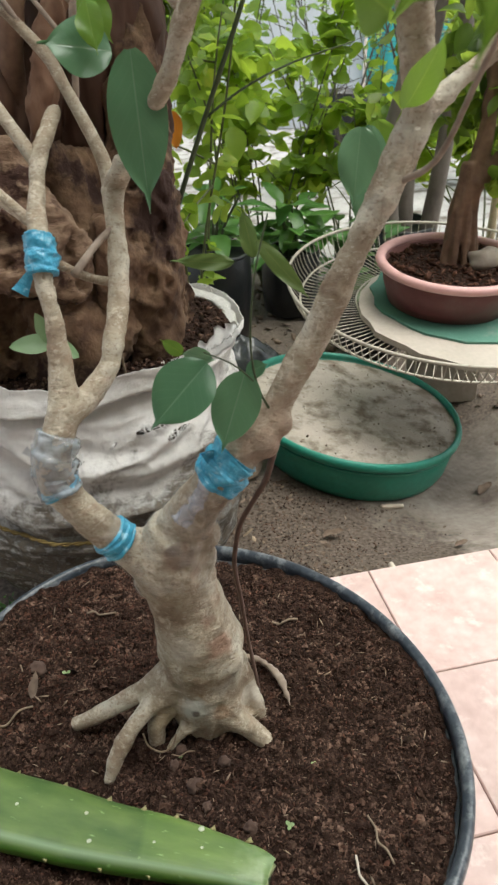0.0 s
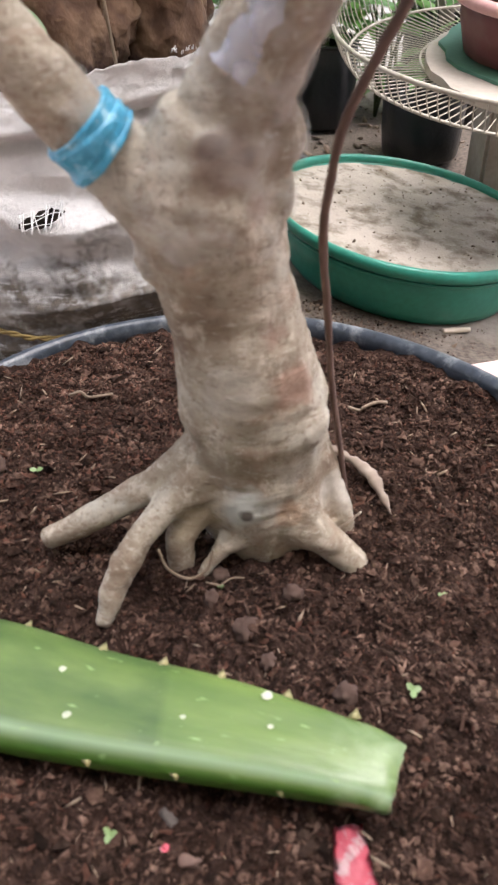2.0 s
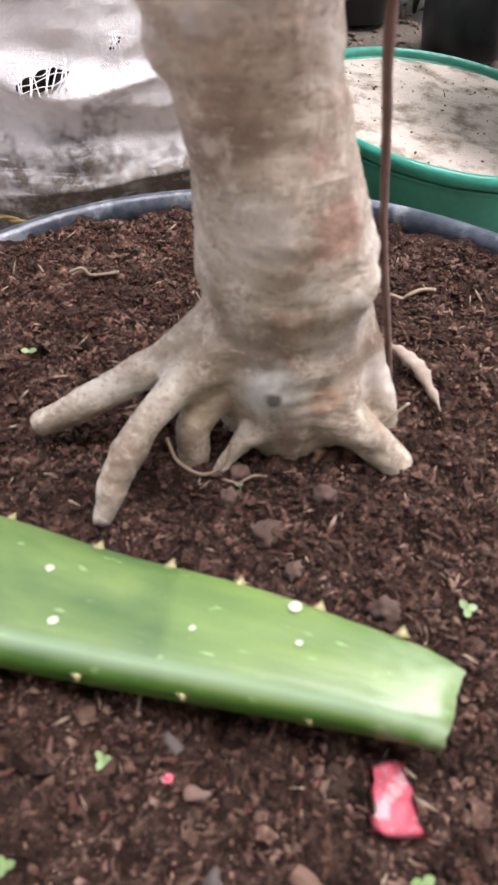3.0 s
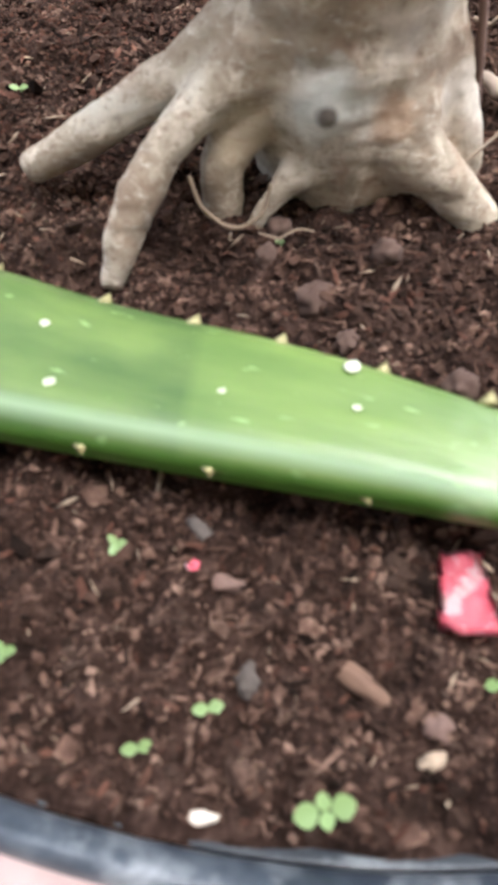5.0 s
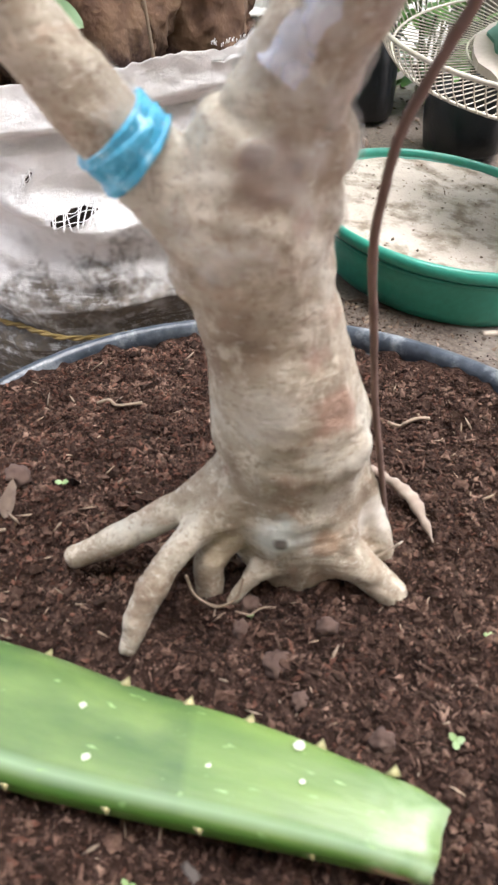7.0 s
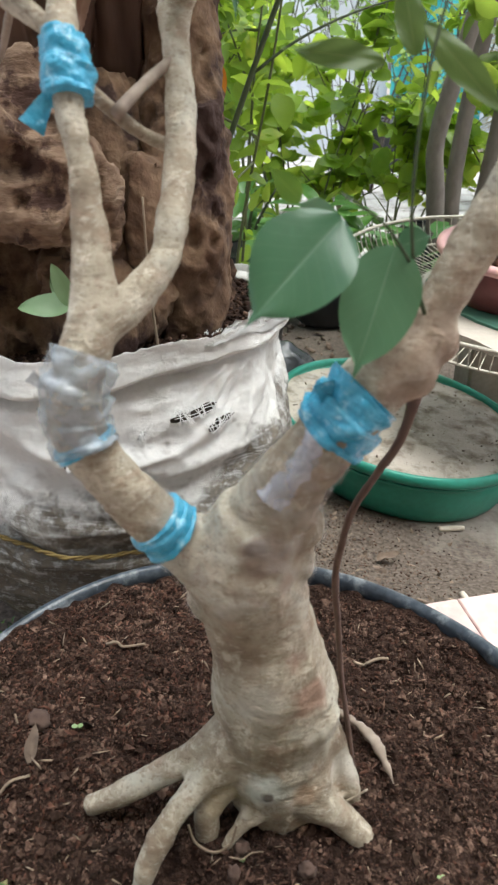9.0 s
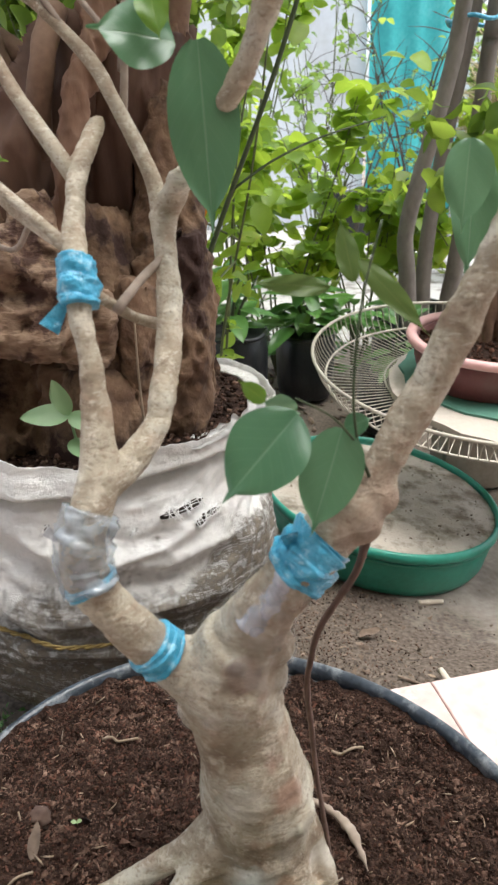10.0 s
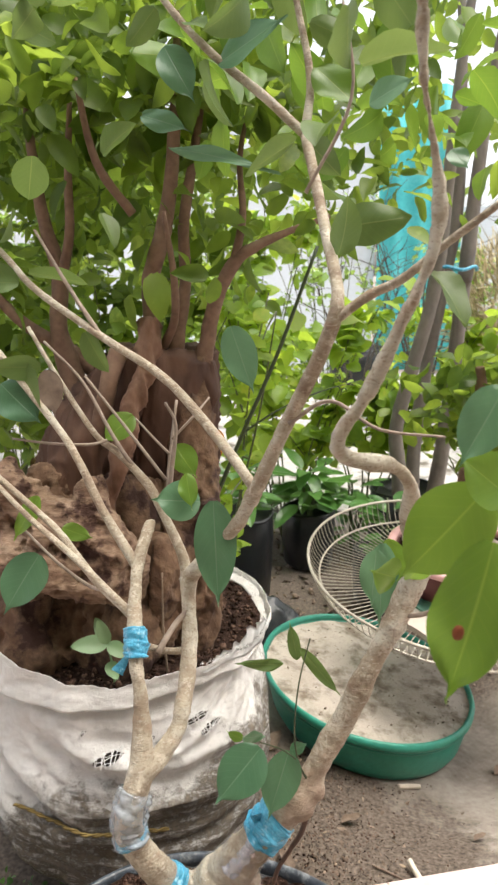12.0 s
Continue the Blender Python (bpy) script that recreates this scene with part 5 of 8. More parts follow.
def tape_end(base, way, length, width, material, label, seed=0):
    """A loose crumpled end of the strip."""
    bm = bmesh.new()
    way = Vector(way).normalized()
    across = way.cross(V(0.2, -1, 0.1)).normalized()
    out = way.cross(across)
    rows = []
    for i in range(7):
        t = i / 6
        rows.append([bm.verts.new(Vector(base) + way * length * t + across * (s - 0.5) * width * (0.5 + 0.7 * t) + out * (0.3 * width * noise.noise(V(t * 4, s * 3, seed)) + e)) for s in (0, 0.33, 0.66, 1) for e in (0, 0.0006)])
    for a, b in zip(rows, rows[1:]):
        for k in range(3):
            bm.faces.new((a[2 * k], a[2 * k + 2], b[2 * k + 2], b[2 * k]))
            bm.faces.new((a[2 * k + 1], b[2 * k + 1], b[2 * k + 3], a[2 * k + 3]))
    bmesh.ops.recalc_face_normals(bm, faces=bm.faces)
    return part("tape_end", bm, material, ficus, label)


wrap([(-0.0650, 0.478, 0.5555, 0.0162), (-0.0695, 0.4765, 0.5605, 0.0158), (-0.0745, 0.4747, 0.5675, 0.0152)], M_TAPE, "sky-blue plastic strip wound on the low arm", 1.7, spread=0.0014, seed=1)
wrap([(0.020, 0.480, 0.618, 0.0166), (0.026, 0.480, 0.626, 0.0166), (0.032, 0.481, 0.634, 0.0166), (0.038, 0.483, 0.640, 0.0168)], M_TAPE, "sky-blue plastic strip knotted on the thick arm", 2.6, spread=0.0026, seed=2)
wrap([(-0.108, 0.538, 0.771, 0.0086), (-0.1095, 0.546, 0.783, 0.0090), (-0.1115, 0.555, 0.796, 0.0090)], M_TAPE, "sky-blue plastic strip on the upright stem", 2.4, spread=0.0024, seed=3)
wrap([(-0.104, 0.471, 0.615, 0.0140), (-0.1075, 0.473, 0.628, 0.0145), (-0.1065, 0.475, 0.645, 0.0145), (-0.101, 0.483, 0.661, 0.0132)], M_SILVER, "glossy silvery grafting film round the bent arm", 3.4, spread=0.0022, seed=4, name="grafting_film")
wrap([(-0.006, 0.485, 0.574, 0.0226), (-0.002, 0.484, 0.583, 0.0208), (0.011, 0.481, 0.606, 0.0178), (0.018, 0.480, 0.616, 0.0170)], M_CLEAR, "clear grafting film wound below the blue strip", 4.0, spread=0.0009, seed=5, name="grafting_film")
wrap([(-0.1030, 0.4712, 0.6140, 0.0138), (-0.1045, 0.4716, 0.6165, 0.0140), (-0.1055, 0.472, 0.6190, 0.0142)], M_TAPE, "blue strip at the foot of the film", 0.8, spread=0.0012, seed=7)


def film_flap(rows, half, material, label):
    """A loose ribbon of film lying along the front of an arm."""
    bm = bmesh.new()
    lines = []
    for i, (x, y, z, r) in enumerate(spline(rows, 8)):
        front = V(-0.25, -0.85, 0.45).normalized()
        across = V(0.75, 0.0, -0.6).normalized()
        lines.append([bm.verts.new(V(x, y, z) + front * (r * (1 - 0.35 * s * s) + e + 0.0012 * noise.noise(V(i * 0.7, s * 3, 5))) + across * s * half * (1 + 0.3 * noise.noise(V(i * 0.5, 1, s)))) for e in (0.0030, 0.0036) for s in (-1, -0.5, 0, 0.5, 1)])
    for a, b in zip(lines, lines[1:]):
        for k in range(4):
            bm.faces.new((a[k], a[k + 1], b[k + 1], b[k]))
            bm.faces.new((a[k + 5], b[k + 5], b[k + 6], a[k + 6]))
    bmesh.ops.recalc_face_normals(bm, faces=bm.faces)
    return part("film_flap", bm, material, ficus, label)


film_flap([(-0.004, 0.485, 0.573, 0.0240), (0.004, 0.483, 0.585, 0.0212), (0.014, 0.481, 0.600, 0.0188), (0.021, 0.480, 0.614, 0.0174)], 0.0105, M_LILAC, "lilac-grey flap of film along the arm, its bright gloss painted in")
tape_end((0.018, 0.472, 0.637), (-0.15, -0.2, 1), 0.014, 0.009, M_TAPE, "loose end of the blue strip", 1)
tape_end((-0.116, 0.535, 0.774), (-0.55, -0.3, -0.8), 0.018, 0.011, M_TAPE, "loose end of the blue strip", 2)
tape_end((-0.119, 0.470, 0.648), (-0.6, 0.1, 0.5), 0.010, 0.006, M_FILM, "loose end of the film", 3)

# single leaves of the ficus: base, tip, width, tone (F deep green, Y young, D dry)
LOW_LEAVES = [
    (-0.047, 0.605, 0.916, -0.096, 0.585, 0.925, 0.043, "F"),
    (-0.033, 0.605, 0.917, -0.026, 0.572, 0.803, 0.045, "F"),
    (0.021, 0.468, 0.726, -0.020, 0.435, 0.690, 0.043, "F"),
    (0.047, 0.485, 0.710, 0.028, 0.455, 0.656, 0.037, "F"),
    (0.004, 0.470, 0.733, -0.009, 0.460, 0.748, 0.010, "Y"),
    (0.004, 0.475, 0.731, 0.025, 0.500, 0.713, 0.014, "F"),
    (0.048, 0.485, 0.710, 0.065, 0.490, 0.714, 0.014, "F"),
    (0.152, 0.645, 0.855, 0.148, 0.620, 0.763, 0.036, "F"),
    (0.157, 0.650, 0.858, 0.179, 0.630, 0.802, 0.029, "Y"),
    (0.041, 0.515, 0.783, -0.004, 0.500, 0.790, 0.012, "O"),
    (0.058, 0.520, 0.797, 0.097, 0.500, 0.757, 0.013, "O"),
]
MID_LEAVES = [
    (0.055, 0.520, 0.785, 0.047, 0.530, 0.820, 0.013, "O"),
    (0.184, 0.400, 0.998, 0.122, 0.390, 0.926, 0.060, "Y"),
    (0.152, 0.276, 1.009, 0.132, 0.266, 0.910, 0.050, "Y"),
    (0.185, 0.380, 1.075, 0.153, 0.360, 1.024, 0.034, "F"),
    (0.200, 0.400, 0.993, 0.158, 0.380, 1.030, 0.040, "Y"),
    (-0.247, 0.660, 0.829, -0.283, 0.620, 0.770, 0.053, "F"),
    (-0.234, 0.700, 1.042, -0.222, 0.680, 0.989, 0.030, "D"),
    (-0.136, 0.700, 0.989, -0.170, 0.680, 0.960, 0.034, "Y"),
    (-0.241, 0.660, 0.901, -0.272, 0.640, 0.853, 0.025, "Y"),
    (-0.086, 0.690, 0.955, -0.058, 0.670, 0.921, 0.032, "Y"),
    (-0.020, 0.700, 1.091, 0.007, 0.680, 1.016, 0.040, "F"),
    (-0.028, 0.700, 1.358, 0.042, 0.660, 1.389, 0.042, "F"),
]
TOP_LEAVES = [
    (-0.084, 0.700, 1.375, -0.051, 0.680, 1.318, 0.037, "F"),
    (-0.114, 0.720, 1.315, -0.059, 0.700, 1.297, 0.026, "F"),
    (-0.085, 0.720, 1.282, 0.035, 0.660, 1.254, 0.017, "F"),
    (-0.291, 0.700, 1.026, -0.238, 0.680, 0.982, 0.050, "F"),
    (0.116, 0.600, 1.294, 0.152, 0.580, 1.313, 0.029, "F"),
    (0.157, 0.450, 1.230, 0.167, 0.440, 1.216, 0.017, "F"),
    (0.072, 0.700, 1.352, 0.117, 0.680, 1.309, 0.043, "Y"),
    (-0.217, 0.660, 0.863, -0.178, 0.650, 0.854, 0.021, "Y"),
    (0.124, 0.400, 0.930, 0.104, 0.380, 0.943, 0.029, "Y"),
    (0.153, 0.500, 0.881, 0.167, 0.460, 0.920, 0.021, "Y"),
    (0.141, 0.620, 0.857, 0.135, 0.600, 0.799, 0.034, "F"),
    (-0.060, 0.600, 0.948, -0.053, 0.580, 0.915, 0.021, "Y"),
]

TONE = {"O": (M_FICUSO, "dull olive-green leaf"), "F": (M_FICUS, ""), "Y": (M_FICUSY, "young yellow-green leaf"), "D": (M_DRYLEAF, "dry tan leaf")}
for rows in (LOW_LEAVES, MID_LEAVES, TOP_LEAVES):
    for bx, by, bz, tx, ty, tz, width, tone in rows:
        material, label = TONE[tone]
        face = V(rng.uniform(-0.3, 0.3), -1, rng.uniform(0.2, 0.6))
        leaf_part(ficus, (bx, by, bz), (tx, ty, tz), width, face, material, rng.uniform(0.02, 0.12), rng.uniform(0.06, 0.2), rng.uniform(0.02, 0.05), label=label, shape=0.57 if width > 0.036 else 0.62, nl=22, nw=8)


bm = bmesh.new()
g = bmesh.ops.create_uvsphere(bm, u_segments=12, v_segments=6, radius=0.0042)
bmesh.ops.scale(bm, vec=(0.8, 0.25, 1.1), verts=g["verts"])
bmesh.ops.translate(bm, vec=(0.134, 0.2655, 0.962), verts=g["verts"])
part("leaf_spot", bm, M_RUST, ficus, "rust-brown spot on a leaf")


def ficus_crown():
    """Smaller and higher leaves along the twig ends, clear of the low view."""
    rows = []
    for line in BRANCHES[:9]:
        pts = spline(line, 6)
        for p in pts[len(pts) // 2:]:
            if p[2] < 1.0 or rng.random() < 0.82:
                continue
            for _ in range(1):
                way = (rand_dir(-0.2) + V(0, 0, -0.2)).normalized()
                length = rng.uniform(0.045, 0.08)
                rows.append((Vector(p[:3]) + way * 0.012, way, rand_dir(0.8), length, length * rng.uniform(0.5, 0.62)))
    top = [V(0.03, 0.74, 1.5), V(-0.13, 0.75, 1.48), V(0.12, 0.45, 1.38), V(-0.3, 0.76, 1.3), V(-0.05, 0.72, 1.5), V(0.14, 0.7, 1.48)]
    for c in top:
        for _ in range(9):
            p = c + V(rng.gauss(0, 0.07), rng.gauss(0, 0.06), rng.gauss(0, 0.06))
            if p.z < 1.2 and p.x < 0.2:
                continue
            length = rng.uniform(0.05, 0.085)
            rows.append((p, rand_dir(-0.3), rand_dir(0.8), length, length * rng.uniform(0.5, 0.62)))
    attach(new("crown", crown_mesh("crown", rows, M_FICUSO, 8, 4)), ficus)
    # thin-bladed upper leaves that the light shines through
    rows = []
    for _ in range(125):
        c = V(rng.uniform(-0.12, 0.42), rng.uniform(0.78, 1.12), rng.uniform(1.25, 1.75))
        if c.z < 1.30 + 0.10 * noise.noise(c * 6):
            continue
        length = rng.uniform(0.05, 0.09)
        rows.append((c, (rand_dir(-0.5) + V(0, -0.2, -0.2)).normalized(), rand_dir(0.9), length, length * rng.uniform(0.48, 0.6)))
    attach(new("crown", crown_mesh("crown", rows, M_FICUSY, 6, 4)), ficus)


ficus_crown()

# ---- on the pot soil ----
def build_aloe():
    """A cut aloe leaf lying flat: rounded back, dished face, thorny margins."""
    aloe = thing("aloe_leaf", (-0.06, 0.345, 0.315), "cut green aloe leaf with thorny edges lying on the soil", "plant cutting")
    # far edge, near edge as y over x, top a little higher on the left
    n, m = 60, 18
    bm = bmesh.new()
    uv = bm.loops.layers.uv.new("uv")
    rings, coords = [], []

    def margins(x):
        return 0.396 - 0.27 * (x + 0.144) - (0.06 * max(0.0, x) + 0.002 * math.sin(x * 60)) * 0.4, 0.327 - 0.13 * (x + 0.12) - 0.06 * min(0.0, x + 0.12)

    def face(x, s):
        return 0.334 + 0.0015 * math.sin(x * 22) + 0.0080 * math.sqrt(max(0.0, 1 - s * s)) ** 0.7 - 0.0018 * max(0.0, 1 - (s / 0.75) ** 2)

    for i in range(n + 1):
        t = i / n
        x = -0.42 + 0.485 * t
        far, near = margins(x)
        c, half = (far + near) / 2, (far - near) / 2
        base = 0.315 + 0.0015 * math.sin(x * 22)
        ring = []
        for k in range(m):
            w = 2 * math.pi * k / m
            s, q = math.cos(w), math.sin(w)
            y = c + half * s
            # the near margin rolls over to the green back of the leaf
            roll = 0.0085 * max(0.0, (-s - 0.86) / 0.14)
            if k <= m // 2:
                z = face(x, s) - roll
            else:
                deep = 0.019 - 0.0085 * max(0.0, -s)
                z = base + deep - (deep - 0.0005) * (-q) ** 1.7
            # slanting, uneven cut end that has shrunk thinner
            end = -0.007 + 0.007 * s - 0.016 * max(0.0, s - 0.55) / 0.45 + 0.0030 * noise.noise(V(s * 3.1, q * 2.0, 4))
            flat = 1 - 0.45 * t ** 14
            z = base + 0.012 + (z - base - 0.012) * flat + 0.0022 * noise.noise(V(s * 3, t * 40, 7)) * t ** 10
            ring.append(bm.verts.new((x + end * t ** 12, y, z)))
        rings.append(ring)
        coords.append(t)
    for i in range(n):
        for k in range(m):
            f = bm.faces.new((rings[i][k], rings[i + 1][k], rings[i + 1][(k + 1) % m], rings[i][(k + 1) % m]))
            for loop, (a, b) in zip(f.loops, ((i, k), (i + 1, k), (i + 1, k + 1), (i, k + 1))):
                loop[uv].uv = (coords[a], 0.5 + 0.5 * math.cos(2 * math.pi * b / m) if k < m // 2 else -0.9 * math.sin(math.pi * (b - m // 2) / (m // 2)) ** 0.5)
    f = bm.faces.new(rings[-1])
    for loop in f.loops:
        loop[uv].uv = (0.99, 0.16)
    bm.faces.new(rings[0][::-1])
    bmesh.ops.recalc_face_normals(bm, faces=bm.faces)
    ends = [v.co.copy() for v in rings[-1]]
    part("blade", bm, M_ALOE, aloe, "mottled green fleshy blade with a cut end")

    mid = sum(ends, V(0, 0, 0)) / len(ends)
    b = bmesh.new()
    shells = []
    for k, out in ((0.95, -0.002), (0.95, 0.0006), (0.7, 0.0002), (0.3, -0.0010)):
        shells.append([b.verts.new(mid + (p - mid) * k + V(out + 0.0012 * noise.noise(p * 200 + V(k * 9, 0, 0)), 0, 0)) for p in ends])
    for u, w in zip(shells, shells[1:]):
        for k in range(len(u)):
            b.faces.new((u[k], u[(k + 1) % len(u)], w[(k + 1) % len(u)], w[k]))
    b.faces.new(shells[-1])
    b.faces.new(shells[0][::-1])
    bmesh.ops.recalc_face_normals(b, faces=b.faces)
    part("cut_end", b, M_CUT, aloe, "pale cut flesh")

    for side, xs in ((1, (-0.33, -0.285, -0.235, -0.18, -0.132, -0.088, -0.055, -0.025, 0.008, 0.040)), (-1, (-0.36, -0.30, -0.24, -0.185, -0.135, -0.086, -0.044, 0.004))):
        for x in xs:
            b = bmesh.new()
            y = margins(x)[0 if side > 0 else 1]
            tip = b.verts.new((x + 0.0012, y + side * 0.0022, 0.3366 if side > 0 else 0.3290))
            foot = [b.verts.new((x + dx * 0.8, y - side * 0.0030, (0.3365 if side > 0 else 0.3295) + dz)) for dx, dz in ((-0.0058, 0), (0, 0.0009), (0.0036, 0), (0, -0.0012))]
            for k in range(4):
                b.faces.new((foot[k], foot[(k + 1) % 4], tip))
            b.faces.new(foot[::-1])
            bmesh.ops.recalc_face_normals(b, faces=b.faces)
            part("thorn", b, M_TOOTH, aloe)
    for x, y, r in ((-0.0015, 0.3510, 0.0034), (-0.1055, 0.3650, 0.0024), (-0.0975, 0.3410, 0.0027), (-0.0415, 0.3405, 0.0018), (0.0, 0.3355, 0.0018), (-0.17, 0.372, 0.0022), (-0.21, 0.36, 0.0026), (-0.25, 0.38, 0.002)):
        b = bmesh.new()
        g = bmesh.ops.create_uvsphere(b, u_segments=14, v_segments=6, radius=r * 0.82)
        for v in b.verts:
            v.co *= 1 + 0.35 * noise.noise(v.co * 500 + V(x * 90, 0, 0))
        bmesh.ops.scale(b, vec=(1.0, 0.8, 0.10), verts=g["verts"])
        far, near = margins(x)
        bmesh.ops.translate(b, vec=(x, y, face(x, (2 * y - far - near) / (far - near)) + 0.0003), verts=g["verts"])
        part("speck", b, M_SPOT, aloe, "white speck")


build_aloe()


def build_tag():
    bm = bmesh.new()
    rows = []
    for i in range(9):
        t = i / 8
        row = []
        for k in range(7):
            s = k / 6 - 0.5
            x = 0.0355 + s * 0.0185 * (0.70 + 0.36 * t) + 0.0025 * noise.noise(V(t * 5, k, 1)) + 0.0015 * t
            y = 0.306 - 0.026 * t
            row.append(bm.verts.new((x, y, soil_height(x, y) + 0.006 + 0.0045 * noise.noise(V(t * 5, s * 11, 3)) + 0.002 * noise.noise(V(t * 13, s * 22, 5)))))
        rows.append(row)
    for a, b in zip(rows, rows[1:]):
        for k in range(6):
            bm.faces.new((a[k], b[k], b[k + 1], a[k + 1]))
    bmesh.ops.solidify(bm, geom=bm.faces[:], thickness=0.0008)
    solo("plastic_scrap", bm, M_REDTAG, "crumpled red plastic scrap on the soil under the aloe leaf", "scrap")


build_tag()


def soil_bit(name, x, y, material, label, category, size=(0.006, 0.004, 0.003), turn=0.0, seed=0.0, sub=3, rough=0.55):
    """A small lumpy stone, chip or wood bit half sunk in the soil."""
    bm = bmesh.new()
    g = bmesh.ops.create_icosphere(bm, subdivisions=sub, radius=1)
    for v in bm.verts:
        v.co *= 1 + rough * noise.noise(v.co * 1.7 + V(seed, 0, 0)) + 0.25 * noise.noise(v.co * 4.3 + V(seed, 1, 0))
    bmesh.ops.scale(bm, vec=size, verts=bm.verts)
    bmesh.ops.rotate(bm, cent=(0, 0, 0), matrix=Matrix.Rotation(turn, 3, "Z"), verts=bm.verts)
    bmesh.ops.translate(bm, vec=(x, y, soil_height(x, y) + size[2] * 0.35), verts=bm.verts)
    return solo(name, bm, material, label, category, group="bits on the pot soil")


soil_bit("soil_lump", -0.016, 0.410, M_STONE, "small round brown soil lump", "soil lump", (0.0075, 0.007, 0.0065), seed=1)
soil_bit("soil_lump", -0.033, 0.446, M_STONE, "small round brown soil lump", "soil lump", (0.006, 0.006, 0.0055), seed=2)
soil_bit("soil_lump", -0.037, 0.428, M_STONE, "small round brown soil lump", "soil lump", (0.005, 0.005, 0.0045), seed=3)
soil_bit("soil_lump", 0.012, 0.432, M_STONE, "small round brown soil lump", "soil lump", (0.0055, 0.005, 0.0045), seed=4)
soil_bit("soil_lump", 0.040, 0.372, M_STONE, "small round brown soil lump", "soil lump", (0.006, 0.0055, 0.005), seed=5)
soil_bit("soil_lump", -0.002, 0.392, M_STONE, "small round brown soil lump", "soil lump", (0.005, 0.005, 0.004), seed=6)
soil_bit("soil_lump", -0.205, 0.538, M_STONE, "small round brown soil lump", "soil lump", (0.009, 0.008, 0.007), seed=7)
soil_bit("brick_chip", -0.048, 0.294, M_REDTAG, "tiny bright red chip in the soil", "chip", (0.0024, 0.0018, 0.0016), seed=8)
soil_bit("brick_chip", -0.038, 0.2905, M_ROOT, "reddish brown brick chip in the soil", "chip", (0.006, 0.0026, 0.0025), -0.15, seed=9)
soil_bit("brick_chip", 0.027, 0.255, M_ROOT, "reddish brown brick chip in the soil", "chip", (0.004, 0.004, 0.003), seed=10)
soil_bit("wood_bit", 0.003, 0.2675, M_BRBARK, "short grey-brown twig end on the soil", "twig", (0.0155, 0.0036, 0.0040), -0.62, seed=11, rough=0.25)
soil_bit("pale_chip", -0.038, 0.2255, M_PALE, "pale wood chip by the pot rim", "chip", (0.006, 0.002, 0.002), 0.1, seed=12)
soil_bit("pale_chip", 0.026, 0.246, M_FIBRE, "pale wood chip by the pot rim", "chip", (0.004, 0.0026, 0.002), 0.5, seed=13)
soil_bit("bark_chip", -0.047, 0.306, M_DARKTWIG, "dark grey bark chip on the soil", "chip", (0.0065, 0.0028, 0.0022), -0.8, seed=14)
soil_bit("bark_chip", -0.028, 0.262, M_DARKTWIG, "dark grey bark chip on the soil", "chip", (0.0035, 0.005, 0.003), 0.2, seed=15)


def dead_leaf(x, y, length, width, turn, z=None, name="dead_leaf", label="curled dry brown leaf on the soil"):
    z = soil_height(x, y) + 0.003 if z is None else z
    way = V(math.cos(turn), math.sin(turn), 0.05)
    v, f = leaf_grid(length, width, 8, 4, 0.7, -0.15, 0.15, 0.05, x * 90)
    m = leaf_frame((x, y, z), V(x, y, z) + way, (0.1, 0.1, 1))
    bm = bmesh.new()
    vs = [bm.verts.new(m @ Vector(p)) for p in v]
    for q in f:
        bm.faces.new([vs[i] for i in q])
    bmesh.ops.remove_doubles(bm, verts=bm.verts, dist=1e-5)
    return solo(name, bm, M_DRYLEAF, label, "leaf", group="dry leaves")


dead_leaf(-0.20, 0.50, 0.03, 0.010, 1.7)


def fallen_stick(x, y, length, turn, radius, material, label):
    rows = []
    for i in range(5):
        t = i / 4 - 0.5
        px, py = x + t * length * math.cos(turn), y + t * length * math.sin(turn)
        rows.append((px + 0.002 * math.sin(i * 2.1), py + 0.0015 * math.cos(i * 1.7), soil_height(px, py) + 0.004 + 0.001 * (i % 2), radius))
    return solo("root_scrap", tube(bmesh.new(), rows, 7, 4, 0.2, 90), material, label, "root scrap", group="bits on the pot soil")


fallen_stick(-0.030, 0.4385, 0.022, 0.32, 0.0005, M_FIBRE, "thin pale straight root scrap")
fallen_stick(-0.151, 0.622, 0.034, 0.05, 0.0013, M_FIBRE, "flat pale straw scrap")
fallen_stick(-0.215, 0.470, 0.05, 0.75, 0.0012, M_FIBRE, "thin bent straw scrap")
fallen_stick(0.155, 0.36, 0.045, -1.2, 0.0010, M_FIBRE, "bent straw scrap near the rim")
fallen_stick(0.135, 0.33, 0.03, 1.9, 0.0011, M_PALE, "pale straw scrap near the rim")
fallen_stick(0.075, 0.62, 0.03, 0.1, 0.0014, M_FIBRE, "short pale straw scrap on soil")


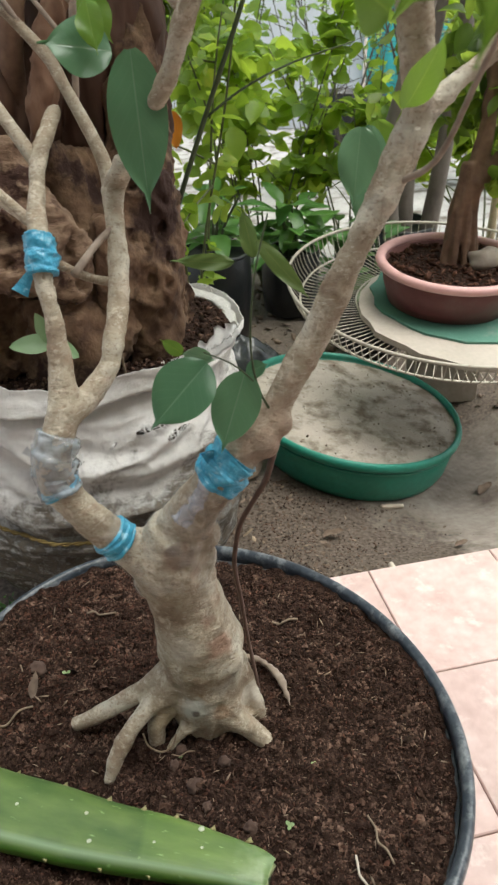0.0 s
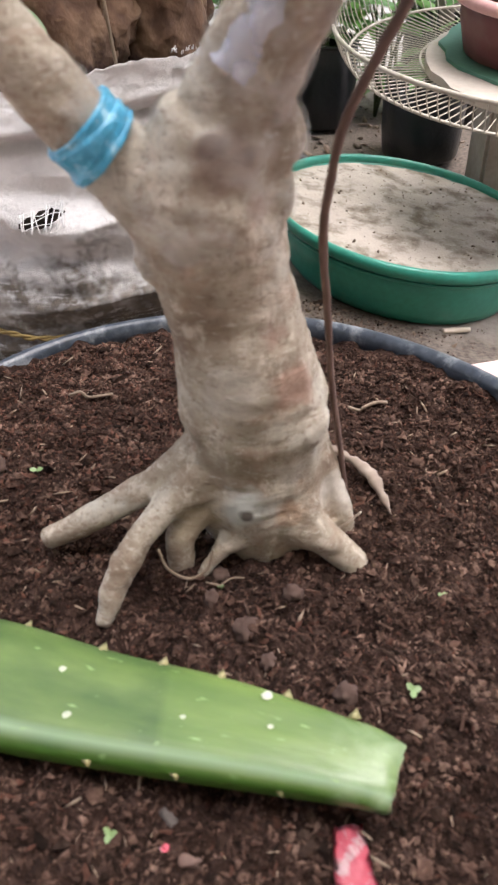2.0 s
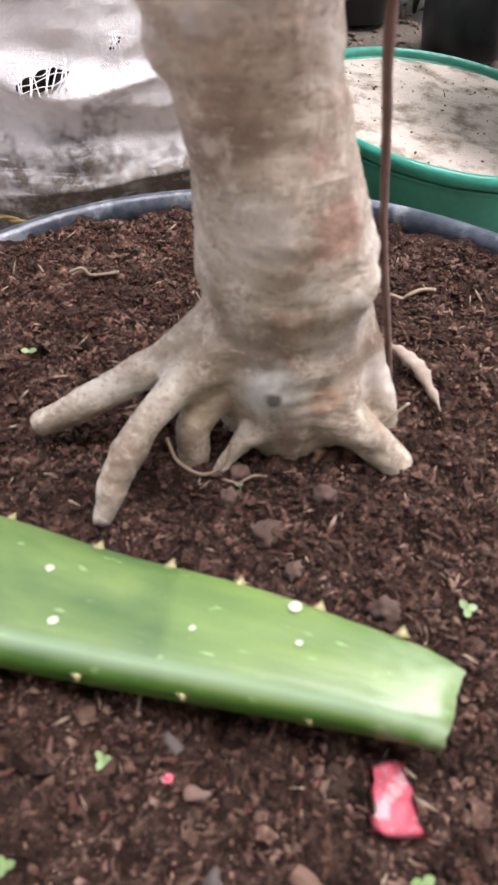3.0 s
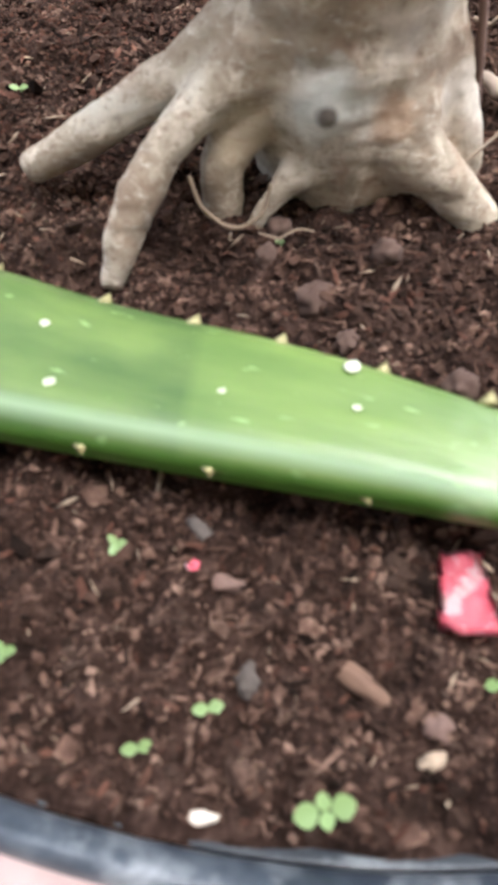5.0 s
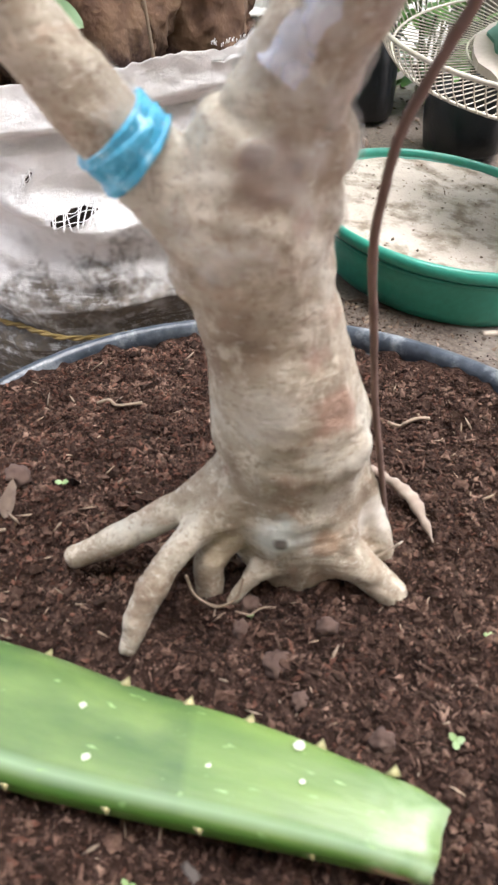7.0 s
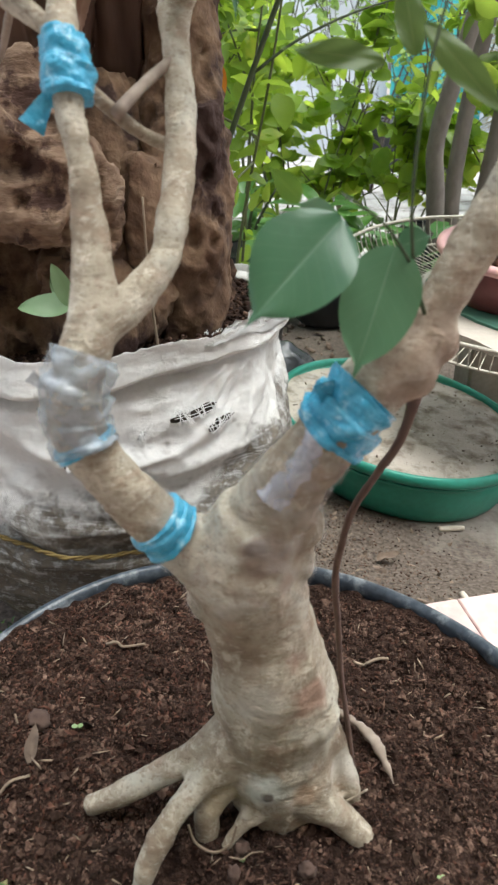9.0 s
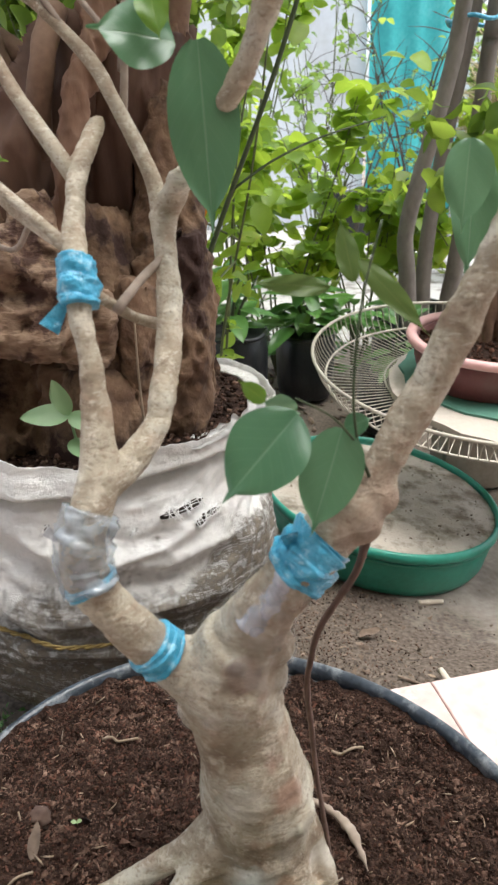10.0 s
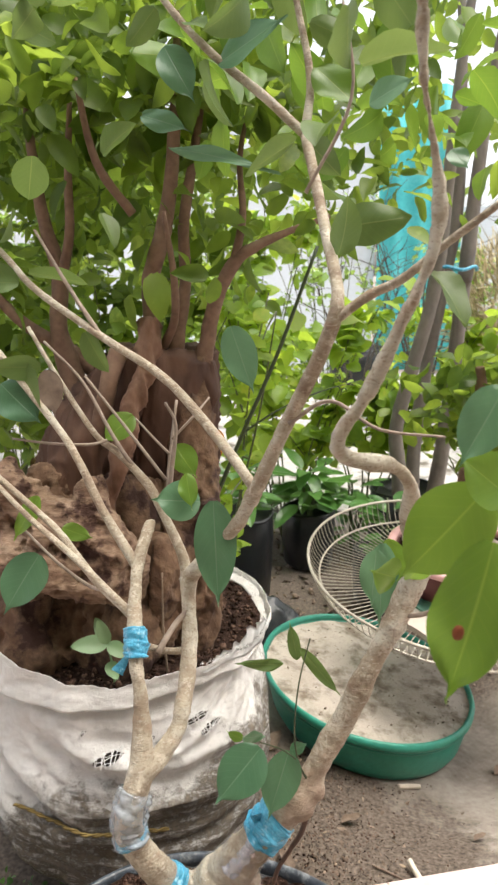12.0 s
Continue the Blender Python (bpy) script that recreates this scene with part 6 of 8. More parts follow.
def sprout(x, y, size, pairs, label="tiny pale green sprout in the soil", rise=0.0):
    s = thing("sprout", (x, y, soil_height(x, y)), label, "seedling", group="sprouts in the pot")
    z = soil_height(x, y)
    part("stem", tube(bmesh.new(), [(x, y, z - 0.002, 0.0006), (x + 0.0005, y - 0.0005, z + size * 0.5 + rise * 0.6, 0.0005), (x, y, z + size * 0.8 + rise, 0.0004)], 6, 3), M_SEED, s)
    for k in range(pairs):
        w = 0.3 + math.pi * 2 * k / pairs
        # seed lobes are round and wide, the first true leaves still small
        long = size * (1.0 if pairs != 4 else 0.55 if k % 2 else 0.85)
        way = V(math.cos(w), math.sin(w), 0.15 if k % 2 == 0 else 0.5)
        foot = V(x, y, z + size * 0.8 + rise) + way * (0.0016 if pairs == 4 and k % 2 == 0 else 0.0)
        leaf_part(s, foot, foot + way * long, long * (0.92 if pairs == 4 else 0.8), (0, -0.3, 1), M_SEED, 0.1, 0.1, 0, shape=0.9, nl=8, nw=4)


sprout(-0.004, 0.2300, 0.0080, 4, "four-leaved pale green clover sprout at the pot rim", 0.013)
sprout(-0.057, 0.241, 0.0047, 2)
sprout(-0.038, 0.253, 0.0047, 2)
sprout(-0.171, 0.534, 0.0047, 2)
sprout(0.075, 0.372, 0.0047, 3)
sprout(-0.10, 0.262, 0.0039, 3)
sprout(-0.032, 0.438, 0.0023, 2)
sprout(0.045, 0.268, 0.0047, 2)
sprout(-0.075, 0.300, 0.0039, 3)
sprout(0.10, 0.43, 0.0031, 2)

# ---- sack with the stump tree ----
SACK_C = V(-0.265, 1.175, 0)


def sack_radius(w, z):
    """Squarish belly of the filled sack, with folds."""
    sq = (abs(math.cos(w)) ** 3.2 + abs(math.sin(w)) ** 3.2) ** (-1 / 3.2)
    h = z / 0.5
    belly = 0.255 + 0.045 * math.sin(math.pi * min(1, h * 1.05)) - 0.02 * max(0, h - 0.8)
    fold = 0.012 * noise.noise(V(math.cos(w) * 3, math.sin(w) * 3, z * 5)) + 0.004 * noise.noise(V(math.cos(w) * 7, math.sin(w) * 7, z * 22 + 3))
    # the hem is turned down; its lower edge climbs towards the pulled-up corner
    run = max(0.0, min(1.0, (math.cos(w) * 0.28 + 0.04) / 0.24)) if math.sin(w) < 0.2 else 1.0
    line = 0.430 + 0.028 * run * run * (3 - 2 * run) + 0.004 * noise.noise(V(w * 4, 0, 8))
    # sharp pleats fanning out below the corner
    du, dz = ((w + 0.48 + math.pi) % (2 * math.pi) - math.pi) * 0.28, 0.515 - z
    far = math.hypot(du, dz)
    fan = math.atan2(du, max(0.001, dz))
    ply = noise.noise(V(fan * 5.0, far * 5, 1.7)) + 0.5 * noise.noise(V(fan * 11.0, far * 9, 4.7))
    fold += 0.010 * (0.22 - abs(ply)) * math.exp(-((far - 0.13) / 0.12) ** 2) * max(0.0, min(1.0, (line + 0.006 - z) / 0.02))
    # hanging drapes bowed round the middle of the front
    du, dz = ((w + 1.25 + math.pi) % (2 * math.pi) - math.pi) * 0.28, 0.66 - z
    far, fan = math.hypot(du, dz), math.atan2(du, max(0.001, dz))
    sag = noise.noise(V(far * 15 + 0.5 * fan, fan * 1.6, 2.5)) + 0.35 * noise.noise(V(far * 38, fan * 3.5, 6.1))
    fold += 0.036 * (0.20 - abs(sag)) * max(0.0, min(1.0, (line - z) / 0.08))
    # fine crumpling
    n3 = noise.noise(V(w * 9 + z * 26, z * 48 - w * 6, 6.1))
    fold += 0.0035 * (0.3 - abs(n3))
    crease = -0.013 * math.exp(-((z - line) / 0.007) ** 2) + 0.021 / (1 + math.exp(-(z - line - 0.006) / 0.0018))
    # the side next to the basin is drawn in below the hem
    turn = (w + math.pi) % (2 * math.pi) - math.pi
    drawn = 0.034 * math.exp(-((turn - 0.05) / 0.65) ** 2) * max(0.0, min(1.0, (line - z) / 0.06))
    return belly * (0.62 + 0.38 * sq) + fold + crease - drawn


def lip_height(w):
    x, y = math.cos(w), math.sin(w)
    return 0.50 + 0.03 * max(0, -x) * (y < 0.3) - 0.020 * math.exp(-((w % (2 * math.pi) - 4.6) / 0.5) ** 2) - 0.026 * max(0, math.cos(w - 0.7)) + 0.008 * noise.noise(V(x * 5, y * 5, 9)) + 0.0025 * noise.noise(V(x * 40, y * 40, 3))


def build_sack():
    sack = thing("soil_sack", (SACK_C.x, SACK_C.y, 0), "full white woven plastic sack, torn, with mud-stained lower half", "sack")
    bm = bmesh.new()
    uv = bm.loops.layers.uv.new("uv")
    n, m = 420, 220
    rows = []
    for j in range(m + 1):
        row = []
        for k in range(n):
            w = 2 * math.pi * k / n
            top = lip_height(w)
            t = j / m
            if t <= 0.86:
                z = top * t / 0.86
                r = sack_radius(w, z) * (0.80 + 0.20 * min(1, z / 0.09) ** 0.5)
            else:
                # folded-over lip, down inside
                q = (t - 0.86) / 0.14
                z = top + 0.003 * math.sin(math.pi * q) - 0.05 * q * q
                r = sack_radius(w, top) - 0.004 * math.sin(math.pi * q / 2) - 0.02 * q * q
            row.append(bm.verts.new((SACK_C.x + r * math.cos(w), SACK_C.y + r * math.sin(w), z + 0.002)))
        rows.append(row)
    for j in range(m):
        for k in range(n):
            f = bm.faces.new((rows[j][k], rows[j][(k + 1) % n], rows[j + 1][(k + 1) % n], rows[j + 1][k]))
            for loop, (a, b) in zip(f.loops, ((k, j), (k + 1, j), (k + 1, j + 1), (k, j + 1))):
                loop[uv].uv = (a / n, b / m)
    bm.faces.new(rows[0][::-1])
    part("sack_cloth", bm, M_SACK, sack, "white woven cloth, muddy below")
    # pulled-up, crumpled end of the hem at the corner
    b = bmesh.new()
    lines = []
    for i in range(41):
        w = -0.95 + 0.85 * i / 40
        tall = 0.038 * math.sin(math.pi * (i / 40) ** 1.5) ** 0.7 * (1 + 0.5 * noise.noise(V(i * 0.35, 2, 0)))
        row = []
        for k in range(9):
            v = k / 8
            r = sack_radius(w, lip_height(w)) + 0.002 + 0.016 * v * noise.noise(V(i * 0.22, v * 2.0, 3)) + 0.006 * noise.noise(V(i * 0.6, v * 5, 6)) * v - 0.006 * v
            row.append(b.verts.new((SACK_C.x + r * math.cos(w), SACK_C.y + r * math.sin(w), lip_height(w) - 0.008 + tall * v + 0.003 * v * noise.noise(V(i * 1.7, 0, 1)))))
        lines.append(row)
    for u, v in zip(lines, lines[1:]):
        for k in range(8):
            b.faces.new((u[k], v[k], v[k + 1], u[k + 1]))
    bmesh.ops.solidify(b, geom=b.faces[:], thickness=0.0008)
    part("torn_hem", b, M_THREAD, sack, "crumpled white frayed end of the hem")
    b = bmesh.new()
    for k in range(110):
        w = rng.uniform(-0.95, -0.2)
        r = sack_radius(w, 0.49)
        p = V(SACK_C.x + r * math.cos(w), SACK_C.y + r * math.sin(w), lip_height(w) + 0.006)
        way = V(math.cos(w) * rng.uniform(-0.3, 1.0), math.sin(w) * 0.6 + rng.gauss(0, 0.5), rng.uniform(0.1, 1.0)).normalized()
        ln = rng.uniform(0.003, 0.008) * (1.5 if abs(w + 0.4) < 0.25 else 0.7)
        q = p + way * ln
        tube(b, [(*p, 0.0006), (*((p + q) / 2 + V(0, 0, 0.002)), 0.0005), (*q, 0.0002)], 4, 2)
    part("frayed_threads", b, M_THREAD, sack, "frayed white threads of the torn lip")
    # tears: dark soil showing, crossed by loose tapes of the weave
    for w0, z0, ww, hh in ((-1.02, 0.405, 0.12, 0.013), (-0.90, 0.385, 0.08, 0.011), (-1.27, 0.386, 0.022, 0.007), (-1.52, 0.362, 0.085, 0.013), (-1.68, 0.40, 0.02, 0.007)):
        b = bmesh.new()
        top, bot = [], []
        for k in range(13):
            t = k / 12
            w = w0 + (t - 0.5) * ww * 2
            dz = 0.008 * (t - 0.5)
            e = hh * math.sin(math.pi * min(1, max(0, t + 0.03))) ** 0.6 * (0.7 + 0.6 * rng.random())
            for rowset, s in ((top, 1), (bot, -1)):
                z = z0 + dz + s * e * 0.5
                r = sack_radius(w, z) + 0.0045
                rowset.append(b.verts.new((SACK_C.x + r * math.cos(w), SACK_C.y + r * math.sin(w), z + 0.002)))
        for k in range(12):
            b.faces.new((bot[k], bot[k + 1], top[k + 1], top[k]))
        bmesh.ops.solidify(b, geom=b.faces[:], thickness=0.002)
        tear = part("tear", b, M_HOLE, sack, "dark tear with soil showing")
        b = bmesh.new()
        for k in range(int(ww * 130) + 2):
            w = w0 + rng.uniform(-1, 1) * ww
            z = z0 + 0.008 * (w - w0) / (2 * ww)
            lean = rng.gauss(0, 0.01)
            pts = []
            for s in (-1, 0, 1):
                zz = z + s * hh * 0.75
                r = sack_radius(w + lean * s, zz) + 0.007
                pts.append((SACK_C.x + r * math.cos(w + lean * s), SACK_C.y + r * math.sin(w + lean * s), zz + 0.002, 0.0007))
            tube(b, pts, 4, 3)
        for row in (-0.3, 0.1, 0.4):
            pts = []
            for k in range(5):
                w = w0 + (k / 4 - 0.5) * ww * 1.7
                zz = z0 + 0.008 * (w - w0) / (2 * ww) + row * hh + 0.001 * rng.gauss(0, 1)
                r = sack_radius(w, zz) + 0.0065
                pts.append((SACK_C.x + r * math.cos(w), SACK_C.y + r * math.sin(w), zz + 0.002, 0.0006))
            tube(b, pts, 4, 3)
        part("thread", b, M_THREAD, tear, "loose white tapes across the tear")
    # twisted rope of two strands
    for turn in (0.0, math.pi):
        rope = []
        for k in range(150):
            w = -2.15 + 0.95 * k / 149
            z = 0.238 + 0.002 * math.sin(k * 0.12) - 0.020 * (k / 149)
            a = k * 0.32 + turn
            r = sack_radius(w, z) + 0.006 + 0.0017 * math.cos(a)
            rope.append((SACK_C.x + r * math.cos(w), SACK_C.y + r * math.sin(w), z + 0.0017 * math.sin(a), 0.0020))
        part("rope", tube(bmesh.new(), rope, 7, 1, 0.2, 260), M_ROPE, sack, "twisted yellow-brown rope strand")
    return sack


build_sack()


def sack_soil_height(x, y):
    return 0.462 + 0.012 * noise.noise(V(x * 9, y * 9, 4)) + 0.02 * max(0, (x + 0.2) * 1.0)


bm = bmesh.new()
rings = []
for i in range(1, 16):
    ring = []
    for k in range(70):
        w = 2 * math.pi * k / 70
        r = (sack_radius(w, 0.47) - 0.022) * i / 15
        x, y = SACK_C.x + r * math.cos(w), SACK_C.y + r * math.sin(w)
        ring.append(bm.verts.new((x, y, sack_soil_height(x, y))))
    rings.append(ring)
for a, b in zip(rings, rings[1:]):
    for k in range(70):
        bm.faces.new((a[k], b[k], b[(k + 1) % 70], a[(k + 1) % 70]))
bm.faces.new(rings[0])
bmesh.ops.recalc_face_normals(bm, faces=bm.faces)
solo("sack_soil", bm, M_SOIL, "dark soil filling the open top of the sack", "soil", kind="stuff")


def in_sack():
    while True:
        w, q = rng.random() * 2 * math.pi, rng.random() ** 0.5
        r = (sack_radius(w, 0.47) - 0.03) * q
        return SACK_C.x + r * math.cos(w), SACK_C.y + r * math.sin(w)


crumbs("sack_crumbs", 2500, in_sack, M_CRUMB, (0.006, 0.014), "coarse soil crumbs in the open sack", height=sack_soil_height)

stump = thing("stump_tree", (-0.29, 1.18, 0.46), "old gnarled tree stump sprouting leafy branches from a sack", "tree")


def build_stump():
    bm = bmesh.new()
    # swollen, folded base
    for rows in (
        [(-0.30, 1.20, 0.40, 0.19), (-0.31, 1.20, 0.52, 0.20), (-0.32, 1.21, 0.62, 0.19), (-0.31, 1.22, 0.72, 0.165), (-0.28, 1.22, 0.80, 0.14)],
        [(-0.42, 1.06, 0.42, 0.07), (-0.41, 1.06, 0.52, 0.085), (-0.40, 1.08, 0.62, 0.08), (-0.39, 1.10, 0.72, 0.07), (-0.38, 1.12, 0.80, 0.05)],
        [(-0.28, 1.05, 0.42, 0.07), (-0.27, 1.05, 0.50, 0.075), (-0.26, 1.06, 0.56, 0.06)],
    ):
        tube(bm, rows, 20, 5, 0.16, 9, rows[0][0] * 30)
    skin = fuse(bm, 0.0055, 2, ((0.030, 7, 1.0, 0), (0.030, 9, 0.7, 1), (0.009, 27, 0.6, 1), (0.010, 34, 0.8, 2), (0.003, 90, 0.7, 1)))
    part("base", skin, M_STUMP, stump, "swollen brown base full of folds and hollows")
    bm = bmesh.new()
    for rows in (
        [(-0.48, 1.02, 0.69, 0.035), (-0.42, 0.985, 0.665, 0.042), (-0.34, 0.975, 0.66, 0.046), (-0.27, 0.985, 0.655, 0.045), (-0.215, 1.01, 0.64, 0.035)],
        [(-0.40, 1.03, 0.74, 0.05), (-0.33, 1.00, 0.725, 0.05), (-0.27, 1.01, 0.70, 0.045)],
        [(-0.30, 1.04, 0.79, 0.03), (-0.27, 1.00, 0.73, 0.042), (-0.245, 0.99, 0.67, 0.04), (-0.235, 1.01, 0.60, 0.03)],
        [(-0.47, 1.06, 0.80, 0.04), (-0.43, 1.03, 0.76, 0.05), (-0.40, 1.01, 0.70, 0.04)],
    ):
        tube(bm, rows, 16, 5, 0.2, 18, rows[0][1] * 30)
    skin = fuse(bm, 0.0045, 1, ((0.020, 11, 1.0, 1), (0.009, 26, 0.7, 1), (0.012, 30, 0.8, 2), (0.003, 85, 0.8, 1)))
    part("root_shelf", skin, M_SHELF, stump, "pale rough shelf of old roots")
    bm = bmesh.new()
    for rows in (
        [(-0.155, 1.10, 0.40, 0.055), (-0.140, 1.10, 0.50, 0.056), (-0.130, 1.10, 0.60, 0.058), (-0.130, 1.11, 0.69, 0.054), (-0.138, 1.13, 0.78, 0.048), (-0.132, 1.15, 0.88, 0.038), (-0.115, 1.16, 0.95, 0.026), (-0.102, 1.16, 1.02, 0.016)],
        [(-0.19, 1.05, 0.56, 0.03), (-0.175, 1.035, 0.62, 0.035), (-0.165, 1.05, 0.69, 0.03)],
    ):
        tube(bm, rows, 16, 5, 0.16, 18, rows[0][1] * 30)
    skin = fuse(bm, 0.0045, 1, ((0.016, 10, 0.45, 1), (0.008, 28, 0.5, 1), (0.010, 34, 0.6, 2), (0.003, 80, 0.6, 1)))
    part("side_trunk", skin, M_STUMP, stump, "tan holed side trunk")
    bm = bmesh.new()
    for rows in (
        [(-0.365, 1.14, 0.74, 0.085), (-0.325, 1.14, 0.82, 0.078), (-0.285, 1.14, 0.91, 0.066), (-0.250, 1.15, 0.985, 0.052), (-0.245, 1.15, 1.015, 0.048)],
        [(-0.23, 1.24, 0.70, 0.11), (-0.205, 1.23, 0.88, 0.11), (-0.19, 1.22, 0.97, 0.10), (-0.188, 1.22, 1.01, 0.098)],
        [(-0.17, 1.19, 0.70, 0.05), (-0.150, 1.18, 0.85, 0.048), (-0.135, 1.17, 0.95, 0.044), (-0.130, 1.17, 1.00, 0.040)],
    ):
        tube(bm, rows, 18, 5, 0.06, 12, rows[0][0] * 20)
    skin = fuse(bm, 0.0055, 2, ((0.018, 8, 0.5, 0), (0.020, 14, 0.3, 1), (0.007, 42, 0.3, 1)))
    part("heartwood", skin, M_REDWOOD, stump, "dark red-brown smooth upper trunk")
    bm = bmesh.new()
    for rows in (
        [(-0.275, 1.05, 0.74, 0.017), (-0.252, 1.045, 0.82, 0.015), (-0.228, 1.06, 0.90, 0.017), (-0.213, 1.08, 0.96, 0.020), (-0.205, 1.11, 1.01, 0.020), (-0.198, 1.13, 1.07, 0.017)],
    ):
        tube(bm, rows, 14, 5, 0.12, 22, rows[0][0] * 20)
    skin = fuse(bm, 0.0045, 1, ((0.012, 16, 0.35, 1), (0.007, 40, 0.4, 1), (0.003, 90, 0.6, 1)))
    part("twisted_stem", skin, M_BRSTEM, stump, "twisted brown stem over the hollow")
    branches = [
        [(-0.23, 1.18, 0.86, 0.032), (-0.215, 1.15, 0.98, 0.026), (-0.198, 1.14, 1.06, 0.019), (-0.194, 1.13, 1.14, 0.018), (-0.175, 1.13, 1.20, 0.018), (-0.158, 1.14, 1.28, 0.015), (-0.145, 1.16, 1.42, 0.012), (-0.14, 1.2, 1.6, 0.008)],
        [(-0.21, 1.20, 0.85, 0.03), (-0.17, 1.17, 0.97, 0.020), (-0.152, 1.17, 1.06, 0.015), (-0.140, 1.18, 1.14, 0.013), (-0.140, 1.18, 1.24, 0.012), (-0.12, 1.2, 1.36, 0.010), (-0.10, 1.22, 1.5, 0.007)],
        [(-0.15, 1.19, 0.82, 0.03), (-0.122, 1.17, 0.95, 0.024), (-0.103, 1.16, 1.02, 0.018), (-0.085, 1.16, 1.10, 0.016), (-0.050, 1.17, 1.17, 0.014), (-0.010, 1.18, 1.198, 0.011), (0.04, 1.2, 1.22, 0.008), (0.12, 1.22, 1.25, 0.005)],
        [(-0.050, 1.17, 1.17, 0.010), (-0.035, 1.18, 1.25, 0.008), (-0.04, 1.2, 1.35, 0.006), (-0.02, 1.22, 1.45, 0.004)],
        [(-0.34, 1.17, 0.84, 0.03), (-0.36, 1.18, 0.96, 0.028), (-0.38, 1.18, 1.05, 0.020), (-0.375, 1.19, 1.15, 0.018), (-0.40, 1.2, 1.25, 0.014), (-0.42, 1.22, 1.38, 0.010), (-0.43, 1.25, 1.55, 0.006)],
        [(-0.375, 1.19, 1.13, 0.012), (-0.345, 1.17, 1.22, 0.010), (-0.34, 1.17, 1.32, 0.008), (-0.33, 1.18, 1.45, 0.005)],
        [(-0.28, 1.2, 0.88, 0.022), (-0.33, 1.2, 0.98, 0.020), (-0.45, 1.2, 1.06, 0.014), (-0.55, 1.22, 1.16, 0.010), (-0.64, 1.25, 1.3, 0.006)],
        [(-0.22, 1.13, 1.25, 0.010), (-0.27, 1.10, 1.33, 0.008), (-0.29, 1.08, 1.45, 0.005)],
        [(-0.20, 1.19, 0.90, 0.014), (-0.19, 1.17, 1.0, 0.011), (-0.155, 1.13, 1.07, 0.009), (-0.15, 1.11, 1.15, 0.007), (-0.16, 1.09, 1.25, 0.004)],
        [(-0.30, 1.13, 0.80, 0.026), (-0.285, 1.08, 0.88, 0.020), (-0.265, 1.07, 0.96, 0.018), (-0.25, 1.10, 1.02, 0.020)],
    ]
    tips = []
    for rows in branches:
        part("branch", tube(bmesh.new(), [(x, y, z, r * 0.85) for x, y, z, r in rows], 12, 6, 0.14, 40, rows[0][0] * 9), M_BRBARK, stump)
        line = spline(rows, 6)
        tips.extend(Vector(p[:3]) for p in line[len(line) // 2:])
    # the leafy head
    rows = []
    for _ in range(4700):
        if rng.random() < 0.42:
            c = rng.choice(tips) + V(rng.gauss(0, 0.08), rng.gauss(0.02, 0.07), rng.gauss(0.03, 0.07))
        else:
            c = V(rng.uniform(-0.95, 0.42), rng.uniform(1.08, 2.05), rng.uniform(1.06, 2.0))
        low = 1.08 + 0.12 * noise.noise(c * 5)
        if c.z < low or (c.x > -0.02 and c.z < 1.20 + 0.1 * max(0.0, c.x) + 0.08 * noise.noise(c * 7)) or c.y < 0.95 or (c.z < 1.42 and c.y < 1.22 and rng.random() < 0.9) or (c.z < 1.36 and rng.random() < 0.55):
            continue
        if noise.noise(c * 4.5 + V(3, 1, 0)) < -0.22:
            continue
        length = rng.uniform(0.035, 0.088)
        rows.append((c, (rand_dir(-0.5) + V(0, -0.2, 0)).normalized(), (rand_dir(0.9) + V(0, -0.3, 0)).normalized(), length, length * rng.uniform(0.36, 0.55)))
    # extra leaves added on the left to shade the crown and stump there
    for _ in range(1300):
        c = V(rng.uniform(-1.0, -0.30), rng.uniform(1.2, 2.0), rng.uniform(1.25, 2.0))
        if noise.noise(c * 4.5 + V(3, 1, 0)) > -0.3:
            length = rng.uniform(0.04, 0.085)
            rows.append((c, (rand_dir(-0.5) + V(0, -0.2, 0)).normalized(), rand_dir(0.9), length, length * rng.uniform(0.36, 0.52)))
    for _ in range(900):
        c = V(rng.uniform(-1.0, 0.05), rng.uniform(1.7, 2.2), rng.uniform(1.35, 2.1))
        length = rng.uniform(0.05, 0.09)
        rows.append((c, (rand_dir(-0.5) + V(0, -0.2, 0)).normalized(), rand_dir(0.9), length, length * rng.uniform(0.4, 0.55)))
    # drooping sprays low on the far side
    for _ in range(330):
        c = V(rng.uniform(-0.85, -0.44), rng.uniform(1.15, 1.6), rng.uniform(0.80, 1.2))
        length = rng.uniform(0.05, 0.085)
        rows.append((c, rand_dir(-0.4), rand_dir(0.8), length, length * 0.58))
    attach(new("crown", crown_mesh("crown", rows, M_CANOPY, 6, 2)), stump)


build_stump()


def build_weed():
    s = thing("weed_seedling", (-0.255, 0.945, 0.465), "small pale green weed seedling in the sack soil", "seedling")
    part("stem", tube(bmesh.new(), [(-0.250, 0.95, 0.455, 0.0025), (-0.252, 0.945, 0.50, 0.0022), (-0.256, 0.94, 0.545, 0.0018)], 8, 4), M_WEED, s)
    for tip, w in (((-0.315, 0.92, 0.552), 0.032), ((-0.262, 0.915, 0.60), 0.022), ((-0.215, 0.925, 0.53), 0.026), ((-0.235, 0.91, 0.498), 0.024), ((-0.285, 0.97, 0.58), 0.024)):
        leaf_part(s, (-0.256, 0.94, 0.545 if tip[2] > 0.5 else 0.51), tip, w, (0.1, -0.7, 0.8), M_WEED, 0.1, 0.15, 0.01)


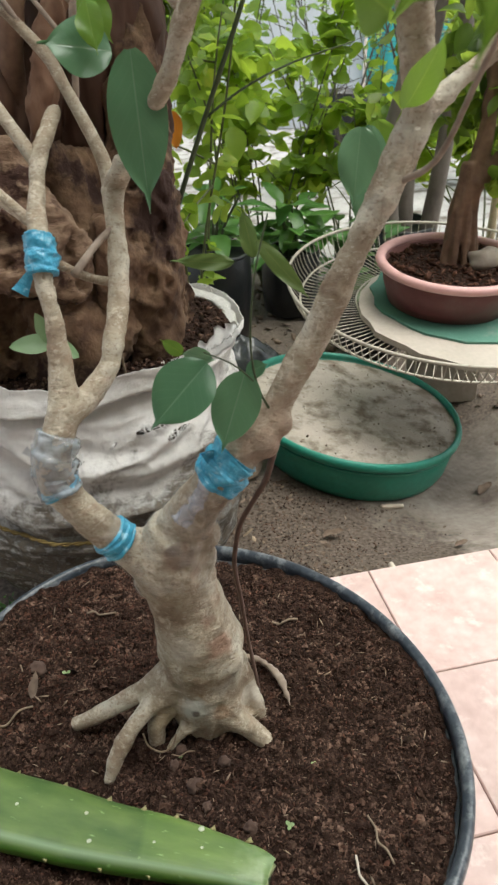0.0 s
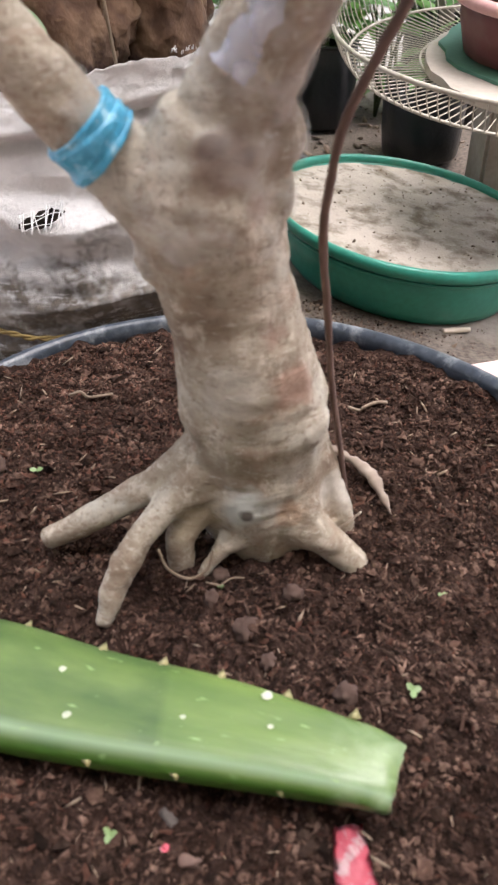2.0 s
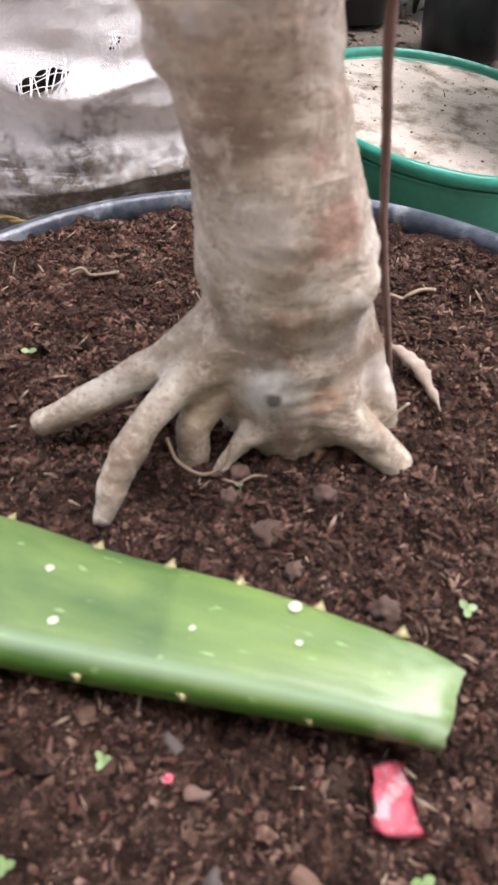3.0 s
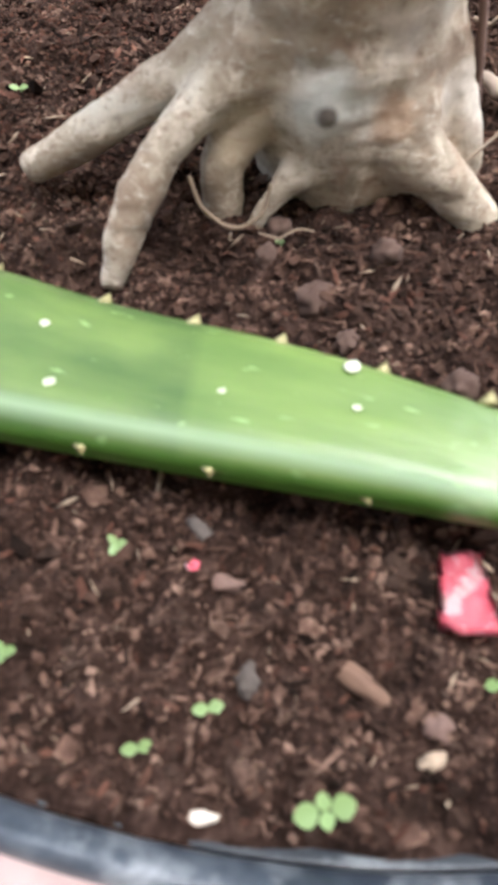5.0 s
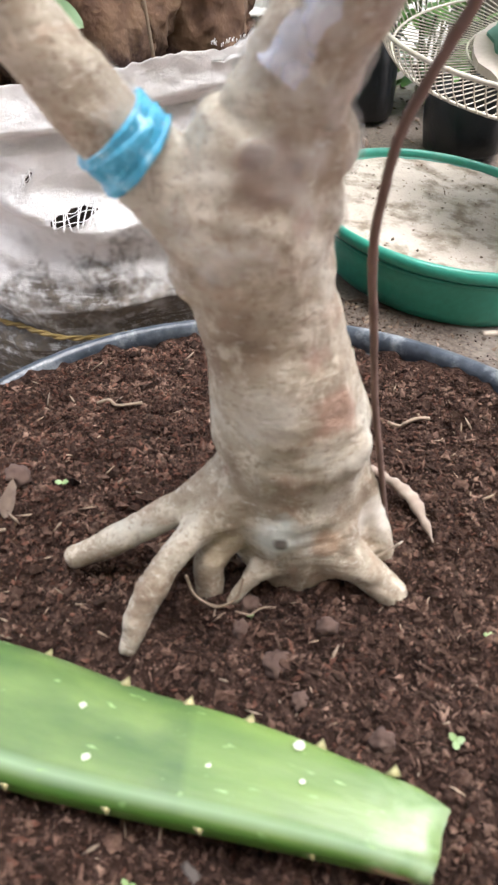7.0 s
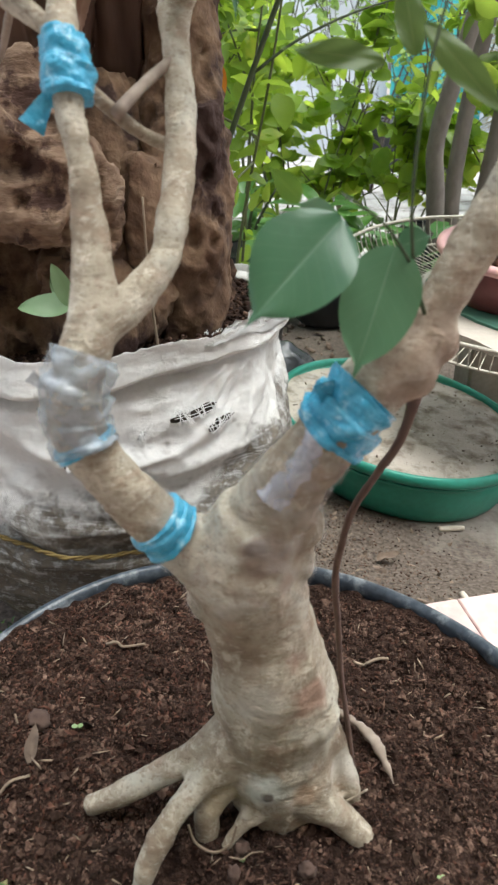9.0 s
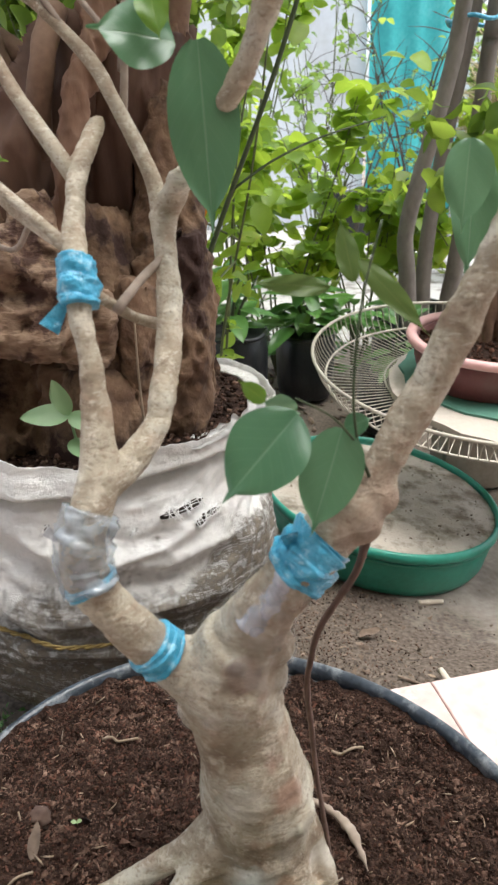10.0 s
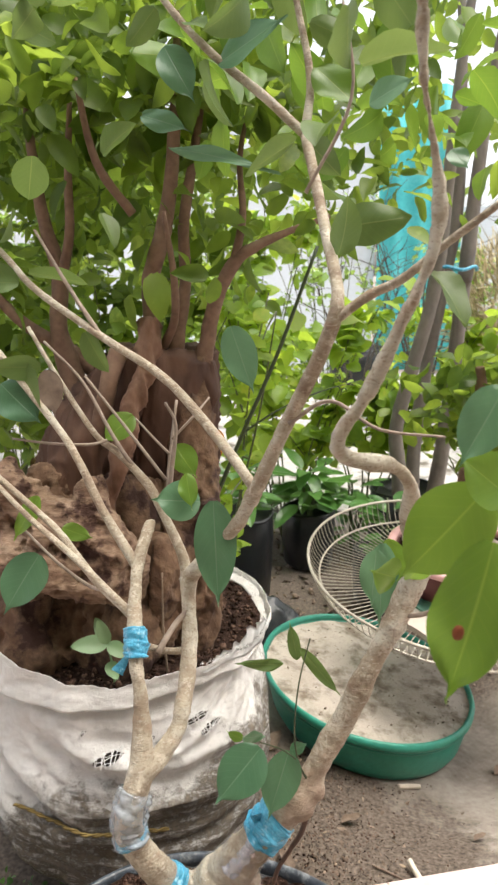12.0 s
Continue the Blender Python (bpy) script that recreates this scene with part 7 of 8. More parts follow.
build_weed()
solo("straw_stalk", tube(bmesh.new(), [(-0.165, 0.985, 0.46, 0.0022), (-0.168, 0.98, 0.56, 0.002), (-0.165, 0.975, 0.66, 0.0014)], 6, 4), M_FIBRE, "dry straw stalk standing in the sack", "stalk")

# ---- green basin of sand ----
def build_basin():
    b = thing("wash_basin", (BASIN_C.x, BASIN_C.y, -0.056), "scratched green plastic basin filled with grey sand", "basin")
    r = BASIN_R
    body = [(r * 0.83, -0.054), (r * 0.865, -0.051), (r * 0.905, -0.030), (r * 0.945, 0.020), (r * 0.968, 0.064), (r * 0.955, 0.064), (r * 0.93, 0.03), (r * 0.8, -0.045), (0.002, -0.045)]
    prof = [(r * 0.955, 0.058), (r * 0.985, 0.054), (r * 1.0, 0.060), (r * 1.004, 0.070), (r * 0.992, 0.079), (r * 0.972, 0.080), (r * 0.955, 0.073)]
    band = [(r * 0.960, 0.043), (r * 0.971, 0.044), (r * 0.973, 0.049), (r * 0.962, 0.050)]
    for name, rows, ring, label in (("body", body, False, ""), ("rim", prof, True, "rolled green rim"), ("rib", band, True, "")):
        bm = turned(bmesh.new(), rows, BASIN_C, 96, closed=ring)
        for v in bm.verts:
            v.co.z = basin_lean(*v.co)
        part(name, bm, M_GREENP, b, label)


build_basin()


def sand_height(x, y):
    return basin_lean(x, y, 0.066 + 0.006 * noise.noise(V(x * 8, y * 8, 0)) + 0.003 * noise.noise(V(x * 30, y * 30, 5)) - 0.008 * max(0, (y - BASIN_C.y) / BASIN_R) ** 2)


bm = bmesh.new()
rings = []
for i in range(1, 40):
    ring = []
    for k in range(120):
        w = 2 * math.pi * k / 120
        r = BASIN_R * 0.952 * i / 39 * (1 + 0.012 * noise.noise(V(math.cos(w) * 6, math.sin(w) * 6, 2)) * (i == 39))
        x, y = BASIN_C.x + r * math.cos(w), BASIN_C.y + r * math.sin(w)
        ring.append(bm.verts.new((x, y, sand_height(x, y))))
    rings.append(ring)
for a, b in zip(rings, rings[1:]):
    for k in range(120):
        bm.faces.new((a[k], b[k], b[(k + 1) % 120], a[(k + 1) % 120]))
bm.faces.new(rings[0])
bmesh.ops.recalc_face_normals(bm, faces=bm.faces)
solo("basin_sand", bm, M_SAND, "grey-tan sand with dirt specks levelled in the basin", "sand", kind="stuff")


def in_basin():
    w, r = rng.random() * 6.2832, BASIN_R * 0.9 * rng.random() ** 0.5
    return BASIN_C.x + r * math.cos(w), BASIN_C.y + r * math.sin(w)


crumbs("sand_crumbs", 420, in_basin, M_DRYLEAF, (0.0015, 0.005), "bits of dirt and dry leaf on the sand", height=sand_height, long=1.5)

# ---- round wire rack with the pink pot ----
RACK_C = V(0.485, 1.62, 0.0)
RACK_TILT = Matrix.Rotation(radians(7), 3, "X") @ Matrix.Rotation(radians(3), 3, "Y")
RACK_Z, RACK_R = 0.335, 0.385


def rack_place(r, w, z):
    return RACK_TILT @ V(r * math.cos(w), r * math.sin(w), z) + RACK_C + V(0, 0, RACK_Z)


def build_rack():
    rack = thing("wire_rack", (RACK_C.x, RACK_C.y, RACK_Z - 0.02), "round cream-coated wire guard used as a plant tray", "wire rack")
    for r, z, t in ((RACK_R, 0.062, 0.0040), (RACK_R - 0.035, 0.004, 0.0028), (RACK_R * 0.55, -0.002, 0.0022), (0.075, -0.002, 0.003)):
        n = 64
        bm = bmesh.new()
        pts = [(*rack_place(r, 2 * math.pi * k / n, z), t) for k in range(n + 1)]
        tube(bm, pts, 7, 1)
        part("ring", bm, M_WIRE, rack)
    prof = [(0.07, -0.002), (0.2, -0.003), (RACK_R - 0.05, 0.0), (RACK_R - 0.028, 0.010), (RACK_R - 0.012, 0.032), (RACK_R, 0.064)]
    bm = tube(bmesh.new(), [(r, 0, z, 0.0012) for r, z in prof], 5, 3)
    me = mesh_of("wire", bm, M_WIRE)
    top = Matrix.Translation(rack.location).inverted()
    for k in range(120):
        ob = new("wire", me)
        ob.parent = rack
        ob.matrix_parent_inverse = top
        ob.matrix_basis = Matrix.Translation(RACK_C + V(0, 0, RACK_Z)) @ RACK_TILT.to_4x4() @ Matrix.Rotation(2 * math.pi * k / 120, 4, "Z")


build_rack()


def slab(name, rows, z0, z1, material, label, category):
    """A flat cut sheet lying on the rack: outline as angle, radius pairs round a centre."""
    bm = bmesh.new()
    cx, cy, outline = rows
    low, high = [], []
    for w, r in outline:
        p = V(cx + r * math.cos(w), cy + r * math.sin(w), 0)
        for rowset, z in ((low, z0), (high, z1)):
            rowset.append(bm.verts.new(RACK_TILT @ V(p.x, p.y, z) + RACK_C + V(0, 0, RACK_Z)))
    n = len(low)
    for k in range(n):
        bm.faces.new((low[k], low[(k + 1) % n], high[(k + 1) % n], high[k]))
    bm.faces.new(high)
    bm.faces.new(low[::-1])
    bmesh.ops.recalc_face_normals(bm, faces=bm.faces)
    return solo(name, bm, material, label, category, smooth=False)


def ragged(n, r, amount, seed, squeeze=1.0):
    return [(2 * math.pi * k / n, r * (1 + amount * noise.noise(V(k * 0.9, seed, 0))) * (1 if math.sin(2 * math.pi * k / n) > 0 else squeeze)) for k in range(n)]


slab("board", (0.05, -0.05, ragged(40, 0.262, 0.07, 1.0)), 0.004, 0.018, M_BOARD, "dusty grey-tan board lying in the wire rack", "board")
slab("rubber_mat", (0.045, 0.0, ragged(32, 0.222, 0.09, 5.0)), 0.0185, 0.024, M_MAT, "worn green rubber mat under the pink pot", "mat")

PINK_C = RACK_TILT @ V(0.0, -0.03, 0.0) + RACK_C + V(0, 0, RACK_Z + 0.0255)


def build_pink_pot():
    p = thing("bonsai_pot", PINK_C, "oval dusty pink plastic bonsai pot with pale rim", "plant pot")
    s = Matrix.Diagonal((1.0, 0.86, 1.0)) @ RACK_TILT
    body = [(0.125, 0.0), (0.142, 0.004), (0.158, 0.05), (0.166, 0.095), (0.160, 0.097), (0.150, 0.06), (0.002, 0.05)]
    part("body", turned(bmesh.new(), body, PINK_C, 64, tilt=s), M_PINK, p)
    prof = [(0.158, 0.088), (0.178, 0.088), (0.182, 0.096), (0.180, 0.104), (0.170, 0.107), (0.160, 0.103)]
    part("rim", turned(bmesh.new(), prof, PINK_C, 80, closed=True, tilt=s), M_PINKRIM, p, "faded pale pink rim")


build_pink_pot()


def pink_soil(x, y):
    return PINK_C.z + 0.088 + 0.006 * noise.noise(V(x * 20, y * 20, 2)) + (y - PINK_C.y) * 0.11


bm = bmesh.new()
rings = []
for i in range(1, 12):
    ring = []
    for k in range(48):
        w = 2 * math.pi * k / 48
        x, y = PINK_C.x + 0.158 * i / 11 * math.cos(w), PINK_C.y + 0.135 * i / 11 * math.sin(w)
        ring.append(bm.verts.new((x, y, pink_soil(x, y))))
    rings.append(ring)
for a, b in zip(rings, rings[1:]):
    for k in range(48):
        bm.faces.new((a[k], b[k], b[(k + 1) % 48], a[(k + 1) % 48]))
bm.faces.new(rings[0])
bmesh.ops.recalc_face_normals(bm, faces=bm.faces)
solo("bonsai_pot_soil", bm, M_SOIL, "dark soil in the pink pot", "soil", kind="stuff")


def in_pink():
    w, r = rng.random() * 6.2832, rng.random() ** 0.5
    return PINK_C.x + 0.15 * r * math.cos(w), PINK_C.y + 0.128 * r * math.sin(w)


crumbs("bonsai_pot_chips", 700, in_pink, M_COIR, (0.006, 0.015), "dry leaf bits and wood chips in the pink pot", height=pink_soil, long=1.6, flat=0.4)
soil_rock = bmesh.new()
bmesh.ops.create_icosphere(soil_rock, subdivisions=3, radius=1)
for v in soil_rock.verts:
    v.co *= 1 + 0.35 * noise.noise(v.co * 1.4 + V(3, 0, 0)) + 0.1 * noise.noise(v.co * 4)
    v.co = V(v.co.x * 0.045, v.co.y * 0.03, v.co.z * 0.026) + V(PINK_C.x + 0.075, PINK_C.y - 0.01, PINK_C.z + 0.10)
solo("garden_rock", soil_rock, M_CONC, "pale tan rock beside the bonsai stem in the pink pot", "rock")


def build_pink_bonsai():
    t = thing("bonsai_tree", (PINK_C.x + 0.02, PINK_C.y + 0.02, PINK_C.z + 0.09), "small bonsai with bundled aerial roots in a pink pot", "tree")
    x, y, z = PINK_C.x + 0.02, PINK_C.y + 0.02, PINK_C.z + 0.085
    bm = bmesh.new()
    for k in range(9):
        w = k * 0.7
        dx, dy = 0.030 * math.cos(w), 0.024 * math.sin(w)
        tube(bm, [(x + dx * 1.3, y + dy * 1.3, z - 0.01, 0.009), (x + dx, y + dy, z + 0.06, 0.008), (x + dx * 0.8, y + dy * 0.8, z + 0.13, 0.009), (x + 0.01 + dx * 0.5, y + dy * 0.5, z + 0.22, 0.011)], 8, 4, 0.2, 60, k)
    tube(bm, [(x, y, z, 0.016), (x + 0.005, y, z + 0.12, 0.016), (x + 0.02, y, z + 0.24, 0.020), (x + 0.03, y + 0.01, z + 0.36, 0.017), (x + 0.02, y + 0.02, z + 0.48, 0.011)], 10, 5)
    tube(bm, [(x + 0.005, y, z + 0.16, 0.022), (x + 0.06, y - 0.02, z + 0.23, 0.017), (x + 0.12, y - 0.03, z + 0.30, 0.013), (x + 0.2, y - 0.03, z + 0.42, 0.009)], 10, 5)
    part("trunk", fuse(bm, 0.004, 1, ((0.005, 30, 0.3, 1), (0.002, 80, 0.4, 0))), M_BRBARK, t)
    rows = []
    for _ in range(420):
        c = V(x + rng.gauss(0.06, 0.10), y + rng.gauss(0.05, 0.09), z + rng.uniform(0.15, 0.5))
        if c.x < x + 0.035 and (c.z < z + 0.27 or c.y < y):
            continue
        length = rng.uniform(0.045, 0.075)
        rows.append((c, rand_dir(-0.2), rand_dir(0.8), length, length * 0.58))
    attach(new("crown", crown_mesh("crown", rows, M_CANOPY)), t)


build_pink_bonsai()
bm = box(bmesh.new(), 0.485, 1.835, -0.06, 0.675, 1.99, 0.325, 0.008)
for v in bm.verts:
    v.co += v.co.normalized() * 0.006 * noise.noise(v.co * 12)
solo("concrete_block", bm, M_CONC, "rough upright concrete block carrying the wire rack", "block", smooth=False)

# ---- plants in black nursery bags ----
def nursery_bag(x, y, r, h, label, name="nursery_bag"):
    b = thing(name, (x, y, 0), label, "nursery bag", group="black nursery bags")
    bm = bmesh.new()
    prof = [(r * 0.86, 0.0), (r * 0.95, 0.01), (r, h * 0.35), (r * 1.02, h * 0.7), (r * 1.0, h), (r * 0.97, h + 0.004), (r * 0.95, h - 0.03), (0.002, h - 0.035)]
    turned(bm, prof, (x, y, 0.004), 40, wobble=0.10)
    part("bag", bm, M_BLACK, b)
    lip = []
    for k in range(41):
        w = 2 * math.pi * k / 40
        q = r * (1.0 + 0.10 * noise.noise(V(math.cos(w) * 1.5, math.sin(w) * 1.5, h * 4)))
        lip.append((x + q * math.cos(w), y + q * math.sin(w), h + 0.004 + 0.006 * noise.noise(V(math.cos(w) * 4, math.sin(w) * 4, x)), 0.006))
    part("rolled_edge", tube(bmesh.new(), lip, 7, 1, 0.4, 60), M_BLACK, b, "rolled-over film edge")
    return b


nursery_bag(-0.12, 2.20, 0.12, 0.32, "tall crumpled black plastic nursery bag beside the sack")
nursery_bag(0.14, 2.50, 0.105, 0.23, "black plastic nursery bag holding a broad-leaved plant")
nursery_bag(0.40, 2.16, 0.11, 0.20, "black plastic nursery bag under the wire rack")
nursery_bag(0.53, 2.55, 0.14, 0.30, "black plastic nursery bag of the tied stems")
nursery_bag(0.78, 6.6, 0.30, 0.44, "wide black tub far back by the wall")

# crumpled loose film heaped at the sack's back
bm = bmesh.new()
rings = []
for i in range(1, 15):
    t = i / 14
    ring = []
    for k in range(48):
        w = 2 * math.pi * k / 48
        r = 0.14 * t * (1 + 0.18 * noise.noise(V(math.cos(w) * 1.6, math.sin(w) * 1.6, 4)))
        x, y = -0.03 + r * math.cos(w), 1.93 + 0.9 * r * math.sin(w)
        z = 0.13 * (1 - t ** 2.2) + 0.035 * (1 - t * 0.8) * (noise.noise(V(x * 20, y * 20, 2)) + 0.6 * noise.noise(V(x * 50, y * 50, 7)))
        ring.append(bm.verts.new((x, y, max(0.003, z))))
    rings.append(ring)
bm.faces.new(rings[0])
for a, b in zip(rings, rings[1:]):
    for k in range(48):
        bm.faces.new((a[k], b[k], b[(k + 1) % 48], a[(k + 1) % 48]))
bm.faces.new(rings[-1][::-1])
bmesh.ops.recalc_face_normals(bm, faces=bm.faces)
solo("grow_bag", bm, M_GREYFILM, "crumpled grey-black plastic film heaped behind the sack", "nursery bag", group="black nursery bags")


def broad_plant(x, y, z, n, size, seed, label, spread=0.16, tall=0.22, material=None):
    """Low plant of long glossy leaves from short stems."""
    r = random.Random(seed)
    p = thing("potted_plant", (x, y, z), label, "plant", group="broad-leaved plants")
    for k in range(max(3, n // 7)):
        w = r.random() * 6.28
        q = spread * 0.7 * r.random()
        part("stem", tube(bmesh.new(), [(x, y, z - 0.03, 0.006), (x + q * 0.4 * math.cos(w), y + q * 0.4 * math.sin(w), z + tall * 0.5, 0.005), (x + q * math.cos(w), y + q * math.sin(w), z + tall, 0.003)], 7, 4), M_CANE, p)
    for k in range(n):
        w = r.random() * 6.28
        h = z + tall * (0.15 + 0.85 * r.random())
        q = spread * r.random() * 0.5
        b = V(x + q * math.cos(w), y + q * math.sin(w), h)
        ln = size * r.uniform(0.7, 1.15)
        tip = b + V(math.cos(w) * ln * 0.8, math.sin(w) * ln * 0.8, ln * r.uniform(-0.25, 0.6))
        leaf_part(p, b, tip, ln * r.uniform(0.30, 0.42), (0.1 * math.cos(w), 0.1 * math.sin(w) - 0.2, 1), material or M_BROAD, r.uniform(0.1, 0.3), 0.25, 0.01, nl=8, nw=4)
    return p


broad_plant(0.14, 2.49, 0.21, 40, 0.17, 1, "broad glossy green plant in a black bag", 0.17, 0.20)
broad_plant(-0.12, 2.2, 0.30, 22, 0.15, 2, "broad green leaves from a tall black bag", 0.15, 0.20)
broad_plant(0.40, 2.16, 0.18, 26, 0.12, 3, "low leafy green plant in a black bag", 0.15, 0.2)
broad_plant(0.32, 2.6, 0.02, 28, 0.13, 4, "leafy green plant standing behind the bags", 0.2, 0.3)
broad_plant(-0.05, 2.7, 0.02, 24, 0.13, 5, "leafy green plant standing behind the bags", 0.2, 0.3)


def shrub(x, y, seed, height, spread, stems, leaves, size, material, label, group="bright shrubs", low=0.1):
    """Twiggy bush: thin leaning stems and single leaves set along them."""
    r = random.Random(seed)
    s = thing("shrub", (x, y, 0), label, "shrub", group=group)
    lines = []
    for k in range(stems):
        w = r.random() * 6.28
        lean = spread * (0.3 + 0.7 * r.random())
        h = height * r.uniform(0.6, 1.0)
        rows = [(x + 0.02 * math.cos(w), y + 0.02 * math.sin(w), 0.0, 0.0045), (x + lean * 0.35 * math.cos(w), y + lean * 0.35 * math.sin(w), h * 0.4, 0.0035), (x + lean * 0.7 * math.cos(w + 0.3), y + lean * 0.7 * math.sin(w + 0.3), h * 0.75, 0.0026), (x + lean * math.cos(w + 0.2), y + lean * math.sin(w + 0.2), h, 0.002)]
        part("stem", tube(bmesh.new(), rows, 6, 4), M_GREENSTEM, s)
        line = spline(rows, 8)
        lines.append(line)
        for _ in range(3):
            p = Vector(r.choice(line[6:]))
            d = V(r.gauss(0, 1), r.gauss(0, 1), r.gauss(0.5, 0.6)).normalized() * r.uniform(0.12, 0.3)
            q = Vector(p[:3])
            tw = [(*q, 0.003), (*(q + d * 0.5 + V(0, 0, 0.01)), 0.0022), (*(q + d), 0.0012)]
            part("stem", tube(bmesh.new(), tw, 5, 3), M_GREENSTEM, s)
            lines.append(spline(tw, 5))
    rows = []
    while len(rows) < leaves:
        p = Vector(r.choice(r.choice(lines))[:3])
        if p.z < low:
            continue
        c = p + V(r.gauss(0, 0.025), r.gauss(0, 0.025), r.gauss(0, 0.02))
        d = V(r.gauss(0, 1), r.gauss(0, 1), r.gauss(-0.1, 0.6)).normalized()
        ln = size * r.uniform(0.6, 1.15)
        rows.append((c, d, V(r.gauss(0, 0.5), r.gauss(-0.4, 0.5), 1), ln, ln * r.uniform(0.6, 0.75)))
    attach(new("crown", crown_mesh("crown", rows, material, 5, 2)), s)
    return s


SHRUB_L = "thin-stemmed shrub with bright yellow-green oval leaves"
shrub(0.05, 2.75, 11, 1.2, 0.45, 8, 500, 0.095, M_SHRUB, SHRUB_L, low=0.40)
shrub(0.42, 2.95, 12, 1.0, 0.42, 7, 370, 0.095, M_SHRUB, SHRUB_L, low=0.38)
shrub(-0.16, 1.75, 13, 1.15, 0.24, 5, 260, 0.065, M_SHRUB, "thin shrub with bright leaves beside the stump")
shrub(-0.55, 2.6, 14, 1.7, 0.5, 10, 1800, 0.085, M_CANOPY, "taller dark green shrub behind the stump")
shrub(0.95, 2.8, 15, 1.05, 0.40, 6, 300, 0.095, M_SHRUB, SHRUB_L, low=0.44)
shrub(-0.15, 3.5, 23, 2.1, 0.5, 9, 900, 0.095, M_SHRUB, "tall thin shrub with bright oval leaves near the wall", low=0.6)
shrub(0.35, 4.4, 16, 2.0, 0.5, 10, 330, 0.06, M_FAR, "slender leafy bush near the white wall", "far bushes", 0.3)
shrub(0.85, 4.9, 17, 1.5, 0.5, 9, 260, 0.06, M_FAR, "slender leafy bush near the white wall", "far bushes", 0.3)
shrub(-0.6, 4.6, 18, 2.3, 0.7, 12, 1200, 0.085, M_FAR, "slender leafy bush near the white wall", "far bushes", 0.2)
shrub(1.6, 4.6, 19, 1.7, 0.7, 12, 1000, 0.075, M_FAR, "slender leafy bush near the white wall", "far bushes", 0.2)
shrub(-1.5, 3.6, 20, 2.2, 0.8, 14, 3500, 0.10, M_CANOPY, "taller dark green shrub behind the stump", "far bushes", 0.2)
shrub(-2.2, 4.8, 21, 2.5, 1.0, 14, 1700, 0.10, M_FAR, "tall leafy bush at the yard's edge", "far bushes", 0.2)
shrub(2.4, 4.0, 22, 1.8, 0.8, 14, 1500, 0.09, M_FAR, "tall leafy bush at the yard's edge", "far bushes", 0.2)


def bare_bush(x, y, seed, height):
    """Leafless dark twigs branching from a few stems."""
    r = random.Random(seed)
    b = thing("bare_bush", (x, y, 0), "leafless bush of dark branching twigs before the wall", "bush")
    for k in range(5):
        w = r.random() * 6.28
        rows = [(x, y, 0, 0.010), (x + 0.12 * math.cos(w), y + 0.12 * math.sin(w), height * 0.4, 0.008), (x + 0.3 * math.cos(w), y + 0.25 * math.sin(w), height * 0.75, 0.005), (x + 0.4 * math.cos(w + 0.4), y + 0.3 * math.sin(w + 0.4), height, 0.002)]
        bm = tube(bmesh.new(), rows, 6, 5)
        line = spline(rows, 6)
        for _ in range(16):
            p = Vector(r.choice(line[5:])[:3])
            d = V(r.gauss(0, 1), r.gauss(0, 0.7), r.gauss(0.6, 0.5)).normalized() * r.uniform(0.15, 0.4)
            tube(bm, [(*p, 0.0035), (*(p + d * 0.5 + V(r.gauss(0, 0.02), 0, 0.015)), 0.0026), (*(p + d), 0.0012)], 5, 3)
        part("stem", bm, M_DARKTWIG, b)


bare_bush(1.0, 4.7, 41, 1.5)
bare_bush(0.6, 5.2, 42, 1.3)

# yellowing leaf and the leaning dark green cane
s = thing("garden_cane", (-0.30, 1.47, 0), "slim dark green cane with side shoots leaning by the stump", "cane")
part("cane", tube(bmesh.new(), [(-0.30, 1.47, 0.0, 0.007), (-0.215, 1.48, 0.38, 0.006), (-0.130, 1.49, 0.61, 0.0055), (-0.06, 1.50, 0.78, 0.005), (0.024, 1.50, 0.973, 0.0045), (0.112, 1.51, 1.21, 0.004)], 8, 5), M_CANE, s)
part("shoot", tube(bmesh.new(), [(-0.06, 1.50, 0.78, 0.003), (0.02, 1.52, 0.83, 0.0025), (0.12, 1.55, 0.87, 0.002), (0.24, 1.58, 0.90, 0.0012)], 6, 4), M_CANE, s)
leaf_part(s, (-0.118, 1.45, 0.80), (-0.112, 1.43, 0.735), 0.034, (0.2, -1, 0.3), M_ORANGE, 0.05, label="yellow-orange dying leaf")

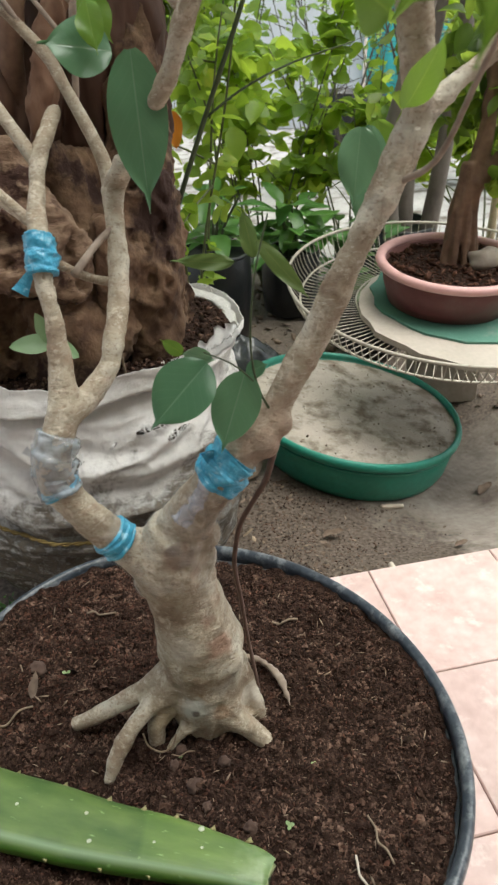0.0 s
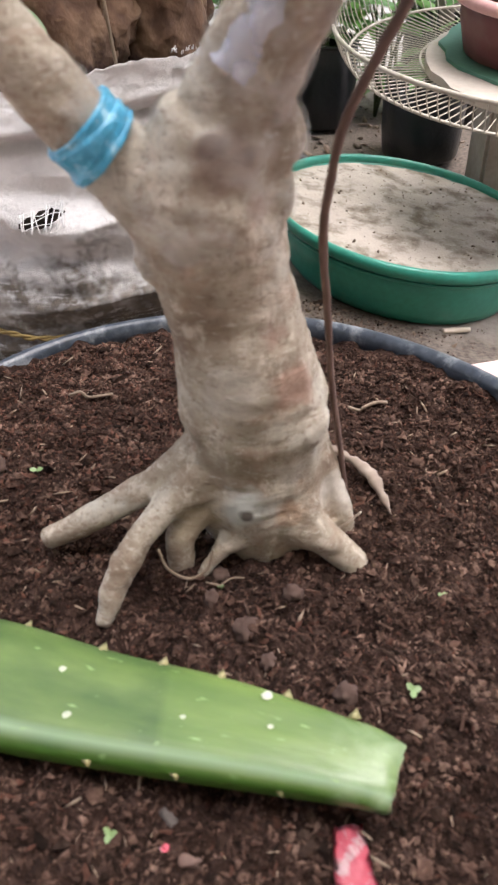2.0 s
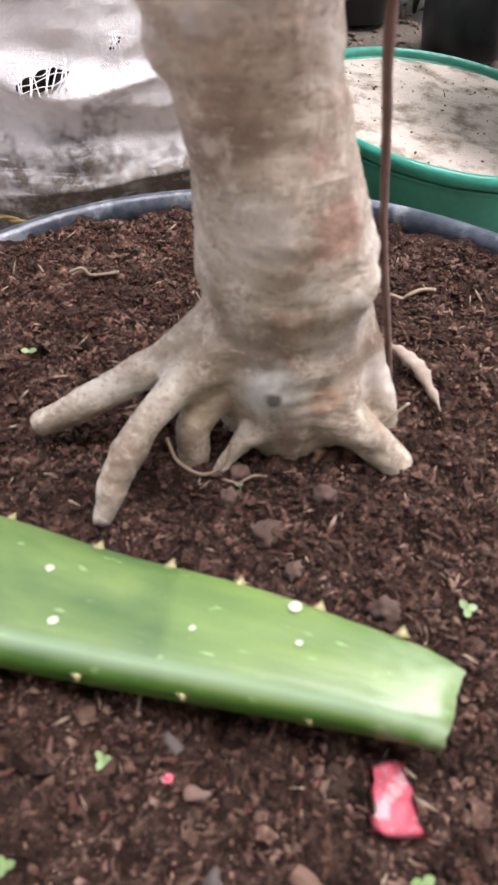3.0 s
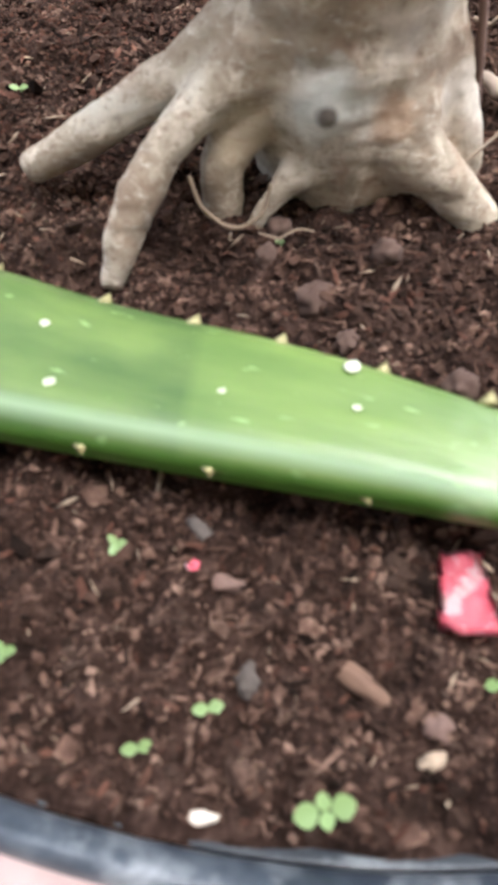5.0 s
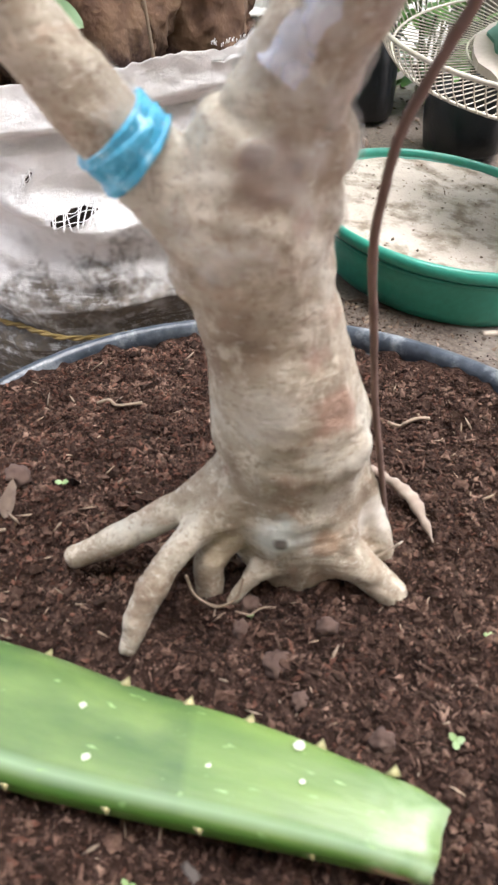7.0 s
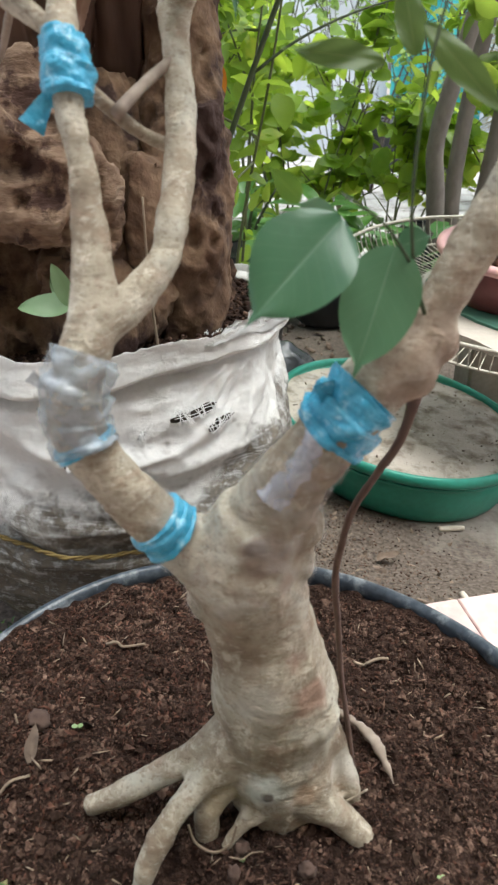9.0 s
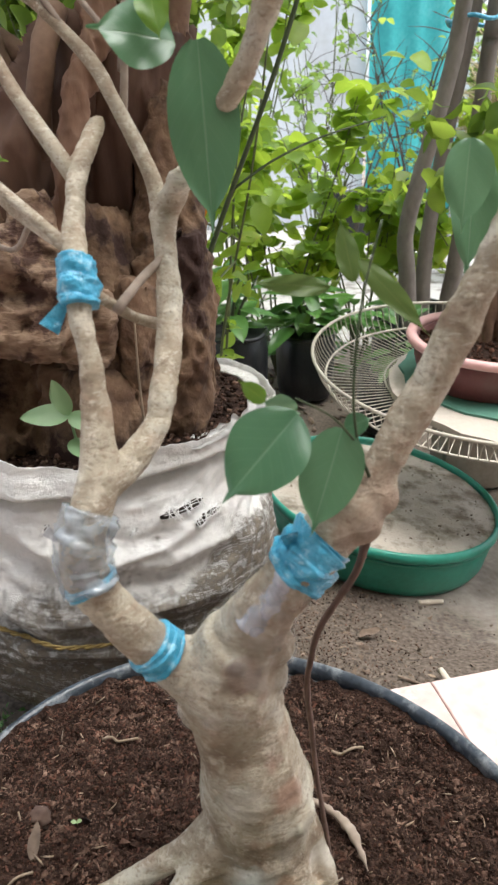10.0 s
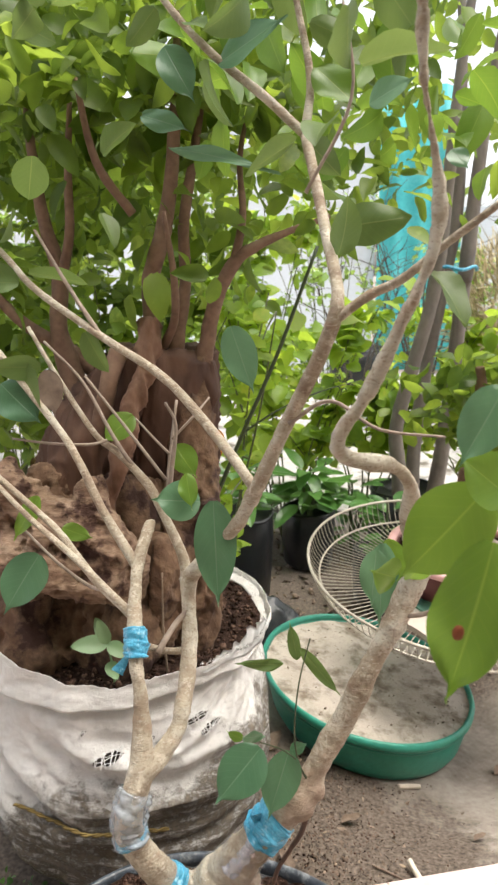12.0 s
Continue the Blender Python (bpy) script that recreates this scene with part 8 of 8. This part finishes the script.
# ---- tall tree of tied stems ----
def build_tied_tree():
    t = thing("tied_tree", (0.53, 2.5, 0.02), "young tree of grey stems tied together with blue string", "tree")
    stems = [
        [(0.50, 2.45, 0.2, 0.040), (0.47, 2.42, 0.45, 0.036), (0.455, 2.40, 0.60, 0.034), (0.50, 2.38, 0.82, 0.032), (0.555, 2.36, 1.08, 0.030), (0.575, 2.34, 1.36, 0.028), (0.60, 2.34, 1.8, 0.022), (0.66, 2.36, 2.3, 0.014)],
        [(0.55, 2.50, 0.2, 0.036), (0.54, 2.48, 0.5, 0.033), (0.565, 2.46, 0.8, 0.030), (0.605, 2.44, 1.1, 0.028), (0.635, 2.42, 1.4, 0.026), (0.62, 2.44, 1.9, 0.02), (0.58, 2.5, 2.4, 0.012)],
        [(0.62, 2.50, 0.2, 0.042), (0.645, 2.47, 0.5, 0.037), (0.66, 2.44, 0.8, 0.034), (0.668, 2.41, 1.1, 0.032), (0.672, 2.40, 1.17, 0.034), (0.70, 2.40, 1.6, 0.026), (0.78, 2.42, 2.2, 0.016)],
    ]
    for rows in stems:
        part("stem", tube(bmesh.new(), [(x, y, z, r * 0.78) for x, y, z, r in rows], 14, 6, 0.08, 20, rows[0][0] * 9), M_GREYBARK, t)
    n = 30
    ring = [(0.622 + 0.085 * math.cos(2 * math.pi * k / n), 2.40 + 0.075 * math.sin(2 * math.pi * k / n), 1.165 + 0.006 * math.sin(k), 0.006) for k in range(n + 1)]
    part("tie", tube(bmesh.new(), ring, 7, 1), M_TAPE, t, "blue string tie")
    rows = []
    for _ in range(620):
        c = V(0.65 + rng.gauss(0, 0.5), 2.5 + rng.gauss(0, 0.4), rng.uniform(1.5, 2.9))
        length = rng.uniform(0.06, 0.09)
        rows.append((c, rand_dir(-0.4), rand_dir(0.8), length, length * 0.6))
    attach(new("crown", crown_mesh("crown", rows, M_CANOPY)), t)


build_tied_tree()


def dry_bush():
    """Straw-coloured bush of bare twigs."""
    verts_bm = bmesh.new()
    c = V(1.02, 3.1, 0.85)
    for k in range(1500):
        a = rand_dir(0.2)
        p = c + V(a.x * 0.22, a.y * 0.2, a.z * 0.45) * rng.random() ** 0.4
        d = (a + rand_dir() * 0.6).normalized() * rng.uniform(0.06, 0.16)
        tube(verts_bm, [(*p, 0.003), (*(p + d * 0.5), 0.0025), (*(p + d), 0.001)], 4, 1)
    tube(verts_bm, [(1.05, 3.1, 0, 0.02), (1.05, 3.1, 0.5, 0.015), (1.06, 3.1, 1.0, 0.008)], 6, 3)
    solo("dry_bush", verts_bm, M_DRYBUSH, "dry straw-coloured bush of bare twigs", "bush")


dry_bush()

# ---- litter on the yard ----
def in_yard():
    while True:
        x, y = rng.gauss(0.07, 0.13), rng.uniform(0.83, 1.4)
        if rng.random() < 0.12:
            x, y = rng.uniform(-0.3, 1.4), rng.uniform(0.83, 3.0)
        p = V(x - LEDGE_AT.x, y - LEDGE_AT.y, 0)
        if p.dot(LV) < 0.012 or V(x - BASIN_C.x, y - BASIN_C.y, 0).length < BASIN_R * 0.88:
            continue
        return x, y


crumbs("yard_litter", 1300, in_yard, M_DRYLEAF, (0.003, 0.011), "bits of dry leaf, bark and soil strewn on the yard", smooth=False, height=ground_h, long=1.9, flat=0.16, lift=0.05)
crumbs("wood_chips", 60, in_yard, M_FIBRE, (0.004, 0.011), "pale wood and bark chips strewn on the yard", height=ground_h, long=2.2, flat=0.22, smooth=False)
crumbs("yard_grit", 9000, in_yard, M_CRUMB, (0.0018, 0.0045), "dark grit and soil crumbs strewn on the yard", height=ground_h)


def in_back():
    while True:
        x, y = rng.uniform(-0.1, 1.3), rng.uniform(1.7, 3.1)
        return x, y


crumbs("back_litter", 900, in_back, M_DRYLEAF, (0.008, 0.03), "dry leaf litter round the bags", height=ground_h, long=1.5, flat=0.25)


def yard_stick(x, y, turn, length, radius, material, label):
    z = ground_h(x, y) + radius * 0.9
    d = V(math.cos(turn), math.sin(turn), 0) * length / 2
    c = V(x, y, z)
    return solo("stick", tube(bmesh.new(), [(*(c - d), radius), (*(c - d * 0.3 + V(0.001, 0, 0)), radius * 1.05), (*(c + d * 0.3), radius * 0.95), (*(c + d), radius * 0.8)], 8, 4, 0.2, 90), material, label, "stick", group="sticks on the yard")


yard_stick(0.312, 0.99, 1.85, 0.13, 0.007, M_PALE, "pale barkless stick on the yard")
yard_stick(0.25, 1.03, -0.5, 0.07, 0.0025, M_DRYLEAF, "thin dry twig on the yard")
yard_stick(0.26, 0.975, 0.15, 0.08, 0.0025, M_FIBRE, "thin dry twig on the yard")
yard_stick(0.349, 1.345, 0.08, 0.055, 0.006, M_PALE, "short pale chip of wood by the basin")
yard_stick(0.05, 0.93, -1.0, 0.06, 0.006, M_PALE, "pale chip of wood on the yard")
for x, y, ln, w in ((0.58, 1.42, 0.05, 0.7), (0.06, 1.02, 0.05, 2.1), (0.17, 1.18, 0.045, 0.2), (0.0, 1.38, 0.07, 1.1), (0.15, 0.90, 0.04, 2.6), (0.45, 1.15, 0.03, 0.4)):
    dead_leaf(x, y, ln, ln * 0.5, w, ground_h(x, y) + 0.006, label="curled dry brown leaf on the yard")


def weeds(x, y, n, spread, label):
    """Low green weeds and moss on damp ground."""
    rows = []
    for _ in range(n):
        px, py = x + rng.gauss(0, spread), y + rng.gauss(0, spread * 0.6)
        ln = rng.uniform(0.006, 0.018)
        rows.append((V(px, py, ground_h(px, py) + rng.uniform(0, 0.015)), rand_dir(0.6), rand_dir(0.9), ln, ln * rng.uniform(0.4, 0.8)))
    tagged(new("weeds", crown_mesh("weeds", rows, M_BROAD, 4, 2)), label, "weeds", kind="stuff")


weeds(-0.455, 0.915, 320, 0.045, "low dark green weeds on damp ground by the sack")

# ---- the ledge's tiles ----
def build_tiles():
    bm = bmesh.new()
    g, h = 0.0016, 0.006
    s = TILE - g
    b = 0.0015
    pts = [(0, 0, -h), (s, 0, -h), (s, s, -h), (0, s, -h), (0, 0, -b), (s, 0, -b), (s, s, -b), (0, s, -b), (b, b, 0), (s - b, b, 0), (s - b, s - b, 0), (b, s - b, 0)]
    vs = [bm.verts.new(p) for p in pts]
    for a, c in ((0, 4), (4, 8)):
        for k in range(4):
            bm.faces.new((vs[a + k], vs[a + (k + 1) % 4], vs[c + (k + 1) % 4], vs[c + k]))
    bm.faces.new(vs[8:12])
    bmesh.ops.recalc_face_normals(bm, faces=bm.faces)
    me = mesh_of("tile", bm, M_TILE, False)
    for i in range(-9, 9):
        for j in range(-9, 0):
            ob = new("tile", me)
            ob.parent = porch
            p = ledge_place(i * TILE + g / 2, j * TILE + g / 2, LEDGE_Z)
            ob.matrix_basis = Matrix.Translation(p) @ Matrix.Rotation(LEDGE_TURN, 4, "Z")


build_tiles()
